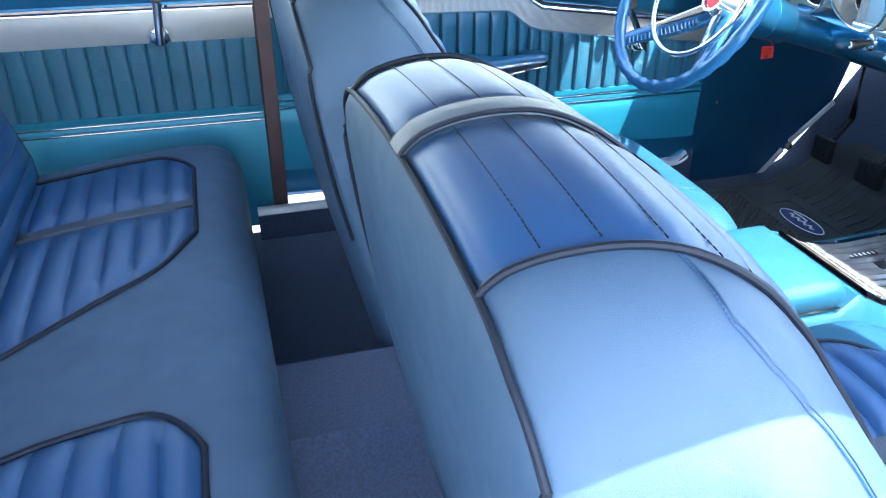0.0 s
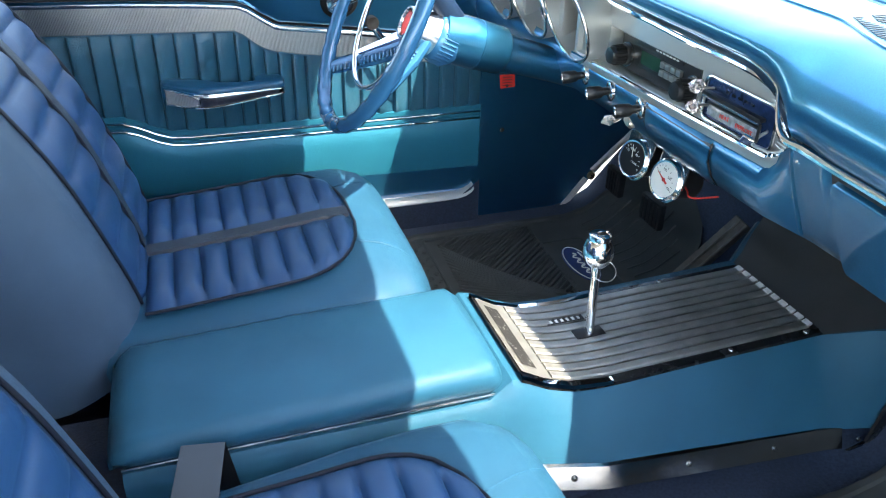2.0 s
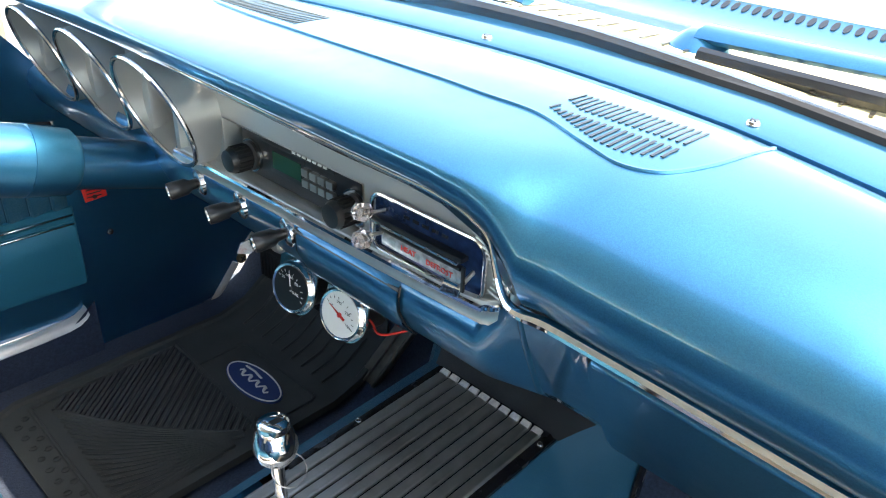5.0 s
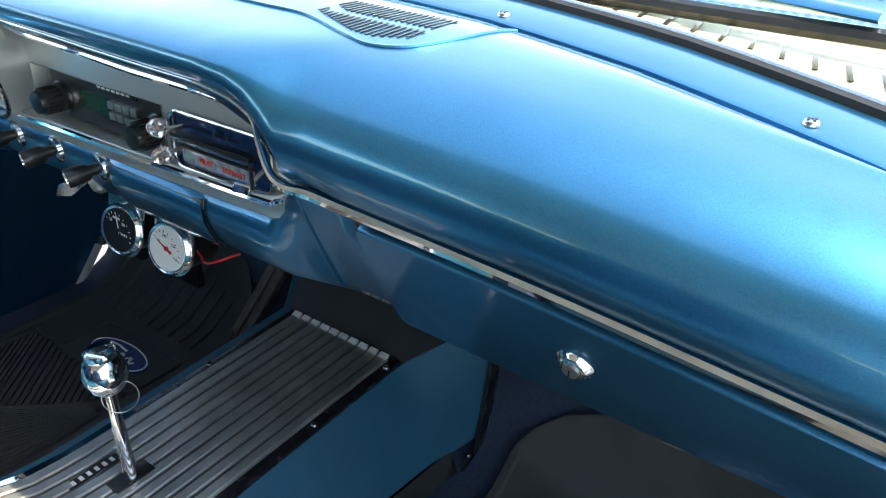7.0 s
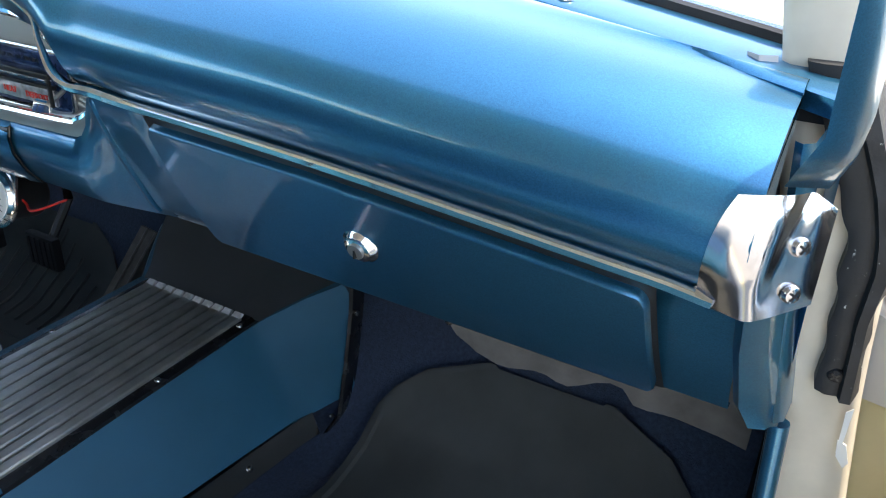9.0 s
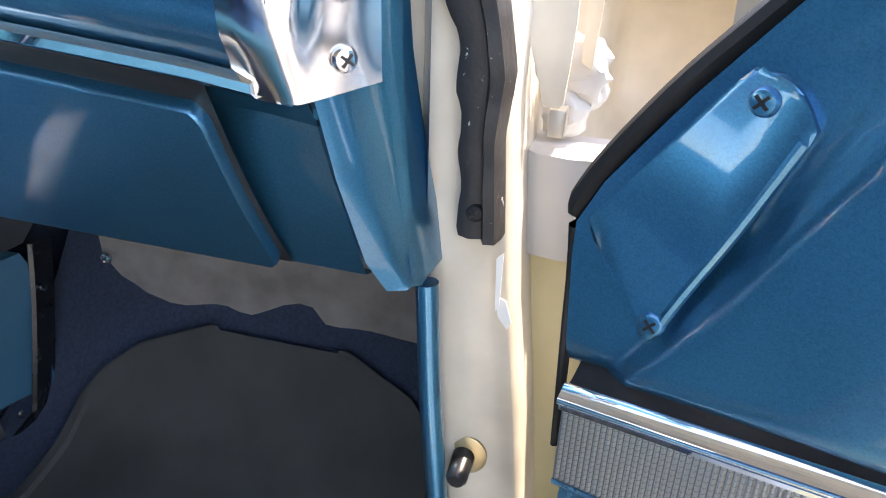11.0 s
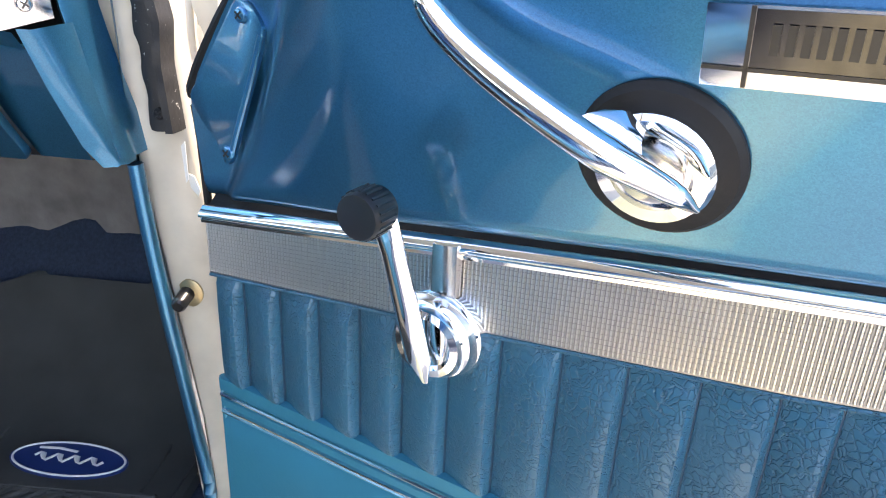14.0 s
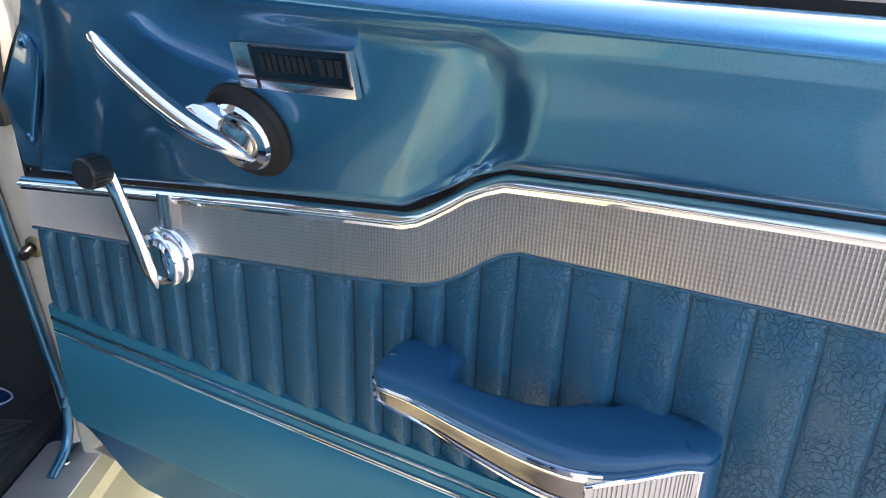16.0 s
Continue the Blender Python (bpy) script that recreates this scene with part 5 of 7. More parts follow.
part("rear_window", loft(bmesh.new(), [[(x, CY - 0.070, plate_z(x) + 0.0066), (x, CY + 0.072, plate_z(x) + 0.0066)] for x in (0.855, 0.862, 0.869, 0.877)]), FLAKED, plate, "black panel with flaked paint")
part("shift_legend", B(0.945, 1.005, CY + 0.036, CY + 0.048, plate_z(0.96) + 0.0085, plate_z(0.96) + 0.0095), BLACK, plate)
for k in range(6):
    part("legend_bar", B(0.950 + k * 0.009, 0.954 + k * 0.009, CY + 0.038, CY + 0.045, plate_z(0.96) + 0.0096, plate_z(0.96) + 0.0102), WHITE, plate)
for x, s in ((1.17, 1), (1.17, -1), (0.92, 1), (1.30, -1)):
    screw("plate_screw", (x, CY + s * 0.094, plate_z(x) + 0.004), (0, 0, 1), 0.0042, plate)
# shift lever
SH = Vector((0.995, 0.760, 0.612))
shift = thing("shift_lever", SH, "chrome floor shift lever with a round knob", "shift lever")
TOP = Vector((0.997, 0.768, 0.724))
part("gate", B(0.972, 1.018, 0.750, 0.771, 0.611, 0.6145, 0.001), BLACK, shift)
part("stick", tube(bmesh.new(), [SH, SH.lerp(TOP, 0.5), TOP], [0.0078, 0.0068, 0.0060], 14), CHROME, shift)
part("knob", lathe(bmesh.new(), [(0.006, -0.004), (0.013, 0.0), (0.0195, 0.008), (0.0224, 0.018), (0.0214, 0.028), (0.0182, 0.0360), (0.0160, 0.0395), (0.0164, 0.0420), (0.0158, 0.0470), (0.0140, 0.0485), (0.004, 0.0490)], TOP, (TOP - SH), 28), CHROME, shift, "polished round shift knob")
part("wire_ring", tube(bmesh.new(), [(TOP.x + 0.018 * math.sin(a) , TOP.y - 0.020 + 0.013 * math.cos(a), TOP.z + 0.002 + 0.010 * math.cos(a)) for a in (k * math.pi / 10 for k in range(20))], 0.0007, 6, True), STEEL, shift)
part("knob_inlay", B(TOP.x - 0.004, TOP.x + 0.008, TOP.y - 0.003, TOP.y + 0.004, TOP.z + 0.0486, TOP.z + 0.0495), BLACK, shift)
# strip along the foot of the console
for side in (-1, 1):
    rows = []
    for x in [0.80 + 0.03 * k for k in range(19)]:
        y = CY + side * (table(x, ((0.36, 0.110), (0.80, 0.125), (0.95, 0.155), (1.3, 0.165), (1.46, 0.175))) + 0.002)
        zb = table(x, ((0.36, 0.50), (0.8, 0.525), (1.08, 0.505), (1.32, 0.49), (1.46, 0.47)))
        rows.append([(x, y - side * 0.003, zb + 0.004), (x, y + side * 0.002, zb + 0.002), (x, y + side * 0.014, zb - 0.028), (x, y + side * 0.010, zb - 0.034)])
    sp = part("foot_strip", loft(bmesh.new(), rows), CHROMEWORN, console, "polished metal foot strip")
    for x in (0.905, 1.078, 1.22):
        screw("strip_screw", (x, CY + side * (table(x, ((0.80, 0.125), (0.95, 0.155), (1.3, 0.165))) + 0.010), table(x, ((0.8, 0.525), (1.08, 0.505), (1.32, 0.49))) - 0.013), (0, side, 0.2), 0.0045, sp)
    rows = []
    for x, z in ((1.352, 0.452), (1.385, 0.462), (1.392, 0.485), (1.405, 0.53), (1.418, 0.58), (1.428, 0.62), (1.436, 0.652)):
        y = CY + side * table(z, ((0.45, 0.182), (0.50, 0.180), (0.60, 0.176), (0.652, 0.170)))
        rows.append([(x - 0.004, y, z), (x, y + side * 0.003, z), (x + 0.004, y + side * 0.003, z - 0.001), (x + 0.035, y - side * 0.003, z - 0.006)])
    up = part("foot_strip_upright", loft(bmesh.new(), rows), DARKMETAL, console)
    screw("strip_screw", (1.362, CY + side * 0.186, 0.474), (0, side, 0.2), 0.0045, up)
    screw("strip_screw", (1.432, CY + side * 0.179, 0.60), (0, side, 0.3), 0.0045, up)


# ---- doors ----
def sstep(x, a, b):
    t = min(1, max(0, (x - a) / (b - a)))
    return t * t * (3 - 2 * t)


def band_low(u):
    return table(u, ((-0.02, 0.787), (0.20, 0.810), (0.383, 0.832), (0.440, 0.841), (0.460, 0.848), (0.478, 0.860), (0.498, 0.877), (0.514, 0.885), (0.731, 0.888), (1.1, 0.892)))


def band_top(u):
    return table(u, ((-0.02, 0.836), (0.109, 0.853), (0.20, 0.865), (0.313, 0.879), (0.40, 0.889), (0.435, 0.893), (0.459, 0.908), (0.483, 0.926), (0.503, 0.935), (0.578, 0.940), (0.716, 0.946), (1.1, 0.952)))


def low_top(u):
    return table(u, ((-0.02, 0.702), (0.62, 0.690), (0.66, 0.692), (0.69, 0.702), (0.72, 0.718), (0.75, 0.728), (1.1, 0.732)))


def door(f, name, words, length, crank, front):
    """A door's inside, from u (rearward), n (inboard) and z; f lays it into the car."""
    U = [length * k / 84 for k in range(85)]
    d = thing(name, f((0.5, -0.05, 0.5)), words, "car door", kind="structure")
    # shell behind the trim
    part("outer_skin", loft(bmesh.new(), [[f((u, -0.010, 0.50)), f((u, -0.10, 0.48)), f((u, -0.13, 0.75)), f((u, -0.11, 1.03)), f((u, -0.06, 1.052))] for u in (0.0, 0.3, 0.7, length)]), CREAM, d)
    part("edge_face", loft(bmesh.new(), [[f((-0.004, n, z)) for n in (-0.10, -0.012)] for z in (0.50, 0.70, 0.85, 0.905)]), CREAM, d)
    # pleated upper panel
    seams = [table(i, ((-1, -0.006), (0, 0.028), (6, 0.232), (10, 0.381), (15, 0.5155), (20, 0.705), (34, 1.237))) for i in range(-1, 32)]
    us = []
    for a, b in zip(seams, seams[1:]):
        us += [(lerp(a, b, q), h) for q, h in ((0.0, 0.0), (0.05, 0.0005), (0.26, 0.0036), (0.55, 0.0082), (0.80, 0.0112), (0.91, 0.0108), (0.97, 0.0070))]
    us = [(a, b) for a, b in us if 0.0 <= a <= length]
    pleat = part("pleated_panel", loft(bmesh.new(), [[f((u, 0.001 + h * s, lerp(low_top(u) - 0.006, band_low(u) + 0.004, q))) for q, s in ((0, 0.25), (0.05, 0.7), (0.12, 0.95), (0.3, 1.0), (0.7, 1.0), (0.88, 0.85), (0.95, 0.42), (1.0, 0.05))] for u, h in us]), DOORVINYL, d, "blue pleated vinyl panel", 25)
    bm = bmesh.new()
    for u, h in us:
        if h == 0.0:
            tube(bm, [f((u - 0.0002, 0.0020, lerp(low_top(u), band_low(u), q))) for q in (0.0, 0.5, 1.0)], 0.0010, 5)
    part("pleat_welt", bm, WELT, pleat)
    # metal band with fine vertical ribs
    bandp = part("ribbed_band", loft(bmesh.new(), [[f((u, 0.004, band_low(u))), f((u, 0.0062, band_low(u) + 0.0015)), f((u, 0.0062, band_top(u) - 0.006))] for u in U]), BANDBASE, d, "fine ribbed bright metal band")
    bm = bmesh.new()
    u = 0.002
    while u < length - 0.002:
        a, b = band_low(u) + 0.003, band_top(u) - 0.008
        cells = 14 if front else 1
        for i in range(cells):
            za, zb = lerp(a, b, (i + 0.05) / cells) if front else a, lerp(a, b, (i + 0.95) / cells) if front else b
            v = [bm.verts.new(f((u + du, n, z))) for du, n in ((-0.00105, 0.0061), (-0.0004, 0.0076), (0.0004, 0.0076), (0.00105, 0.0061)) for z in (za, zb)]
            for q in (0, 2, 4):
                bm.faces.new((v[q], v[q + 2], v[q + 3], v[q + 1]))
        u += 0.0026
    tagged(part("band_ribs", bm, MESHMETAL, bandp, "", 20), kind="stuff")
    part("chrome_moulding", loft(bmesh.new(), [[f((u, 0.004, band_top(u) - 0.0085)), f((u, 0.0100, band_top(u) - 0.0078)), f((u, 0.0105, band_top(u) - 0.0055)), f((u, 0.0092, band_top(u) - 0.0045)), f((u, 0.0122, band_top(u) - 0.0036)), f((u, 0.0128, band_top(u) - 0.0024)), f((u, 0.0120, band_top(u) - 0.0006)), f((u, 0.0100, band_top(u) + 0.0016)), f((u, 0.0078, band_top(u) + 0.0038)), f((u, 0.0064, band_top(u) + 0.0042)), f((u, 0.0055, band_top(u) + 0.001))] for u in U]), CHROME, d, "polished chrome moulding", 60)
    if front:
        part("band_clip", loft(bmesh.new(), [[f((u, n, lerp(band_low(u) + 0.014, band_top(u) + 0.001, q))) for q in (0, 0.5, 0.85, 1.0)] for u, n in ((0.1885, 0.0060), (0.1895, 0.0135), (0.195, 0.0145), (0.201, 0.0145), (0.2055, 0.0135), (0.2065, 0.0060))]), CHROMEWORN, d)
    part("moulding_gap", loft(bmesh.new(), [[f((u, 0.0060, band_top(u) + 0.001)), f((u, 0.0010, band_top(u) + 0.003)), f((u, -0.0085, band_top(u) + 0.0115))] for u in U]), RUBBER, d)
    part("lower_edge_bead", tube(bmesh.new(), [f((u, 0.006, band_low(u))) for u in U], 0.0014, 6), DOORVINYL, d)
    # lower panel with two bright lines
    rows = []
    for u in U:
        t = low_top(u)
        rows.append([f((u, n, z)) for n, z in ((0.002, t), (0.0075, t - 0.001), (0.0075, t - 0.011), (0.004, t - 0.0125), (0.006, t - 0.015), (0.006, t - 0.017), (0.0035, t - 0.019), (0.0065, t - 0.021), (0.0065, t - 0.027), (0.0035, t - 0.029), (0.006, t - 0.031), (0.006, t - 0.033), (0.0035, t - 0.036), (0.006, t - 0.040), (0.007, t - 0.07), (0.006, 0.56), (0.004, 0.551))])
    part("lower_panel", loft(bmesh.new(), rows), TURQ, d, "turquoise vinyl lower panel", 50)
    for off in (0.016, 0.032):
        part("bright_line", tube(bmesh.new(), [f((u, 0.0062, low_top(u) - off)) for u in U], 0.0019, 8), CHROME, d)
    part("panel_edge", tube(bmesh.new(), [f((0.0, 0.003, z)) for z in (0.70, 0.62, 0.56)], 0.0032, 8), TURQ, d)
    # painted metal below
    lowz = lambda u: 0.551 - 0.058 * (sstep(u, 0.0, 0.10) if front else 1.0)
    part("lower_metal", loft(bmesh.new(), [[f((u, 0.0035, 0.553)), f((u, 0.0035, lowz(u) + 0.002)), f((u, -0.01, lowz(u) - 0.012 * sstep(u, 0, 0.05)))] for u in U]), PAINT, d)
    # painted upper
    ufront = lambda z: table(z, ((0.80, -0.006), (0.912, -0.008), (0.935, 0.004), (0.975, 0.034), (1.005, 0.060), (1.04, 0.088), (1.06, 0.10)))
    rows = []
    T = [0, 0.015, 0.03, 0.05, 0.08, 0.11, 0.15, 0.2, 0.27, 0.35, 0.45, 0.55, 0.65, 0.74, 0.82, 0.86, 0.88, 0.90, 0.92, 0.94, 0.96, 0.98, 1.0]
    fold_u = lambda z: table(z, ((0.84, 0.006), (0.859, 0.020), (0.9245, 0.060), (0.9645, 0.0795), (0.985, 0.090), (1.06, 0.13)))
    QS = [0.0035 * k for k in range(40)] + [0.14 + 0.010 * k for k in range(27)] + [0.412 + 0.0035 * k for k in range(44)] + [0.57 + 0.02 * k for k in range(24)] + [length]
    for u0 in QS:
        q = u0 / length
        row = []
        for t in T:
            z = lerp(band_top(u0) + 0.0072, 1.040, t)
            u = lerp(ufront(z), length, q)
            front_k = lerp(0.40, 1.0, sstep(u, 0.03, 0.16))
            n = table(t, ((0, 0.004), (0.015, 0.011), (0.04, 0.0145), (0.15, 0.019), (0.4, 0.030), (0.7, 0.043), (0.88, 0.052), (1.0, 0.056)))
            us_ = table(t, ((0, 0.428), (0.05, 0.462), (0.10, 0.488), (0.2, 0.502), (0.4, 0.509), (0.68, 0.512), (0.86, 0.505), (0.94, 0.49), (1.0, 0.46)))
            bulge = 0.0105 * sstep(t, 0.0, 0.14) * max(sstep(u, us_, us_ + 0.026), sstep(t, 0.86, 0.98) * sstep(u, 0.22, 0.45))
            groove = -0.0022 * math.exp(-((u - us_ + 0.006) / 0.008) ** 2) * sstep(t, 0.02, 0.1) * (1 - sstep(t, 0.85, 0.98))
            fold = 0.0085 * (sstep(u, fold_u(z) - 0.003, fold_u(z) + 0.012) - 1) if front else 0.0
            row.append(f((u, n * front_k + bulge + groove + fold, z)))
        z2 = 1.040
        u = lerp(ufront(1.05), length, q)
        fk = lerp(0.40, 1.0, sstep(u, 0.03, 0.16))
        fold = 0.0085 * (sstep(u, fold_u(z2) - 0.003, fold_u(z2) + 0.012) - 1) if front else 0.0
        row += [f((u, 0.056 * fk + fold + 0.0105 * sstep(u, 0.22, 0.45) - a, z2 + b)) for a, b in ((0.003, 0.006), (0.012, 0.011), (0.03, 0.013), (0.055, 0.013))]
        rows.append(row)
    upper = part("upper_panel", loft(bmesh.new(), rows), PAINT, d, "metallic blue painted upper panel", 50)
    part("glass_seal", loft(bmesh.new(), [[f((u, 0.000, 1.050)), f((u, 0.000, 1.058)), f((u, -0.008, 1.060)), f((u, -0.012, 1.05))] for u in (0.11, 0.5, length)]), RUBBER, d)
    part("sill_moulding", loft(bmesh.new(), [[f((u, -0.024, 1.050)), f((u, -0.026, 1.062)), f((u, -0.05, 1.062)), f((u, -0.055, 1.05))] for u in (0.11, 0.5, length)]), CHROMEWORN, d)
    if front:
        sealp = [(-0.0065, 0.800), (-0.0095, 0.900), (-0.006, 0.926), (0.022, 0.968), (0.052, 1.003), (0.088, 1.045), (0.13, 1.10)]
        part("door_seal", tube(bmesh.new(), [f((p.x, -0.005, p.y)) for p in smooth_path([(a, b, 0) for a, b in sealp], 5)], [table(i, ((0, 0.0030), (4, 0.0036), (9, 0.0085), (30, 0.0095))) for i in range(31)], 10, flat=0.7), RUBBER, d, "black rubber door seal")
        part("seal_lip", tube(bmesh.new(), [f((p.x + 0.008, -0.001, p.y - 0.0055)) for p in smooth_path([(a, b, 0) for a, b in sealp[3:]], 5)], 0.0016, 6), CREAM, d)
        gp = [(0.0020, 0.918), (0.010, 0.931), (0.046, 0.980), (0.053, 0.984), (0.063, 0.983), (0.0720, 0.972), (0.0715, 0.965), (0.057, 0.9326), (0.0447, 0.905), (0.0360, 0.884), (0.0325, 0.8795), (0.0290, 0.8810), (0.0262, 0.8918), (0.0151, 0.9012)]
        gus = part("gusset_plate", slab(bmesh.new(), [f((p.x, 0.0055 + 0.10 * max(0, p.x - 0.02), p.y)) for p in smooth_path([(a, b, 0) for a, b in gp], 3, True)], Vector(f((0, 0.006, 0))) - Vector(f((0, 0, 0))), bevel=0.002), PAINT, d, "blue painted corner plate")
        ax = Vector(f((0, 1, 0))) - Vector(f((0, 0, 0)))
        screw("corner_screw", f((0.056, 0.0150, 0.976)), ax, 0.0048, gus, PAINT)
        screw("corner_screw", f((0.034, 0.0115, 0.888)), ax, 0.0050, gus, PAINT)
        screw("panel_screw", f((0.0885, 0.0165, 0.986)), ax, 0.0042, upper, PAINT)
    if front:
        part("plate_lip", tube(bmesh.new(), smooth_path([f((0.0700, 0.0150, 0.966)), f((0.0565, 0.0135, 0.9335)), f((0.0440, 0.0125, 0.906)), f((0.0350, 0.0115, 0.885))], 4), 0.0022, 8), PAINT, gus)
    # armrest
    arm = part("armrest", bmesh.new(), ARMPAD, d, "blue armrest with a chrome side")
    pad = [(0.430, 0.016), (0.430, 0.042), (0.434, 0.055), (0.446, 0.0605), (0.476, 0.062), (0.5225, 0.0695), (0.564, 0.0745), (0.589, 0.0735), (0.6145, 0.066), (0.643, 0.047), (0.660, 0.038), (0.6645, 0.024), (0.662, 0.008),
           (0.640, 0.006), (0.612, 0.008), (0.582, 0.014), (0.567, 0.026), (0.5525, 0.034), (0.529, 0.038), (0.489, 0.036), (0.486, 0.018), (0.480, 0.006), (0.455, 0.002), (0.440, 0.004)]
    pad_low = lambda u: table(u, ((0.43, 0.786), (0.59, 0.785), (0.6145, 0.788), (0.643, 0.792), (0.665, 0.7935)))
    base_low = lambda u: table(u, ((0.43, 0.773), (0.505, 0.763), (0.55, 0.758), (0.583, 0.7555), (0.62, 0.7545), (0.665, 0.756)))
    cen = Vector((0.555, 0.040, 0))

    def inset(p, a):
        v = Vector((p[0], p[1], 0))
        if 0.4865 < p[0] < 0.60 and p[1] < 0.0395:
            return (p[0], p[1] + a)
        w = (v - cen)
        return (p[0] - math.copysign(min(a, abs(w.x)), w.x) * (1 if p[0] < 0.46 or p[0] > 0.64 else 0), p[1] - (a if p[1] > 0.0395 else 0))
    pad = [(p.x, p.y) for p in smooth_path([(a, b, 0) for a, b in pad], 3, True)]
    zt = lambda u: table(u, ((0.43, 0.7975), (0.60, 0.797), (0.665, 0.800)))
    arm.data = finish("armrest", loft(bmesh.new(), [[f((*p, pad_low(p[0]))) for p in pad], [f((*p, zt(p[0]) - 0.0052)) for p in pad], [f((*inset(p, 0.0015), zt(p[0]) - 0.0028)) for p in pad], [f((*inset(p, 0.005), zt(p[0]) - 0.001)) for p in pad], [f((*inset(p, 0.012), zt(p[0]))) for p in pad]], True, True), ARMPAD, 50)
    part("armrest_base", loft(bmesh.new(), [[f((*inset(p, 0.006), base_low(p[0]) - 0.0005)) for p in pad], [f((*inset(p, 0.004), pad_low(p[0]) + 0.001)) for p in pad]], True, True), ARMPAD, arm)
    outer = [p for p in pad if p[1] > 0.0405 or (p[0] > 0.64 and p[1] > 0.02)]
    outer.sort(key=lambda p: p[0] + (0.06 - p[1] if p[0] > 0.64 else p[1] - 0.06 if p[0] < 0.45 else 0))

    def away(p, a):
        w = (Vector((p[0], p[1], 0)) - Vector((0.555, 0.03, 0)))
        w = Vector((w.x * (0.15 + 0.85 * sstep(abs(w.x), 0.04, 0.11)), w.y, 0)).normalized()
        return (p[0] + w.x * a, p[1] + w.y * a)
    body = [p for p in outer if p[0] < 0.606]
    tail = [p for p in outer if p[0] > 0.592]
    strip = lambda p, cuts: [f((*away(p, a), lerp(pad_low(p[0]), base_low(p[0]), q))) for a, q in cuts]
    side = part("chrome_side", loft(bmesh.new(), [strip(p, ((-0.001, 0.0), (0.0022, 0.04), (0.0026, 0.10), (0.0012, 0.15), (0.0018, 0.19), (0.0016, 0.27), (-0.0010, 0.32))) for p in body]), CHROME, arm, "chrome side plate", 50)
    # same chrome as the side plate, its dark reflection painted in
    part("side_recess", loft(bmesh.new(), [strip(p, ((-0.0006, 0.29), (-0.0004, 0.40), (-0.0012, 0.62), (-0.0010, 0.90))) for p in body]), DIMCHROME, side, "chrome recess with its dark reflection put into the colour", 50)
    part("lower_bead", loft(bmesh.new(), [strip(p, ((-0.001, 0.88), (0.0016, 0.91), (0.0018, 0.97), (-0.002, 1.0))) for p in body]), CHROME, side, "", 50)
    part("end_block", loft(bmesh.new(), [strip(p, ((-0.001, 0.0), (0.0016, 0.03), (0.0016, 0.97), (-0.002, 1.0))) for p in tail]), ARMPAD, arm)
    inner = [p for p in tail if p[0] < 0.6585]
    ring = [away(p, 0.0026) + (lerp(pad_low(p[0]), base_low(p[0]), table(p[0], ((0.592, 0.40), (0.612, 0.16), (0.66, 0.10)))),) for p in inner] + [away(p, 0.0026) + (lerp(pad_low(p[0]), base_low(p[0]), table(p[0], ((0.592, 0.62), (0.612, 0.88), (0.66, 0.92)))),) for p in inner[::-1]]
    part("chrome_pocket", tube(bmesh.new(), [f(p) for p in ring], 0.0017, 8, True), CHROME, arm)
    part("pocket_field", loft(bmesh.new(), [[f((*away(p, 0.0021), lerp(pad_low(p[0]), base_low(p[0]), q))) for q in (0.14, 0.88)] for p in inner]), MESHMETAL, arm)
    for i in range(22):
        k = lerp(0.6, len(inner) - 1.6, i / 21)
        p, r = inner[int(k)], inner[int(k) + 1]
        c = (lerp(p[0], r[0], k % 1), lerp(p[1], r[1], k % 1))
        part("pocket_rib", tube(bmesh.new(), [f((*away(c, 0.0026), lerp(pad_low(c[0]), base_low(c[0]), q))) for q in (table(c[0], ((0.592, 0.42), (0.612, 0.2), (0.66, 0.16))), 0.86)], 0.0008, 5), MESHMETAL, arm)
    # inside handle
    hc = (0.3105, 0.028, 0.9415)
    ax = (Vector(f((0, 1, -0.30))) - Vector(f((0, 0, 0)))).normalized()
    O = Vector(f(hc))
    hd = part("inside_handle", lathe(bmesh.new(), [(0.026, 0.004), (0.027, 0.010), (0.025, 0.013), (0.0185, 0.0135), (0.0165, 0.010), (0.006, 0.010)], O, ax, 36), CHROME, d, "chrome inside door handle")
    part("handle_gasket", lathe(bmesh.new(), [(0.0378, -0.004), (0.0378, 0.002), (0.0350, 0.005), (0.026, 0.006)], O, ax, 40), RUBBER, hd)
    part("boss_crescent", lathe(bmesh.new(), [(0.0150, 0.010), (0.0145, 0.014), (0.010, 0.0155)], O, ax, 28), CHROMEWORN, hd)
    lp = [(0.3345, 0.052, 0.9300), (0.3235, 0.061, 0.9395), (0.298, 0.066, 0.950), (0.271, 0.066, 0.962), (0.246, 0.064, 0.974), (0.228, 0.064, 0.985), (0.216, 0.066, 0.996), (0.210, 0.069, 1.006)]
    part("lever", tube(bmesh.new(), [f(tuple(p)) for p in smooth_path(lp, 5)], [table(i, ((0, 0.0015), (4, 0.0060), (10, 0.0092), (20, 0.0088), (28, 0.0080), (33, 0.0065), (35, 0.0035))) for i in range(36)], 14, flat=0.85), CHROME, hd)
    part("lever_web", loft(bmesh.new(), [[f(p) for p in row] for row in (((0.280, 0.060, 0.9600), (0.286, 0.056, 0.9632), (0.290, 0.050, 0.9640)), ((0.292, 0.062, 0.9560), (0.297, 0.058, 0.9630), (0.300, 0.048, 0.9650)), ((0.312, 0.060, 0.9470), (0.309, 0.056, 0.9540), (0.307, 0.046, 0.9570)))]), CHROME, hd, "", 60)
    # window crank
    c0 = Vector((0.1960, 0.010, 0.808))
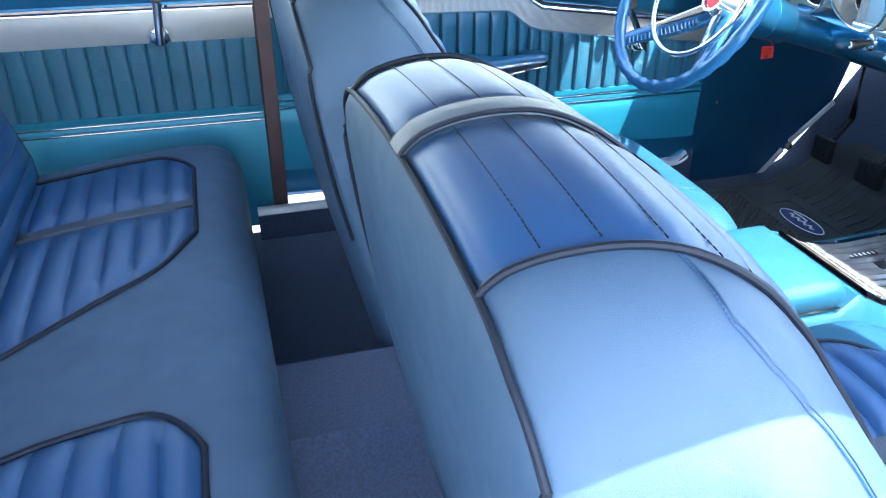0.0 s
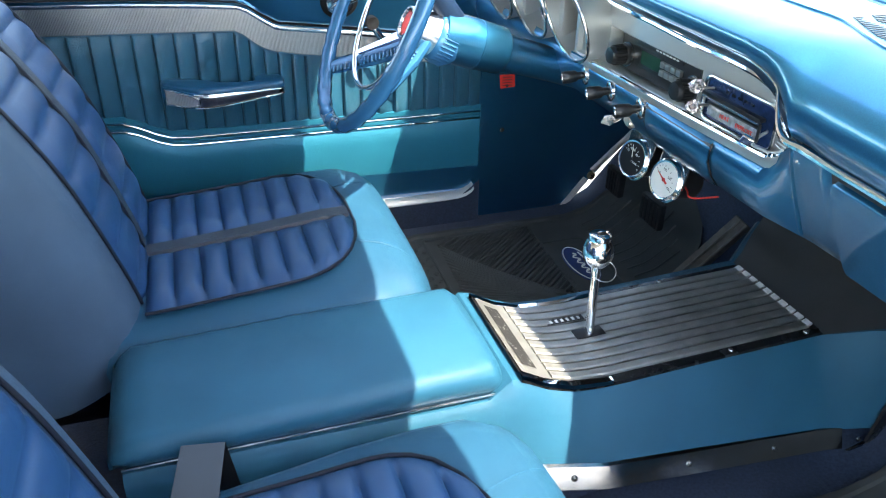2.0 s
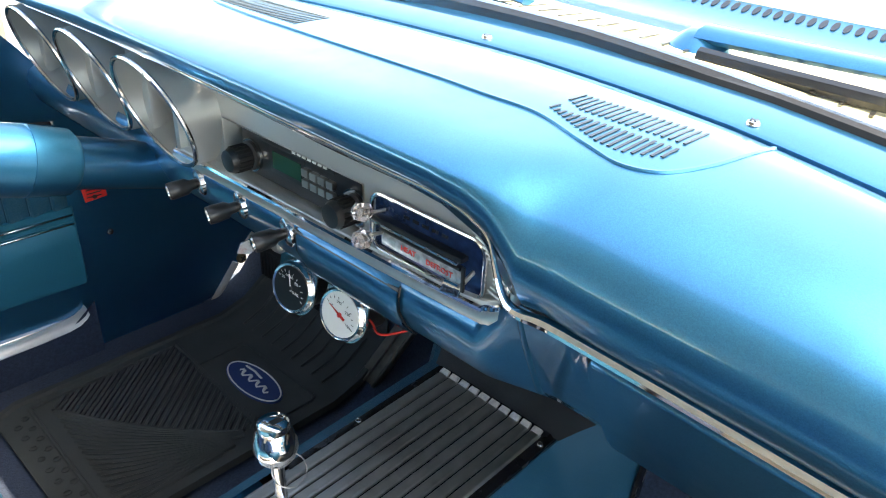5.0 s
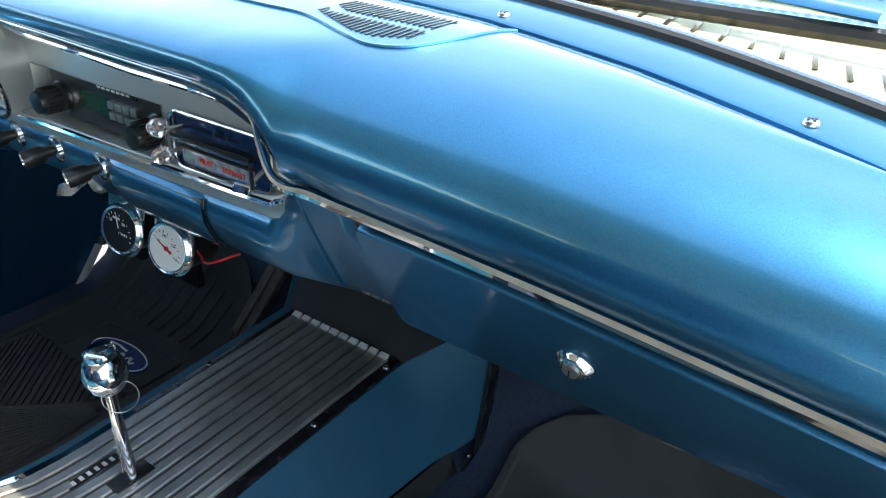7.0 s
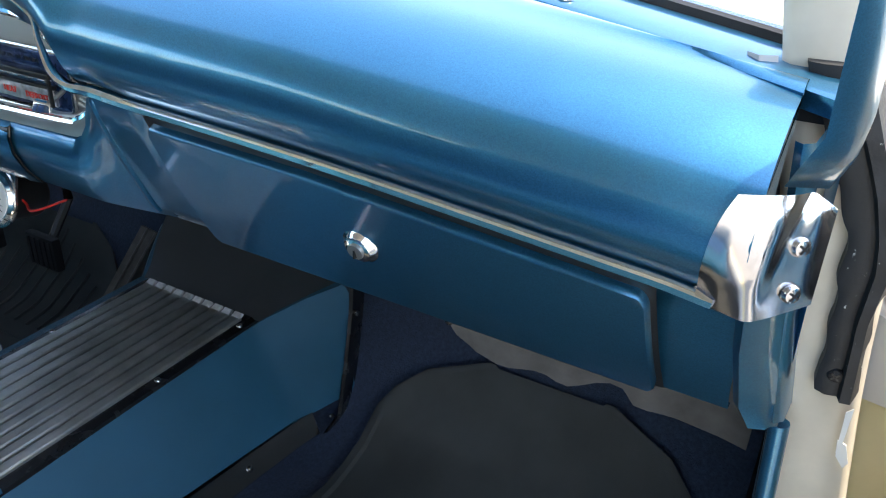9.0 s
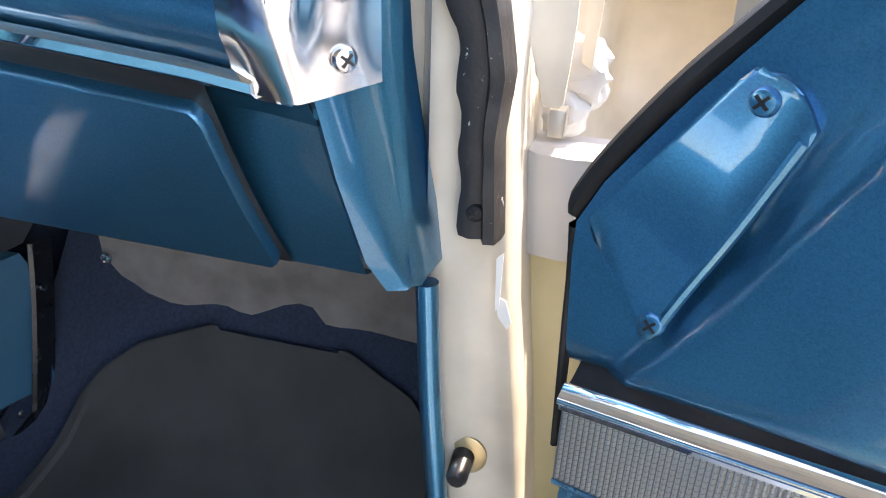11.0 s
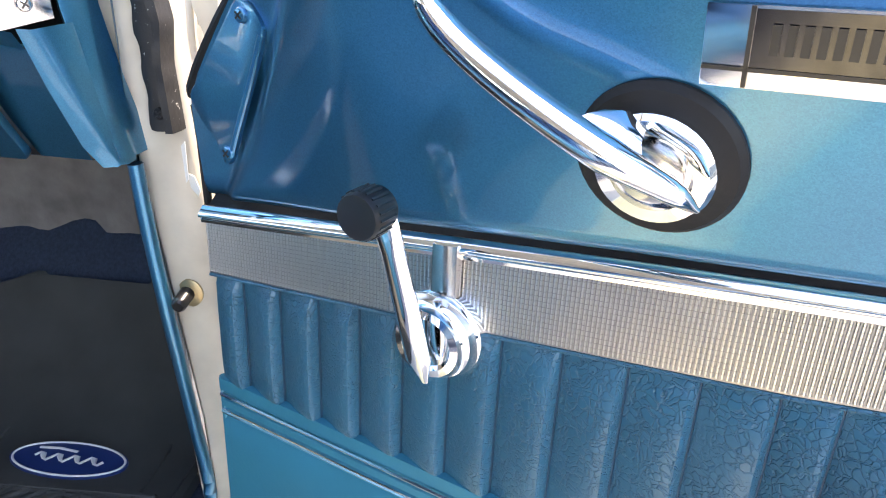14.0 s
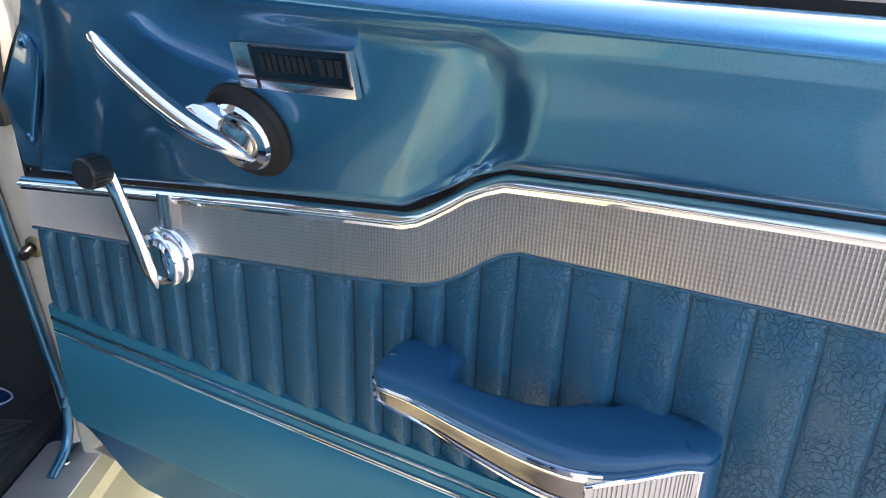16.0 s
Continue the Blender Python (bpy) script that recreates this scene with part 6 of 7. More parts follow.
    kx, kz = crank
    ax = Vector(f((0, 1, 0))) - Vector(f((0, 0, 0)))
    ck = part("window_crank", lathe(bmesh.new(), [(0.028, -0.004), (0.028, 0.003), (0.0255, 0.006), (0.025, 0.011), (0.0225, 0.013), (0.021, 0.018), (0.0165, 0.019), (0.0145, 0.016), (0.005, 0.016)], f(c0), ax, 32), CHROME, d, "chrome window crank")
    part("crank_arm", tube(bmesh.new(), [f((lerp(c0.x, kx, q), n, lerp(c0.z, kz, q))) for q, n in ((-0.24, 0.034), (-0.05, 0.037), (0.3, 0.041), (0.7, 0.046), (0.95, 0.050), (1.05, 0.048))], [0.0020, 0.0085, 0.0082, 0.0078, 0.0085, 0.005], 12, flat=0.55, up=ax), CHROME, ck)
    kb = part("crank_knob", lathe(bmesh.new(), [(0.008, 0.050), (0.0118, 0.052), (0.0128, 0.056), (0.0128, 0.069), (0.0118, 0.072), (0.0100, 0.0715)], f((kx, 0, kz)), ax, 28), BLACK, ck, "black ribbed knob")
    for k in range(20):
        a = 2 * math.pi * k / 20
        part("knob_rib", tube(bmesh.new(), [f((kx + 0.0128 * math.cos(a), n, kz + 0.0128 * math.sin(a))) for n in (0.056, 0.069)], 0.0009, 4), BLACK, kb)
    return d


H0 = Vector((1.088, -0.036, 0))
DU = Vector((-0.3998, -0.9166, 0))
DN = Vector((-0.9166, 0.3998, 0))


def open_door(p):
    return H0 + DU * p[0] + DN * p[1] + Vector((0, 0, p[2]))


def shut_door(p):
    return Vector((1.10 - p[0], 1.503 + 0.05 * p[0] - p[1], p[2]))


door(open_door, "door_1", "blue trimmed passenger door standing wide open", 1.06, (0.1795, 0.8965), True)
door(shut_door, "door_2", "blue trimmed driver door, shut", 1.05, (0.255, 0.905), False)
# model plate on the open door
emb = thing("model_plate", open_door((0.37, 0.047, 0.995)), "small chrome and black model name plate on the door", "name plate")


def plate_f(p):
    a, b, c = p
    return open_door((0.325 + a, 0.0462 + 0.28 * b + c, 0.979 + 0.0035 * a / 0.0925 + b))


part("backing", box(bmesh.new(), 0, 0.0925, 0, 0.031, -0.006, 0.0012, 0.0006, 2, plate_f), CHROMEWORN, emb)
part("name_field", box(bmesh.new(), 0.0175, 0.0905, 0.0085, 0.0295, 0.0010, 0.0017, 0, 2, plate_f), NAMEPLATE, emb, "smoke grey field with raised lettering bars")
part("divider", box(bmesh.new(), 0.0155, 0.0172, 0.0005, 0.0305, 0.0010, 0.0019, 0, 2, plate_f), BLACK, emb)
part("divider", box(bmesh.new(), 0.0005, 0.0920, 0.0066, 0.0082, 0.0010, 0.0019, 0, 2, plate_f), BLACK, emb)
for k in range(8):
    a = 0.0235 + k * 0.0052
    part("letter_bar", box(bmesh.new(), a, a + 0.0032, 0.0135, 0.0245, 0.0016, 0.0024, 0, 2, plate_f), BLACK, emb)
for k in range(3):
    a = 0.0695 + k * 0.0062
    part("letter_bar", box(bmesh.new(), a, a + 0.0044, 0.0135, 0.0245, 0.0016, 0.0024, 0, 2, plate_f), BLACK, emb)

# ---- driver side trim ahead of and behind the door ----
kick = solo("kick_panel_1", slab(bmesh.new(), [(1.105, 1.500, 0.95), (1.095, 1.500, 0.56), (1.050, 1.498, 0.418), (1.32, 1.498, 0.405), (1.41, 1.498, 0.488), (1.52, 1.498, 0.60), (1.60, 1.498, 0.95)], (0, 0.02, 0), bevel=0.004), PAINT, "dark blue painted kick panel beside the pedals", "panel", kind="structure")
screw("kick_screw", (1.155, 1.4965, 0.635), (0, -1, 0), 0.006, kick)
for a, b in (((1.325, 1.492, 0.408), (1.385, 1.486, 0.488)), ((1.398, 1.484, 0.508), (1.505, 1.478, 0.612))):
    part("kick_trim", tube(bmesh.new(), [a, b], 0.009, 8, flat=0.35, up=(0, 1, 0)), GREYPRIME, kick, "dull grey metal trim bar")
screw("trim_bolt", (1.392, 1.476, 0.500), (0, -1, 0.1), 0.011, kick, BRONZE)
solo("sill_plate_1", loft(bmesh.new(), [[(x, 1.500, z + 0.006), (x, 1.490, z + 0.0055), (x, 1.480, z), (x, 1.477, z - 0.005), (x, 1.480, z - 0.008)] for x, z in ((0.0, 0.486), (0.5, 0.486), (1.0, 0.486), (1.05, 0.488), (1.068, 0.492), (1.080, 0.499), (1.086, 0.506))]), BRUSHED, "pale metal sill strip under the driver door", "sill plate", kind="structure")


solo("sill_skirt", loft(bmesh.new(), [[(x, 1.481, z - 0.007), (x, 1.479, 0.415)] for x, z in ((0.0, 0.486), (1.0, 0.486), (1.05, 0.49), (1.10, 0.53))]), CARPET, "dark carpet below the sill strip", "carpet", kind="structure")


def quarter(p):
    return Vector((0.05 - p[0], 1.556 - p[1], p[2]))


def rear_trim():
    q = thing("quarter_trim", (-0.3, 1.55, 0.5), "blue pleated rear side trim with chrome lines", "side trim")
    U = [0.9 * k / 30 for k in range(31)]
    part("upper_metal", loft(bmesh.new(), [[quarter((u, n, z)) for n, z in ((0.0, 0.925), (0.012, 0.935), (0.02, 0.98), (0.03, 1.03), (0.0, 1.05), (-0.06, 1.05))] for u in U]), PAINT, q)
    us, k = [], 0.0
    while k < 0.9:
        us += [(k, 0.0), (k + 0.004, 0.004), (k + 0.018, 0.0062), (k + 0.034, 0.004)]
        k += 0.0375
    part("pleated_panel", loft(bmesh.new(), [[quarter((u, 0.001 + h, z)) for z in (0.70, 0.78, 0.856)] for u, h in us]), DOORVINYL, q, "", 25)
    part("band", loft(bmesh.new(), [[quarter((u, 0.004, 0.855)), quarter((u, 0.006, 0.858)), quarter((u, 0.006, 0.918))] for u in U]), BRUSHED, q)
    part("chrome_moulding", tube(bmesh.new(), [quarter((u, 0.006, 0.925)) for u in U], 0.006, 8), CHROME, q)
    part("lower_panel", loft(bmesh.new(), [[quarter((u, n, z)) for n, z in ((0.002, 0.712), (0.008, 0.710), (0.008, 0.698), (0.004, 0.692), (0.007, 0.684), (0.004, 0.678), (0.007, 0.665), (0.006, 0.42))] for u in U]), TURQ, q)
    for z in (0.694, 0.678):
        part("bright_line", tube(bmesh.new(), [quarter((u, 0.007, z)) for u in U], 0.0025, 8), CHROME, q)
    ax = (0, -1, 0)
    ck = part("window_crank", lathe(bmesh.new(), [(0.024, 0), (0.024, 0.01), (0.018, 0.02), (0.006, 0.024)], (-0.145, 1.55, 0.872), ax, 28), CHROME, q, "chrome rear window crank")
    part("crank_arm", tube(bmesh.new(), [(-0.145, 1.52, 0.86), (-0.142, 1.515, 0.90), (-0.138, 1.510, 0.955)], [0.009, 0.009, 0.008], 12, flat=0.6, up=ax), CHROME, ck)
    part("crank_knob", lathe(bmesh.new(), [(0.010, 0.0), (0.013, 0.004), (0.013, 0.02), (0.010, 0.024)], (-0.137, 1.508, 0.958), ax, 20), BLACK, ck)
    part("ashtray_lid", B(0.235, 0.285, 1.528, 1.540, 0.628, 0.650, 0.004), CHROMEWORN, q)
    return q


rear_trim()
solo("door_seal_strip", loft(bmesh.new(), [[(0.062, 1.548, z), (0.072, 1.532, z), (0.044, 1.534, z), (0.040, 1.550, z)] for z in (0.46, 0.7, 1.0, 1.2)], True), material("brown_seal", (0.06, 0.028, 0.03), 0.5, mottled=0.2), "dark red-brown vertical seal strip behind the driver door", "seal", kind="structure")

# ---- passenger side pillar, jamb and sill ----
solo("kick_panel_2", loft(bmesh.new(), [[(1.140, ky, z), (1.150, ky + 0.006, z), (1.30, ky + 0.010, z), (1.60, ky + 0.012, z)] for z, ky in ((0.42, 0.016), (0.52, 0.020), (0.60, 0.026), (0.70, 0.034), (0.78, 0.042), (0.86, 0.046), (1.04, 0.050))]), PAINT, "dark blue kick panel beside the passenger foot well", "panel", kind="structure")
solo("kick_edge", tube(bmesh.new(), smooth_path([(1.138, 0.0445, 0.849), (1.139, 0.040, 0.78), (1.140, 0.032, 0.70), (1.146, 0.024, 0.60), (1.150, 0.018, 0.52), (1.138, 0.020, 0.468), (1.10, 0.022, 0.448)], 5), 0.0062, 10), PAINT, "rounded blue edge of the kick panel", "trim", kind="structure")
lef = ((0.44, 0.012), (0.60, 0.020), (0.714, 0.034), (0.83, 0.049), (0.90, 0.056), (0.962, 0.072), (1.02, 0.084), (1.10, 0.10))
rig = ((0.44, -0.034), (0.60, -0.026), (0.73, -0.012), (0.85, 0.004), (0.93, 0.012), (0.98, 0.012), (1.03, 0.03), (1.10, 0.05))
rows = []
for z in (0.44, 0.52, 0.60, 0.68, 0.76, 0.83, 0.86, 0.90, 0.94, 0.98, 1.02, 1.06, 1.10):
    a, b = table(z, lef), table(z, rig)
    rows.append([(1.19, a + 0.002, z), (1.156, a, z), (1.152, a - 0.005, z), (1.156, lerp(a, b, 0.5), z), (1.158, b + 0.004, z), (1.164, b, z), (1.26, b - 0.002, z)])
pil = solo("hinge_pillar", loft(bmesh.new(), rows, False), CREAM, "cream painted hinge pillar of the open door", "pillar", kind="structure", angle=60)
part("seam_flange", loft(bmesh.new(), [[(1.150, table(z, lef) + 0.001, z), (1.145, table(z, lef) + 0.010, z), (1.152, table(z, lef) + 0.017, z)] for z in (0.86, 0.90, 0.94, 0.98, 1.02, 1.06)]), GREYPRIME, pil)
rl = ((0.874, 0.033), (0.912, 0.034), (0.973, 0.039), (1.004, 0.053), (1.06, 0.080))
rr = ((0.874, 0.010), (0.925, 0.014), (0.956, 0.011), (0.997, 0.019), (1.06, 0.045))
rows = []
for k in range(40):
    z = lerp(0.874, 1.06, k / 39)
    a, b = table(z, rl), table(z, rr)
    w = 0.0010 * math.sin(k * 0.9) + 0.0011 * noise.noise(Vector((k * 0.83, 3.1, 0.0)))
    rows.append([(1.156, a + w, z), (1.146, a - 0.001 + w, z), (1.143, lerp(a, b, 0.3), z), (1.145, lerp(a, b, 0.58), z), (1.139 + w, lerp(a, b, 0.66), z), (1.140, lerp(a, b, 0.9), z), (1.150, b - w, z), (1.158, b, z)])
rub = solo("pillar_seal", loft(bmesh.new(), rows, False, True), SEALRUB, "worn black rubber seal on the hinge pillar", "seal", kind="structure", angle=50)
screw("seal_bolt", (1.145, 0.0235, 0.888), (-1, 0, 0), 0.0048, rub, RUBBER)
part("paint_flake", slab(bmesh.new(), [(1.150, 0.012, 0.862), (1.150, 0.0085, 0.866), (1.150, 0.0085, 0.835), (1.150, 0.0105, 0.832)], (0.001, 0, 0)), WHITE, pil)
part("bright_chip", slab(bmesh.new(), [(1.1555, 0.0115, 0.838), (1.1555, 0.006, 0.836), (1.1555, 0.002, 0.824), (1.1555, 0.004, 0.819), (1.1555, 0.0095, 0.826)], (0.001, 0, 0)), WHITE, pil)
btn = thing("courtesy_switch", (1.155, 0.022, 0.731), "black plunger switch in a brass washer on the pillar", "switch")
part("washer", lathe(bmesh.new(), [(0.0135, -0.002), (0.0135, 0.0015), (0.010, 0.003)], (1.156, 0.0215, 0.731), (-1, 0, 0), 24), BRONZE, btn)
part("plunger", lathe(bmesh.new(), [(0.0068, 0.0), (0.0062, 0.018), (0.0045, 0.0205)], (1.154, 0.0215, 0.731), (-1, 0, -0.15), 18), BLACK, btn)
# jamb and hinge cover
solo("hinge_cover", loft(bmesh.new(), [[(1.205, 0.010, z), (1.198, 0.004, z), (1.194, -0.015, z), (1.198, -0.036, z), (1.21, -0.06, z)] for z in (0.846, 0.905)] + [[(1.24, 0.010, 0.907), (1.235, 0.004, 0.907), (1.235, -0.015, 0.907), (1.235, -0.036, 0.907), (1.24, -0.06, 0.907)]]), GREYPRIME, "grey painted hinge cover in the door jamb", "panel", kind="structure")
solo("door_jamb", loft(bmesh.new(), [[(1.23, 0.010, z), (1.208, 0.004, z), (1.203, -0.008, z), (1.200, -0.018, z), (1.203, -0.045, z), (1.24, -0.10, z)] for z in (0.42, 0.60, 0.75, 0.8445)]), CREAM2, "cream painted door jamb below the hinge cover", "panel", kind="structure")
hg = thing("door_hinge", (1.18, -0.02, 0.55), "cream painted door hinge in the jamb", "hinge")
part("leaf", B(1.168, 1.205, -0.038, -0.010, 0.550, 0.620, 0.005), CREAM2, hg)
part("knuckle", lathe(bmesh.new(), [(0.010, 0), (0.010, 0.05), (0.006, 0.053)], (1.164, -0.024, 0.560), (0, 0, 1), 16), CREAM2, hg)
# fender inner panel behind the hinge
rows = []
for y in (0.02, 0.0, -0.010, -0.014, -0.018, -0.022, -0.026, -0.030, -0.036, -0.060, -0.10, -0.14, -0.16, -0.18, -0.20, -0.30):
    d = 0.075 * sstep(-y, 0.014, 0.034) * (1 - sstep(-y, 0.15, 0.19))
    rows.append([(1.25 + d * k + dx, y, z) for z, k, dx in ((0.46, 0, 0), (0.872, 0.0, 0), (0.884, 0.35, 0), (0.898, 0.8, 0), (0.92, 1.0, 0), (0.965, 1.0, 0), (0.980, 0.8, 0), (0.990, 0.35, 0), (0.9965, 0.05, -0.004), (1.004, 0, 0.0), (1.02, 0, 0.03), (1.05, 0, 0.07))])
solo("fender_inner", loft(bmesh.new(), rows), CREAM, "cream painted inner fender with a pressed pocket", "panel", kind="structure", angle=60)
brkt = thing("fender_bracket", (1.2, 0.0, 0.97), "cream bracket with flaking paint and grey sealant", "bracket")
part("plate", slab(bmesh.new(), [(1.192, 0.014, 1.03), (1.190, 0.013, 0.968), (1.190, 0.0105, 0.961), (1.190, 0.0085, 0.957), (1.191, 0.0075, 0.948), (1.191, 0.0045, 0.946), (1.191, 0.0040, 0.937), (1.191, 0.0015, 0.9325), (1.191, -0.0060, 0.9315), (1.191, -0.0085, 0.934), (1.190, -0.0095, 0.95), (1.191, -0.0105, 0.975), (1.192, -0.010, 1.03)], (0.004, 0, 0), bevel=0.001), CREAM, brkt)
part("inner_plate", slab(bmesh.new(), [(1.215, -0.012, 1.02), (1.215, -0.013, 0.952), (1.214, -0.019, 0.948), (1.214, -0.022, 1.01)], (0.004, 0, 0)), CREAM, brkt)
rnd = random.Random(4)
for k in range(12):
    c = Vector((1.222 + 0.006 * rnd.random(), -0.005 - 0.018 * rnd.random(), 0.914 + 0.040 * rnd.random()))
    bm = bmesh.new()
    bmesh.ops.create_icosphere(bm, subdivisions=3, radius=0.007 + 0.005 * rnd.random(), matrix=Matrix.Translation(c) @ Matrix.Diagonal((0.5, 1.1, 1.2, 1)))
    for v in bm.verts:
        v.co += (v.co - c).normalized() * 0.004 * noise.noise(v.co * 170)
    part("sealant_lump", bm, GREYPRIME, brkt)
part("spring_clip", B(1.196, 1.21, -0.010, -0.001, 0.915, 0.930, 0.001), STEEL, brkt)
# sill
sill = solo("sill_plate_2", loft(bmesh.new(), [[(x, 0.075, 0.425), (x, 0.068, 0.440), (x, 0.055, 0.446), (x, 0.015, 0.447), (x, -0.010, 0.443), (x, -0.013, 0.437)] for x in (-0.1, 0.5, 1.0, 1.12, 1.17)]), BRUSHED, "scuffed metal sill plate in the open doorway", "sill plate", kind="structure")
for x in (1.13, 0.9, 0.6):
    screw("sill_screw", (x, 0.02, 0.4465), (0, 0, 1), 0.005, sill)
solo("rocker", loft(bmesh.new(), [[(x, -0.008, 0.442), (x, -0.03, 0.436), (x, -0.034, 0.42), (x, -0.055, 0.415), (x, -0.085, 0.405), (x, -0.10, 0.36), (x, -0.08, 0.22), (x, 0.1, 0.20)] for x in (-0.1, 0.5, 1.0, 1.24)]), CREAM2, "cream painted rocker below the doorway", "sill", kind="structure", angle=60)
solo("fender", loft(bmesh.new(), [[(x, -0.03 + 0.0 * x, 1.045), (x, -0.09, 1.02), (x, -0.13, 0.95), (x, -0.15, 0.80), (x, -0.13, 0.45), (x, -0.10, 0.25)] for x in (1.34, 1.8, 2.6, 3.0)]), CREAM, "cream painted front fender", "fender", kind="structure", angle=60)
solo("fender_edge", loft(bmesh.new(), [[(x, 0.07, 1.05), (x, 0.0, 1.052), (x, -0.04, 1.045)] for x in (1.255, 1.30, 1.36, 1.60)]), CREAM, "cream fender top edge by the cowl", "fender", kind="structure")

# ---- under the dashboard ----
rows = []
for k in range(25):
    y = lerp(0.352, 0.062, k / 24)
    zb = table(k, ((0, 0.752), (1, 0.735), (3, 0.722), (8, 0.721), (11, 0.726), (14, 0.736), (15, 0.738), (16, 0.728), (24, 0.722))) - 0.002 * math.sin(k * 1.3)
    rows.append([(1.262, y, 0.835), (1.268, y, lerp(0.83, zb, 0.5)), (1.272 + 0.004 * math.sin(k), y, zb), (1.278, y, zb + 0.002), (1.280, y, 0.835)])
flap = solo("felt_pad", loft(bmesh.new(), rows, False), FELT, "grey felt pad hanging under the glove box", "felt pad")
screw("flap_rivet", (1.268, 0.345, 0.752), (-1, 0, 0), 0.005, flap)
for y in (0.30, 0.16):
    screw("underdash_screw", (1.134, y, 0.8565), (-0.4, 0, -1), 0.005, dash)
solo("heater_box", B(1.30, 1.60, 0.10, 0.56, 0.80, 1.0, 0.02), BLACK, "black heater box behind the dashboard", "heater box")
ramp = solo("console_front", loft(bmesh.new(), [[(1.322, CY + k * 0.106, 0.6180), (1.345, CY + k * 0.118, 0.6265), (1.38, CY + k * 0.143, 0.642), (1.425, CY + k * 0.172, 0.657), (1.48, CY + k * 0.17, 0.70), (1.53, CY + k * 0.17, 0.76)] for k in (-1, -0.9, 0, 0.9, 1)]), material("charcoal_vinyl", (0.052, 0.053, 0.055), 0.45, grain=0.3, grain_scale=450, grain_kind="leather", mottled=0.25), "worn charcoal vinyl panel at the front of the console", "panel")
rnd = random.Random(9)
for k in range(14):
    a, b = rnd.uniform(-0.020, 0.020), rnd.uniform(-0.022, 0.022)
    c, e = a + rnd.uniform(-0.012, 0.012), b + rnd.uniform(-0.014, 0.014)
    part("worn_scratch", tube(bmesh.new(), [(1.398 + q, CY - 0.045 + w, 0.6455 + 0.422 * q) for q, w in ((a, b), ((a + c) / 2 + 0.003, (b + e) / 2), (c, e))], rnd.uniform(0.0008, 0.0022), 5, flat=0.5), BLACK, ramp)
# pedals
ped = thing("accelerator_pedal", (1.40, 1.06, 0.45), "worn black accelerator pedal with metal edge", "pedal")
part("pad", slab(bmesh.new(), [(1.365, 1.085, 0.445), (1.365, 1.045, 0.440), (1.455, 0.990, 0.600), (1.455, 1.030, 0.606)], (0.010, 0, -0.006), bevel=0.003), BROWNPEDAL, ped)
part("metal_edge", tube(bmesh.new(), [(1.362, 1.045, 0.444), (1.452, 0.990, 0.604)], 0.0032, 6), BROWNPEDAL, ped)
part("metal_edge", tube(bmesh.new(), [(1.362, 1.066, 0.446), (1.452, 1.010, 0.606)], 0.0022, 6), BROWNPEDAL, ped)
for y, w, nm in ((1.19, 0.075, "brake_pedal"), (1.345, 0.06, "clutch_pedal")):
    p = thing(nm, (1.36, y, 0.5), "ribbed black rubber %s on a steel arm" % nm.replace("_", " "), "pedal", "foot pedals")
    part("pad", B(1.372, 1.388, y - w / 2, y + w / 2, 0.515, 0.575, 0.005), RUBBER, p)
    for k in range(5):
        part("pad_rib", B(1.3695, 1.3735, y - w / 2 + 0.006 + k * w / 5.6, y - w / 2 + 0.011 + k * w / 5.6, 0.520, 0.570), RUBBER, p)
    part("arm", tube(bmesh.new(), [(1.39, y, 0.55), (1.44, y, 0.62), (1.43, y, 0.80), (1.42, y, 0.88)], 0.008, 8), BLACK, p)
tag = solo("red_tag", slab(bmesh.new(), [(1.024, 1.219, 0.857), (1.055, 1.222, 0.855), (1.057, 1.221, 0.832), (1.027, 1.219, 0.831)], (0, 0.001, 0)), RED, "red printed paper tag hanging under the steering column", "tag")
for k in range(4):
    part("print_line", slab(bmesh.new(), [(1.030, 1.2185, 0.853 - 0.005 * k), (1.050, 1.2203, 0.852 - 0.005 * k), (1.050, 1.2203, 0.8505 - 0.005 * k), (1.030, 1.2185, 0.8515 - 0.005 * k)], (0, -0.0006, 0)), BLACK, tag)
part("tag_string", tube(bmesh.new(), [(1.040, 1.2205, 0.855), (1.062, 1.221, 0.872), (1.090, 1.221, 0.884)], 0.0008, 5), BLACK, tag)
part("tag_hole", lathe(bmesh.new(), [(0.003, 0), (0.003, 0.001)], (1.040, 1.2195, 0.836), (0.08, -1, 0), 12), BLACK, tag)


# ---- floor mats ----
def toe(x):
    """Height of the mat over the floor and the foot of the toe board."""
    return table(x, ((0.5, 0.424), (1.30, 0.424), (1.36, 0.440), (1.42, 0.485), (1.50, 0.585), (1.6, 0.73)))


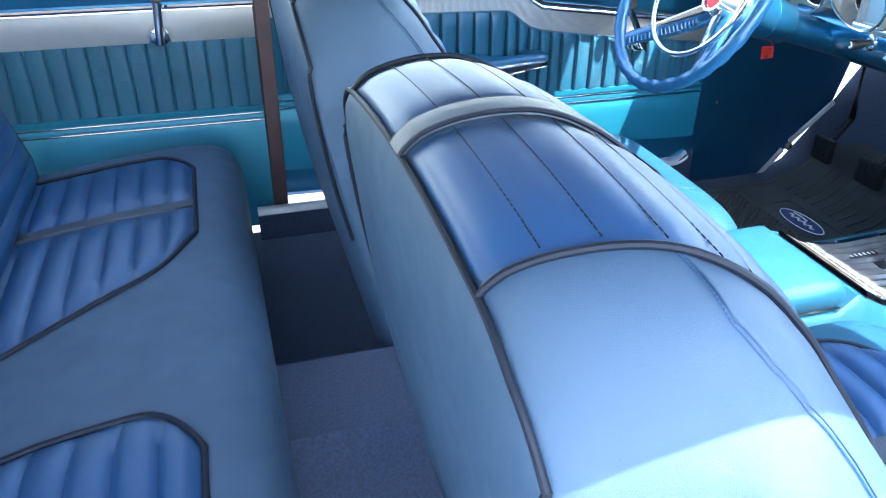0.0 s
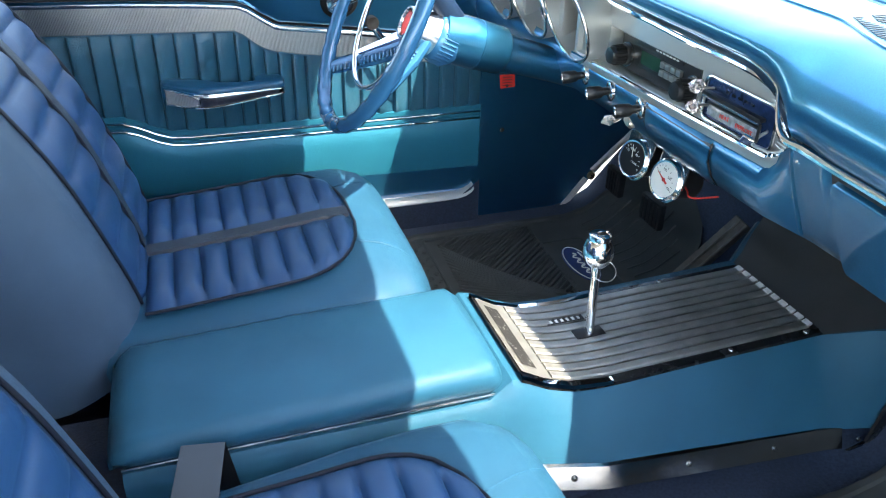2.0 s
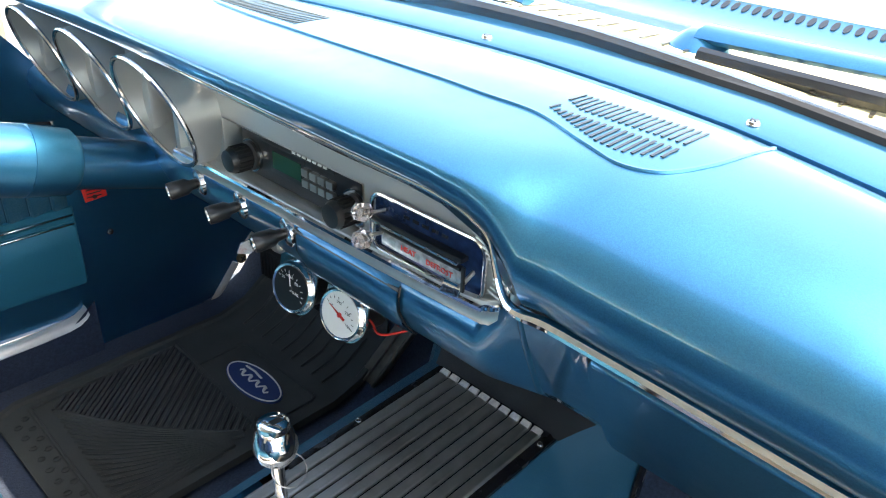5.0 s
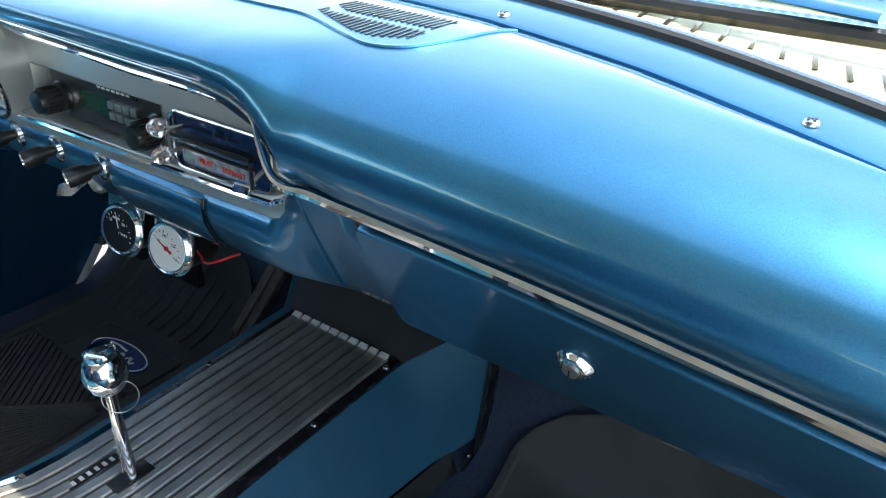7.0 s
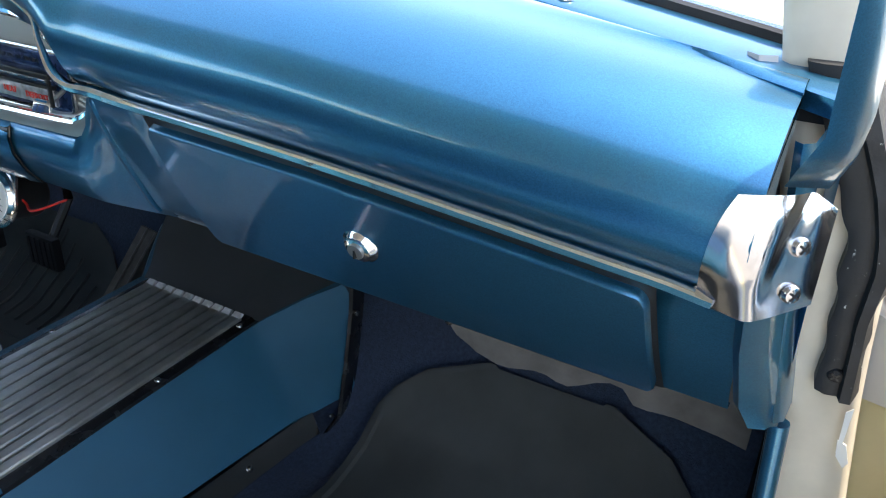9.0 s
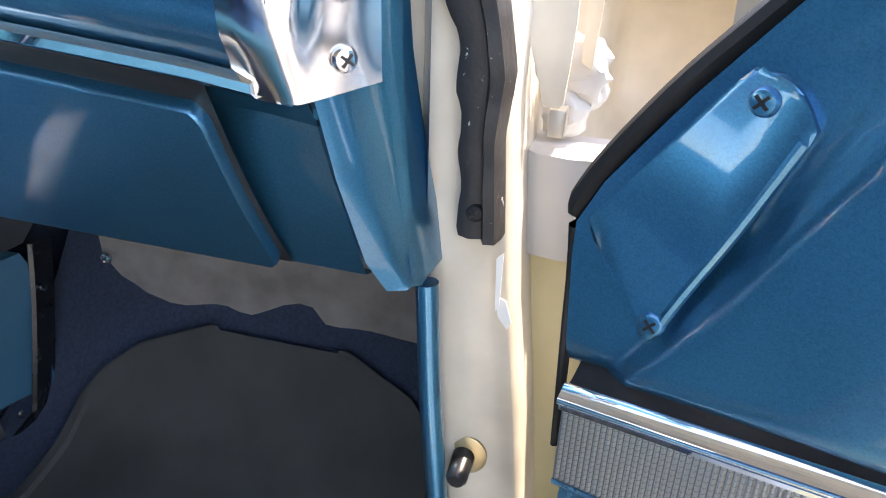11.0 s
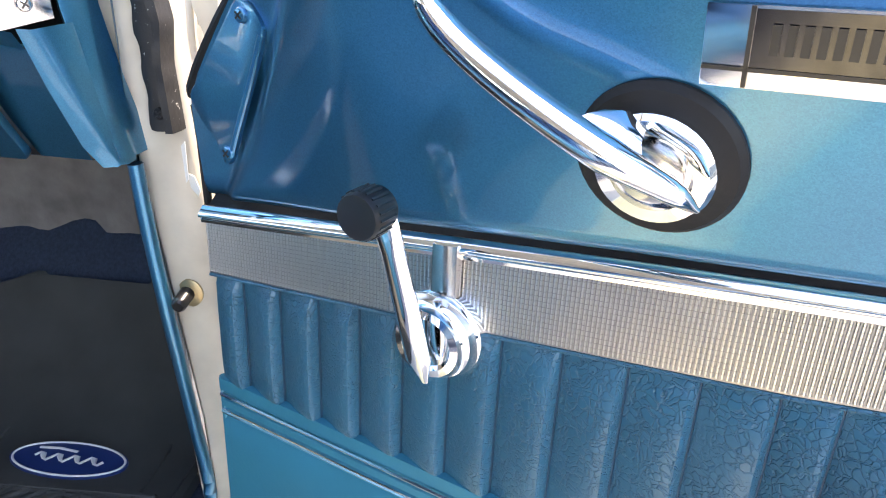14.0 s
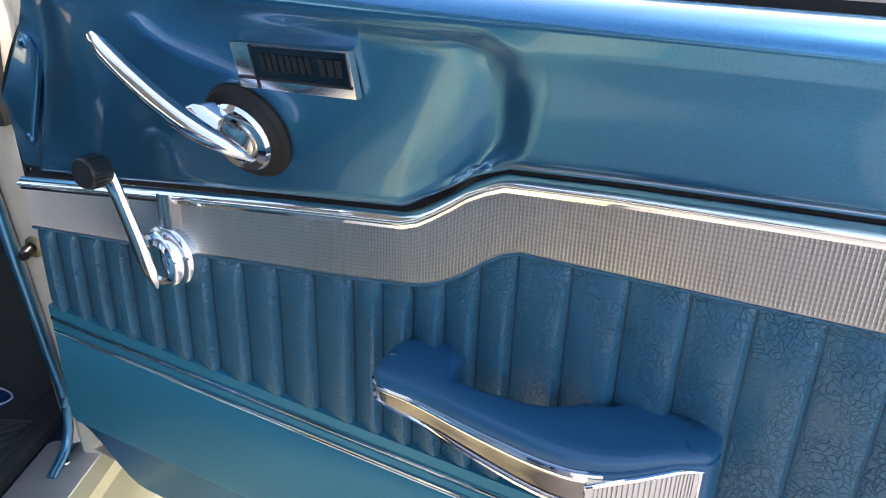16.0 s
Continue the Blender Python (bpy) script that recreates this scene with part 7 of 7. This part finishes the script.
def mat_thing(y0, y1, x0, logo, words):
    mt = thing("floor_mat", (x0, y0, 0.42), words, "floor mat", "floor mats")
    rows = []
    xs = [lerp(x0, 1.475, k / 30) for k in range(31)]
    cyy, hw = (y0 + y1) / 2, (y1 - y0) / 2
    wid = lambda x: hw * (1 - 0.10 * (1 - sstep(x, x0, x0 + 0.04))) * math.sqrt(max(0.05, 1 - max(0, (x - 1.40) / 0.082) ** 2))
    for x in xs:
        w = wid(x)
        rows.append([(x, cyy - w, toe(x)), (x, cyy - w + 0.004, toe(x) + 0.010), (x, cyy - w + 0.014, toe(x) + 0.010), (x, cyy - w + 0.018, toe(x) + 0.005), (x, cyy + w - 0.018, toe(x) + 0.005), (x, cyy + w - 0.014, toe(x) + 0.010), (x, cyy + w - 0.004, toe(x) + 0.010), (x, cyy + w, toe(x))])
    base = part("mat", loft(bmesh.new(), rows, False, True), MATRUB, mt)
    lx, ly = logo
    z = toe(lx) + 0.006
    # straight ribs beyond a curved line, swept ribs on the near side of it
    sgn = 1 if cyy > YC else -1
    out_y, in_y = cyy + sgn * (hw - 0.035), cyy - sgn * (hw - 0.025)
    xa, xb = x0 + 0.055, lx - 0.050
    across = lambda q: lerp(out_y, in_y, q)
    split = lambda u: table(u, ((0.0, 0.06), (0.1, 0.19), (0.22, 0.34), (0.38, 0.51), (0.52, 0.64), (0.7, 0.79), (0.84, 0.89), (1.0, 0.96)))
    sx = lambda u: lerp(xa + 0.015, xb - 0.012, u)
    for k in range(19):
        v = k / 18
        pts = [(sx(u) - 0.018 * v * (1 - u), across(lerp(split(u), 0.985, v)), z + 0.001) for u in [0.04 + 0.096 * j for j in range(10 - k // 9)]]
        part("mat_rib", tube(bmesh.new(), smooth_path(pts, 3), 0.0036 if k else 0.0048, 5, flat=0.9), MATRUB, base)
    starts = [(lerp(xa + 0.05, xb, j / 15), 0.015) for j in range(16)] + [(xb, 0.05 + 0.052 * j) for j in range(17)]
    for ax_, q0 in starts:
        n_ = 0
        while n_ < 60 and q0 + 0.004 * (n_ + 1) * 0.65 / abs(in_y - out_y) < split((ax_ - 0.004 * (n_ + 1) * 0.76 - sx(0)) / (sx(1) - sx(0))):
            n_ += 1
        if n_ > 3:
            part("mat_rib", tube(bmesh.new(), [(ax_ - 0.004 * m * 0.76, across(q0 + 0.004 * m * 0.65 / abs(in_y - out_y)), z + 0.001) for m in (0, n_)], 0.0036, 5, flat=0.9), MATRUB, base)
    for k in range(18):
        part("heel_ring", tube(bmesh.new(), [(x0 + (0.022 if k % 2 else 0.038) + 0.0055 * math.cos(t), across(0.06 + 0.05 * k) + 0.0045 * math.sin(t), z + 0.0005) for t in (math.pi * j / 5 for j in range(10))], 0.0011, 5, True), MATRUB, base)
    part("mat_step", tube(bmesh.new(), [(xa - 0.004, across(0.0), z), (xa - 0.010, across(1.0), z)], 0.0035, 6), MATRUB, base)
    part("mat_step", tube(bmesh.new(), [(xb + 0.008, across(0.0), z), (xb - 0.010, across(0.96), z)], 0.0045, 6), MATRUB, base)
    part("mat_step", tube(bmesh.new(), [(xa - 0.004, across(-0.005), z), (xb + 0.008, across(-0.005), z)], 0.0035, 6), MATRUB, base)
    for k in range(9 if sgn > 0 else 0):
        yk = across(0.10 + 0.10 * k)
        xe = 1.46 - 0.05 * abs(k - 4) / 4
        part("toe_rib", tube(bmesh.new(), [(x, yk + 0.02 * sgn * (x - 1.33) * (4 - k), toe(x) + 0.007) for x in [lerp(1.315, xe, j / 8) for j in range(9)]], 0.0030, 5), MATRUB, base)
    fr = [(lx + b, ly + a, z) for a, b in rrect(0.21, 0.105, 0.012, 3)]
    part("badge_frame", tube(bmesh.new(), fr, 0.003, 6, True), MATRUB, base)
    el = lambda a, b, dz: [(lx + b * math.sin(t), ly + a * math.cos(t), z + dz) for t in (2 * math.pi * k / 48 for k in range(48))]
    lg = part("badge", slab(bmesh.new(), el(0.0715, 0.0305, -0.001), (0, 0, 0.003)), LOGOBLUE, base, "blue oval badge with a pale ring")
    part("badge_ring", tube(bmesh.new(), el(0.068, 0.028, 0.0022), 0.0014, 6, True), WHITE, lg)
    part("badge_wave", tube(bmesh.new(), [(lx + 0.006 * math.sin(k * 1.26), ly + 0.042 - 0.0042 * k, z + 0.0022) for k in range(21)], [0.0022 + 0.0016 * (k % 5 == 2) for k in range(21)], 6, flat=0.5), WHITE, lg)
    part("badge_stroke", tube(bmesh.new(), [(lx + 0.014, ly + 0.044, z + 0.0022), (lx + 0.016, ly + 0.02, z + 0.0022), (lx + 0.013, ly - 0.004, z + 0.0022)], 0.0022, 6, flat=0.5), WHITE, lg)
    return mt


mat_thing(1.065, 1.425, 0.885, (1.235, 1.206), "black ribbed rubber floor mat in the driver foot well")
mat_thing(0.085, 0.53, 0.80, (1.266, 0.246), "black ribbed rubber floor mat in the passenger foot well")
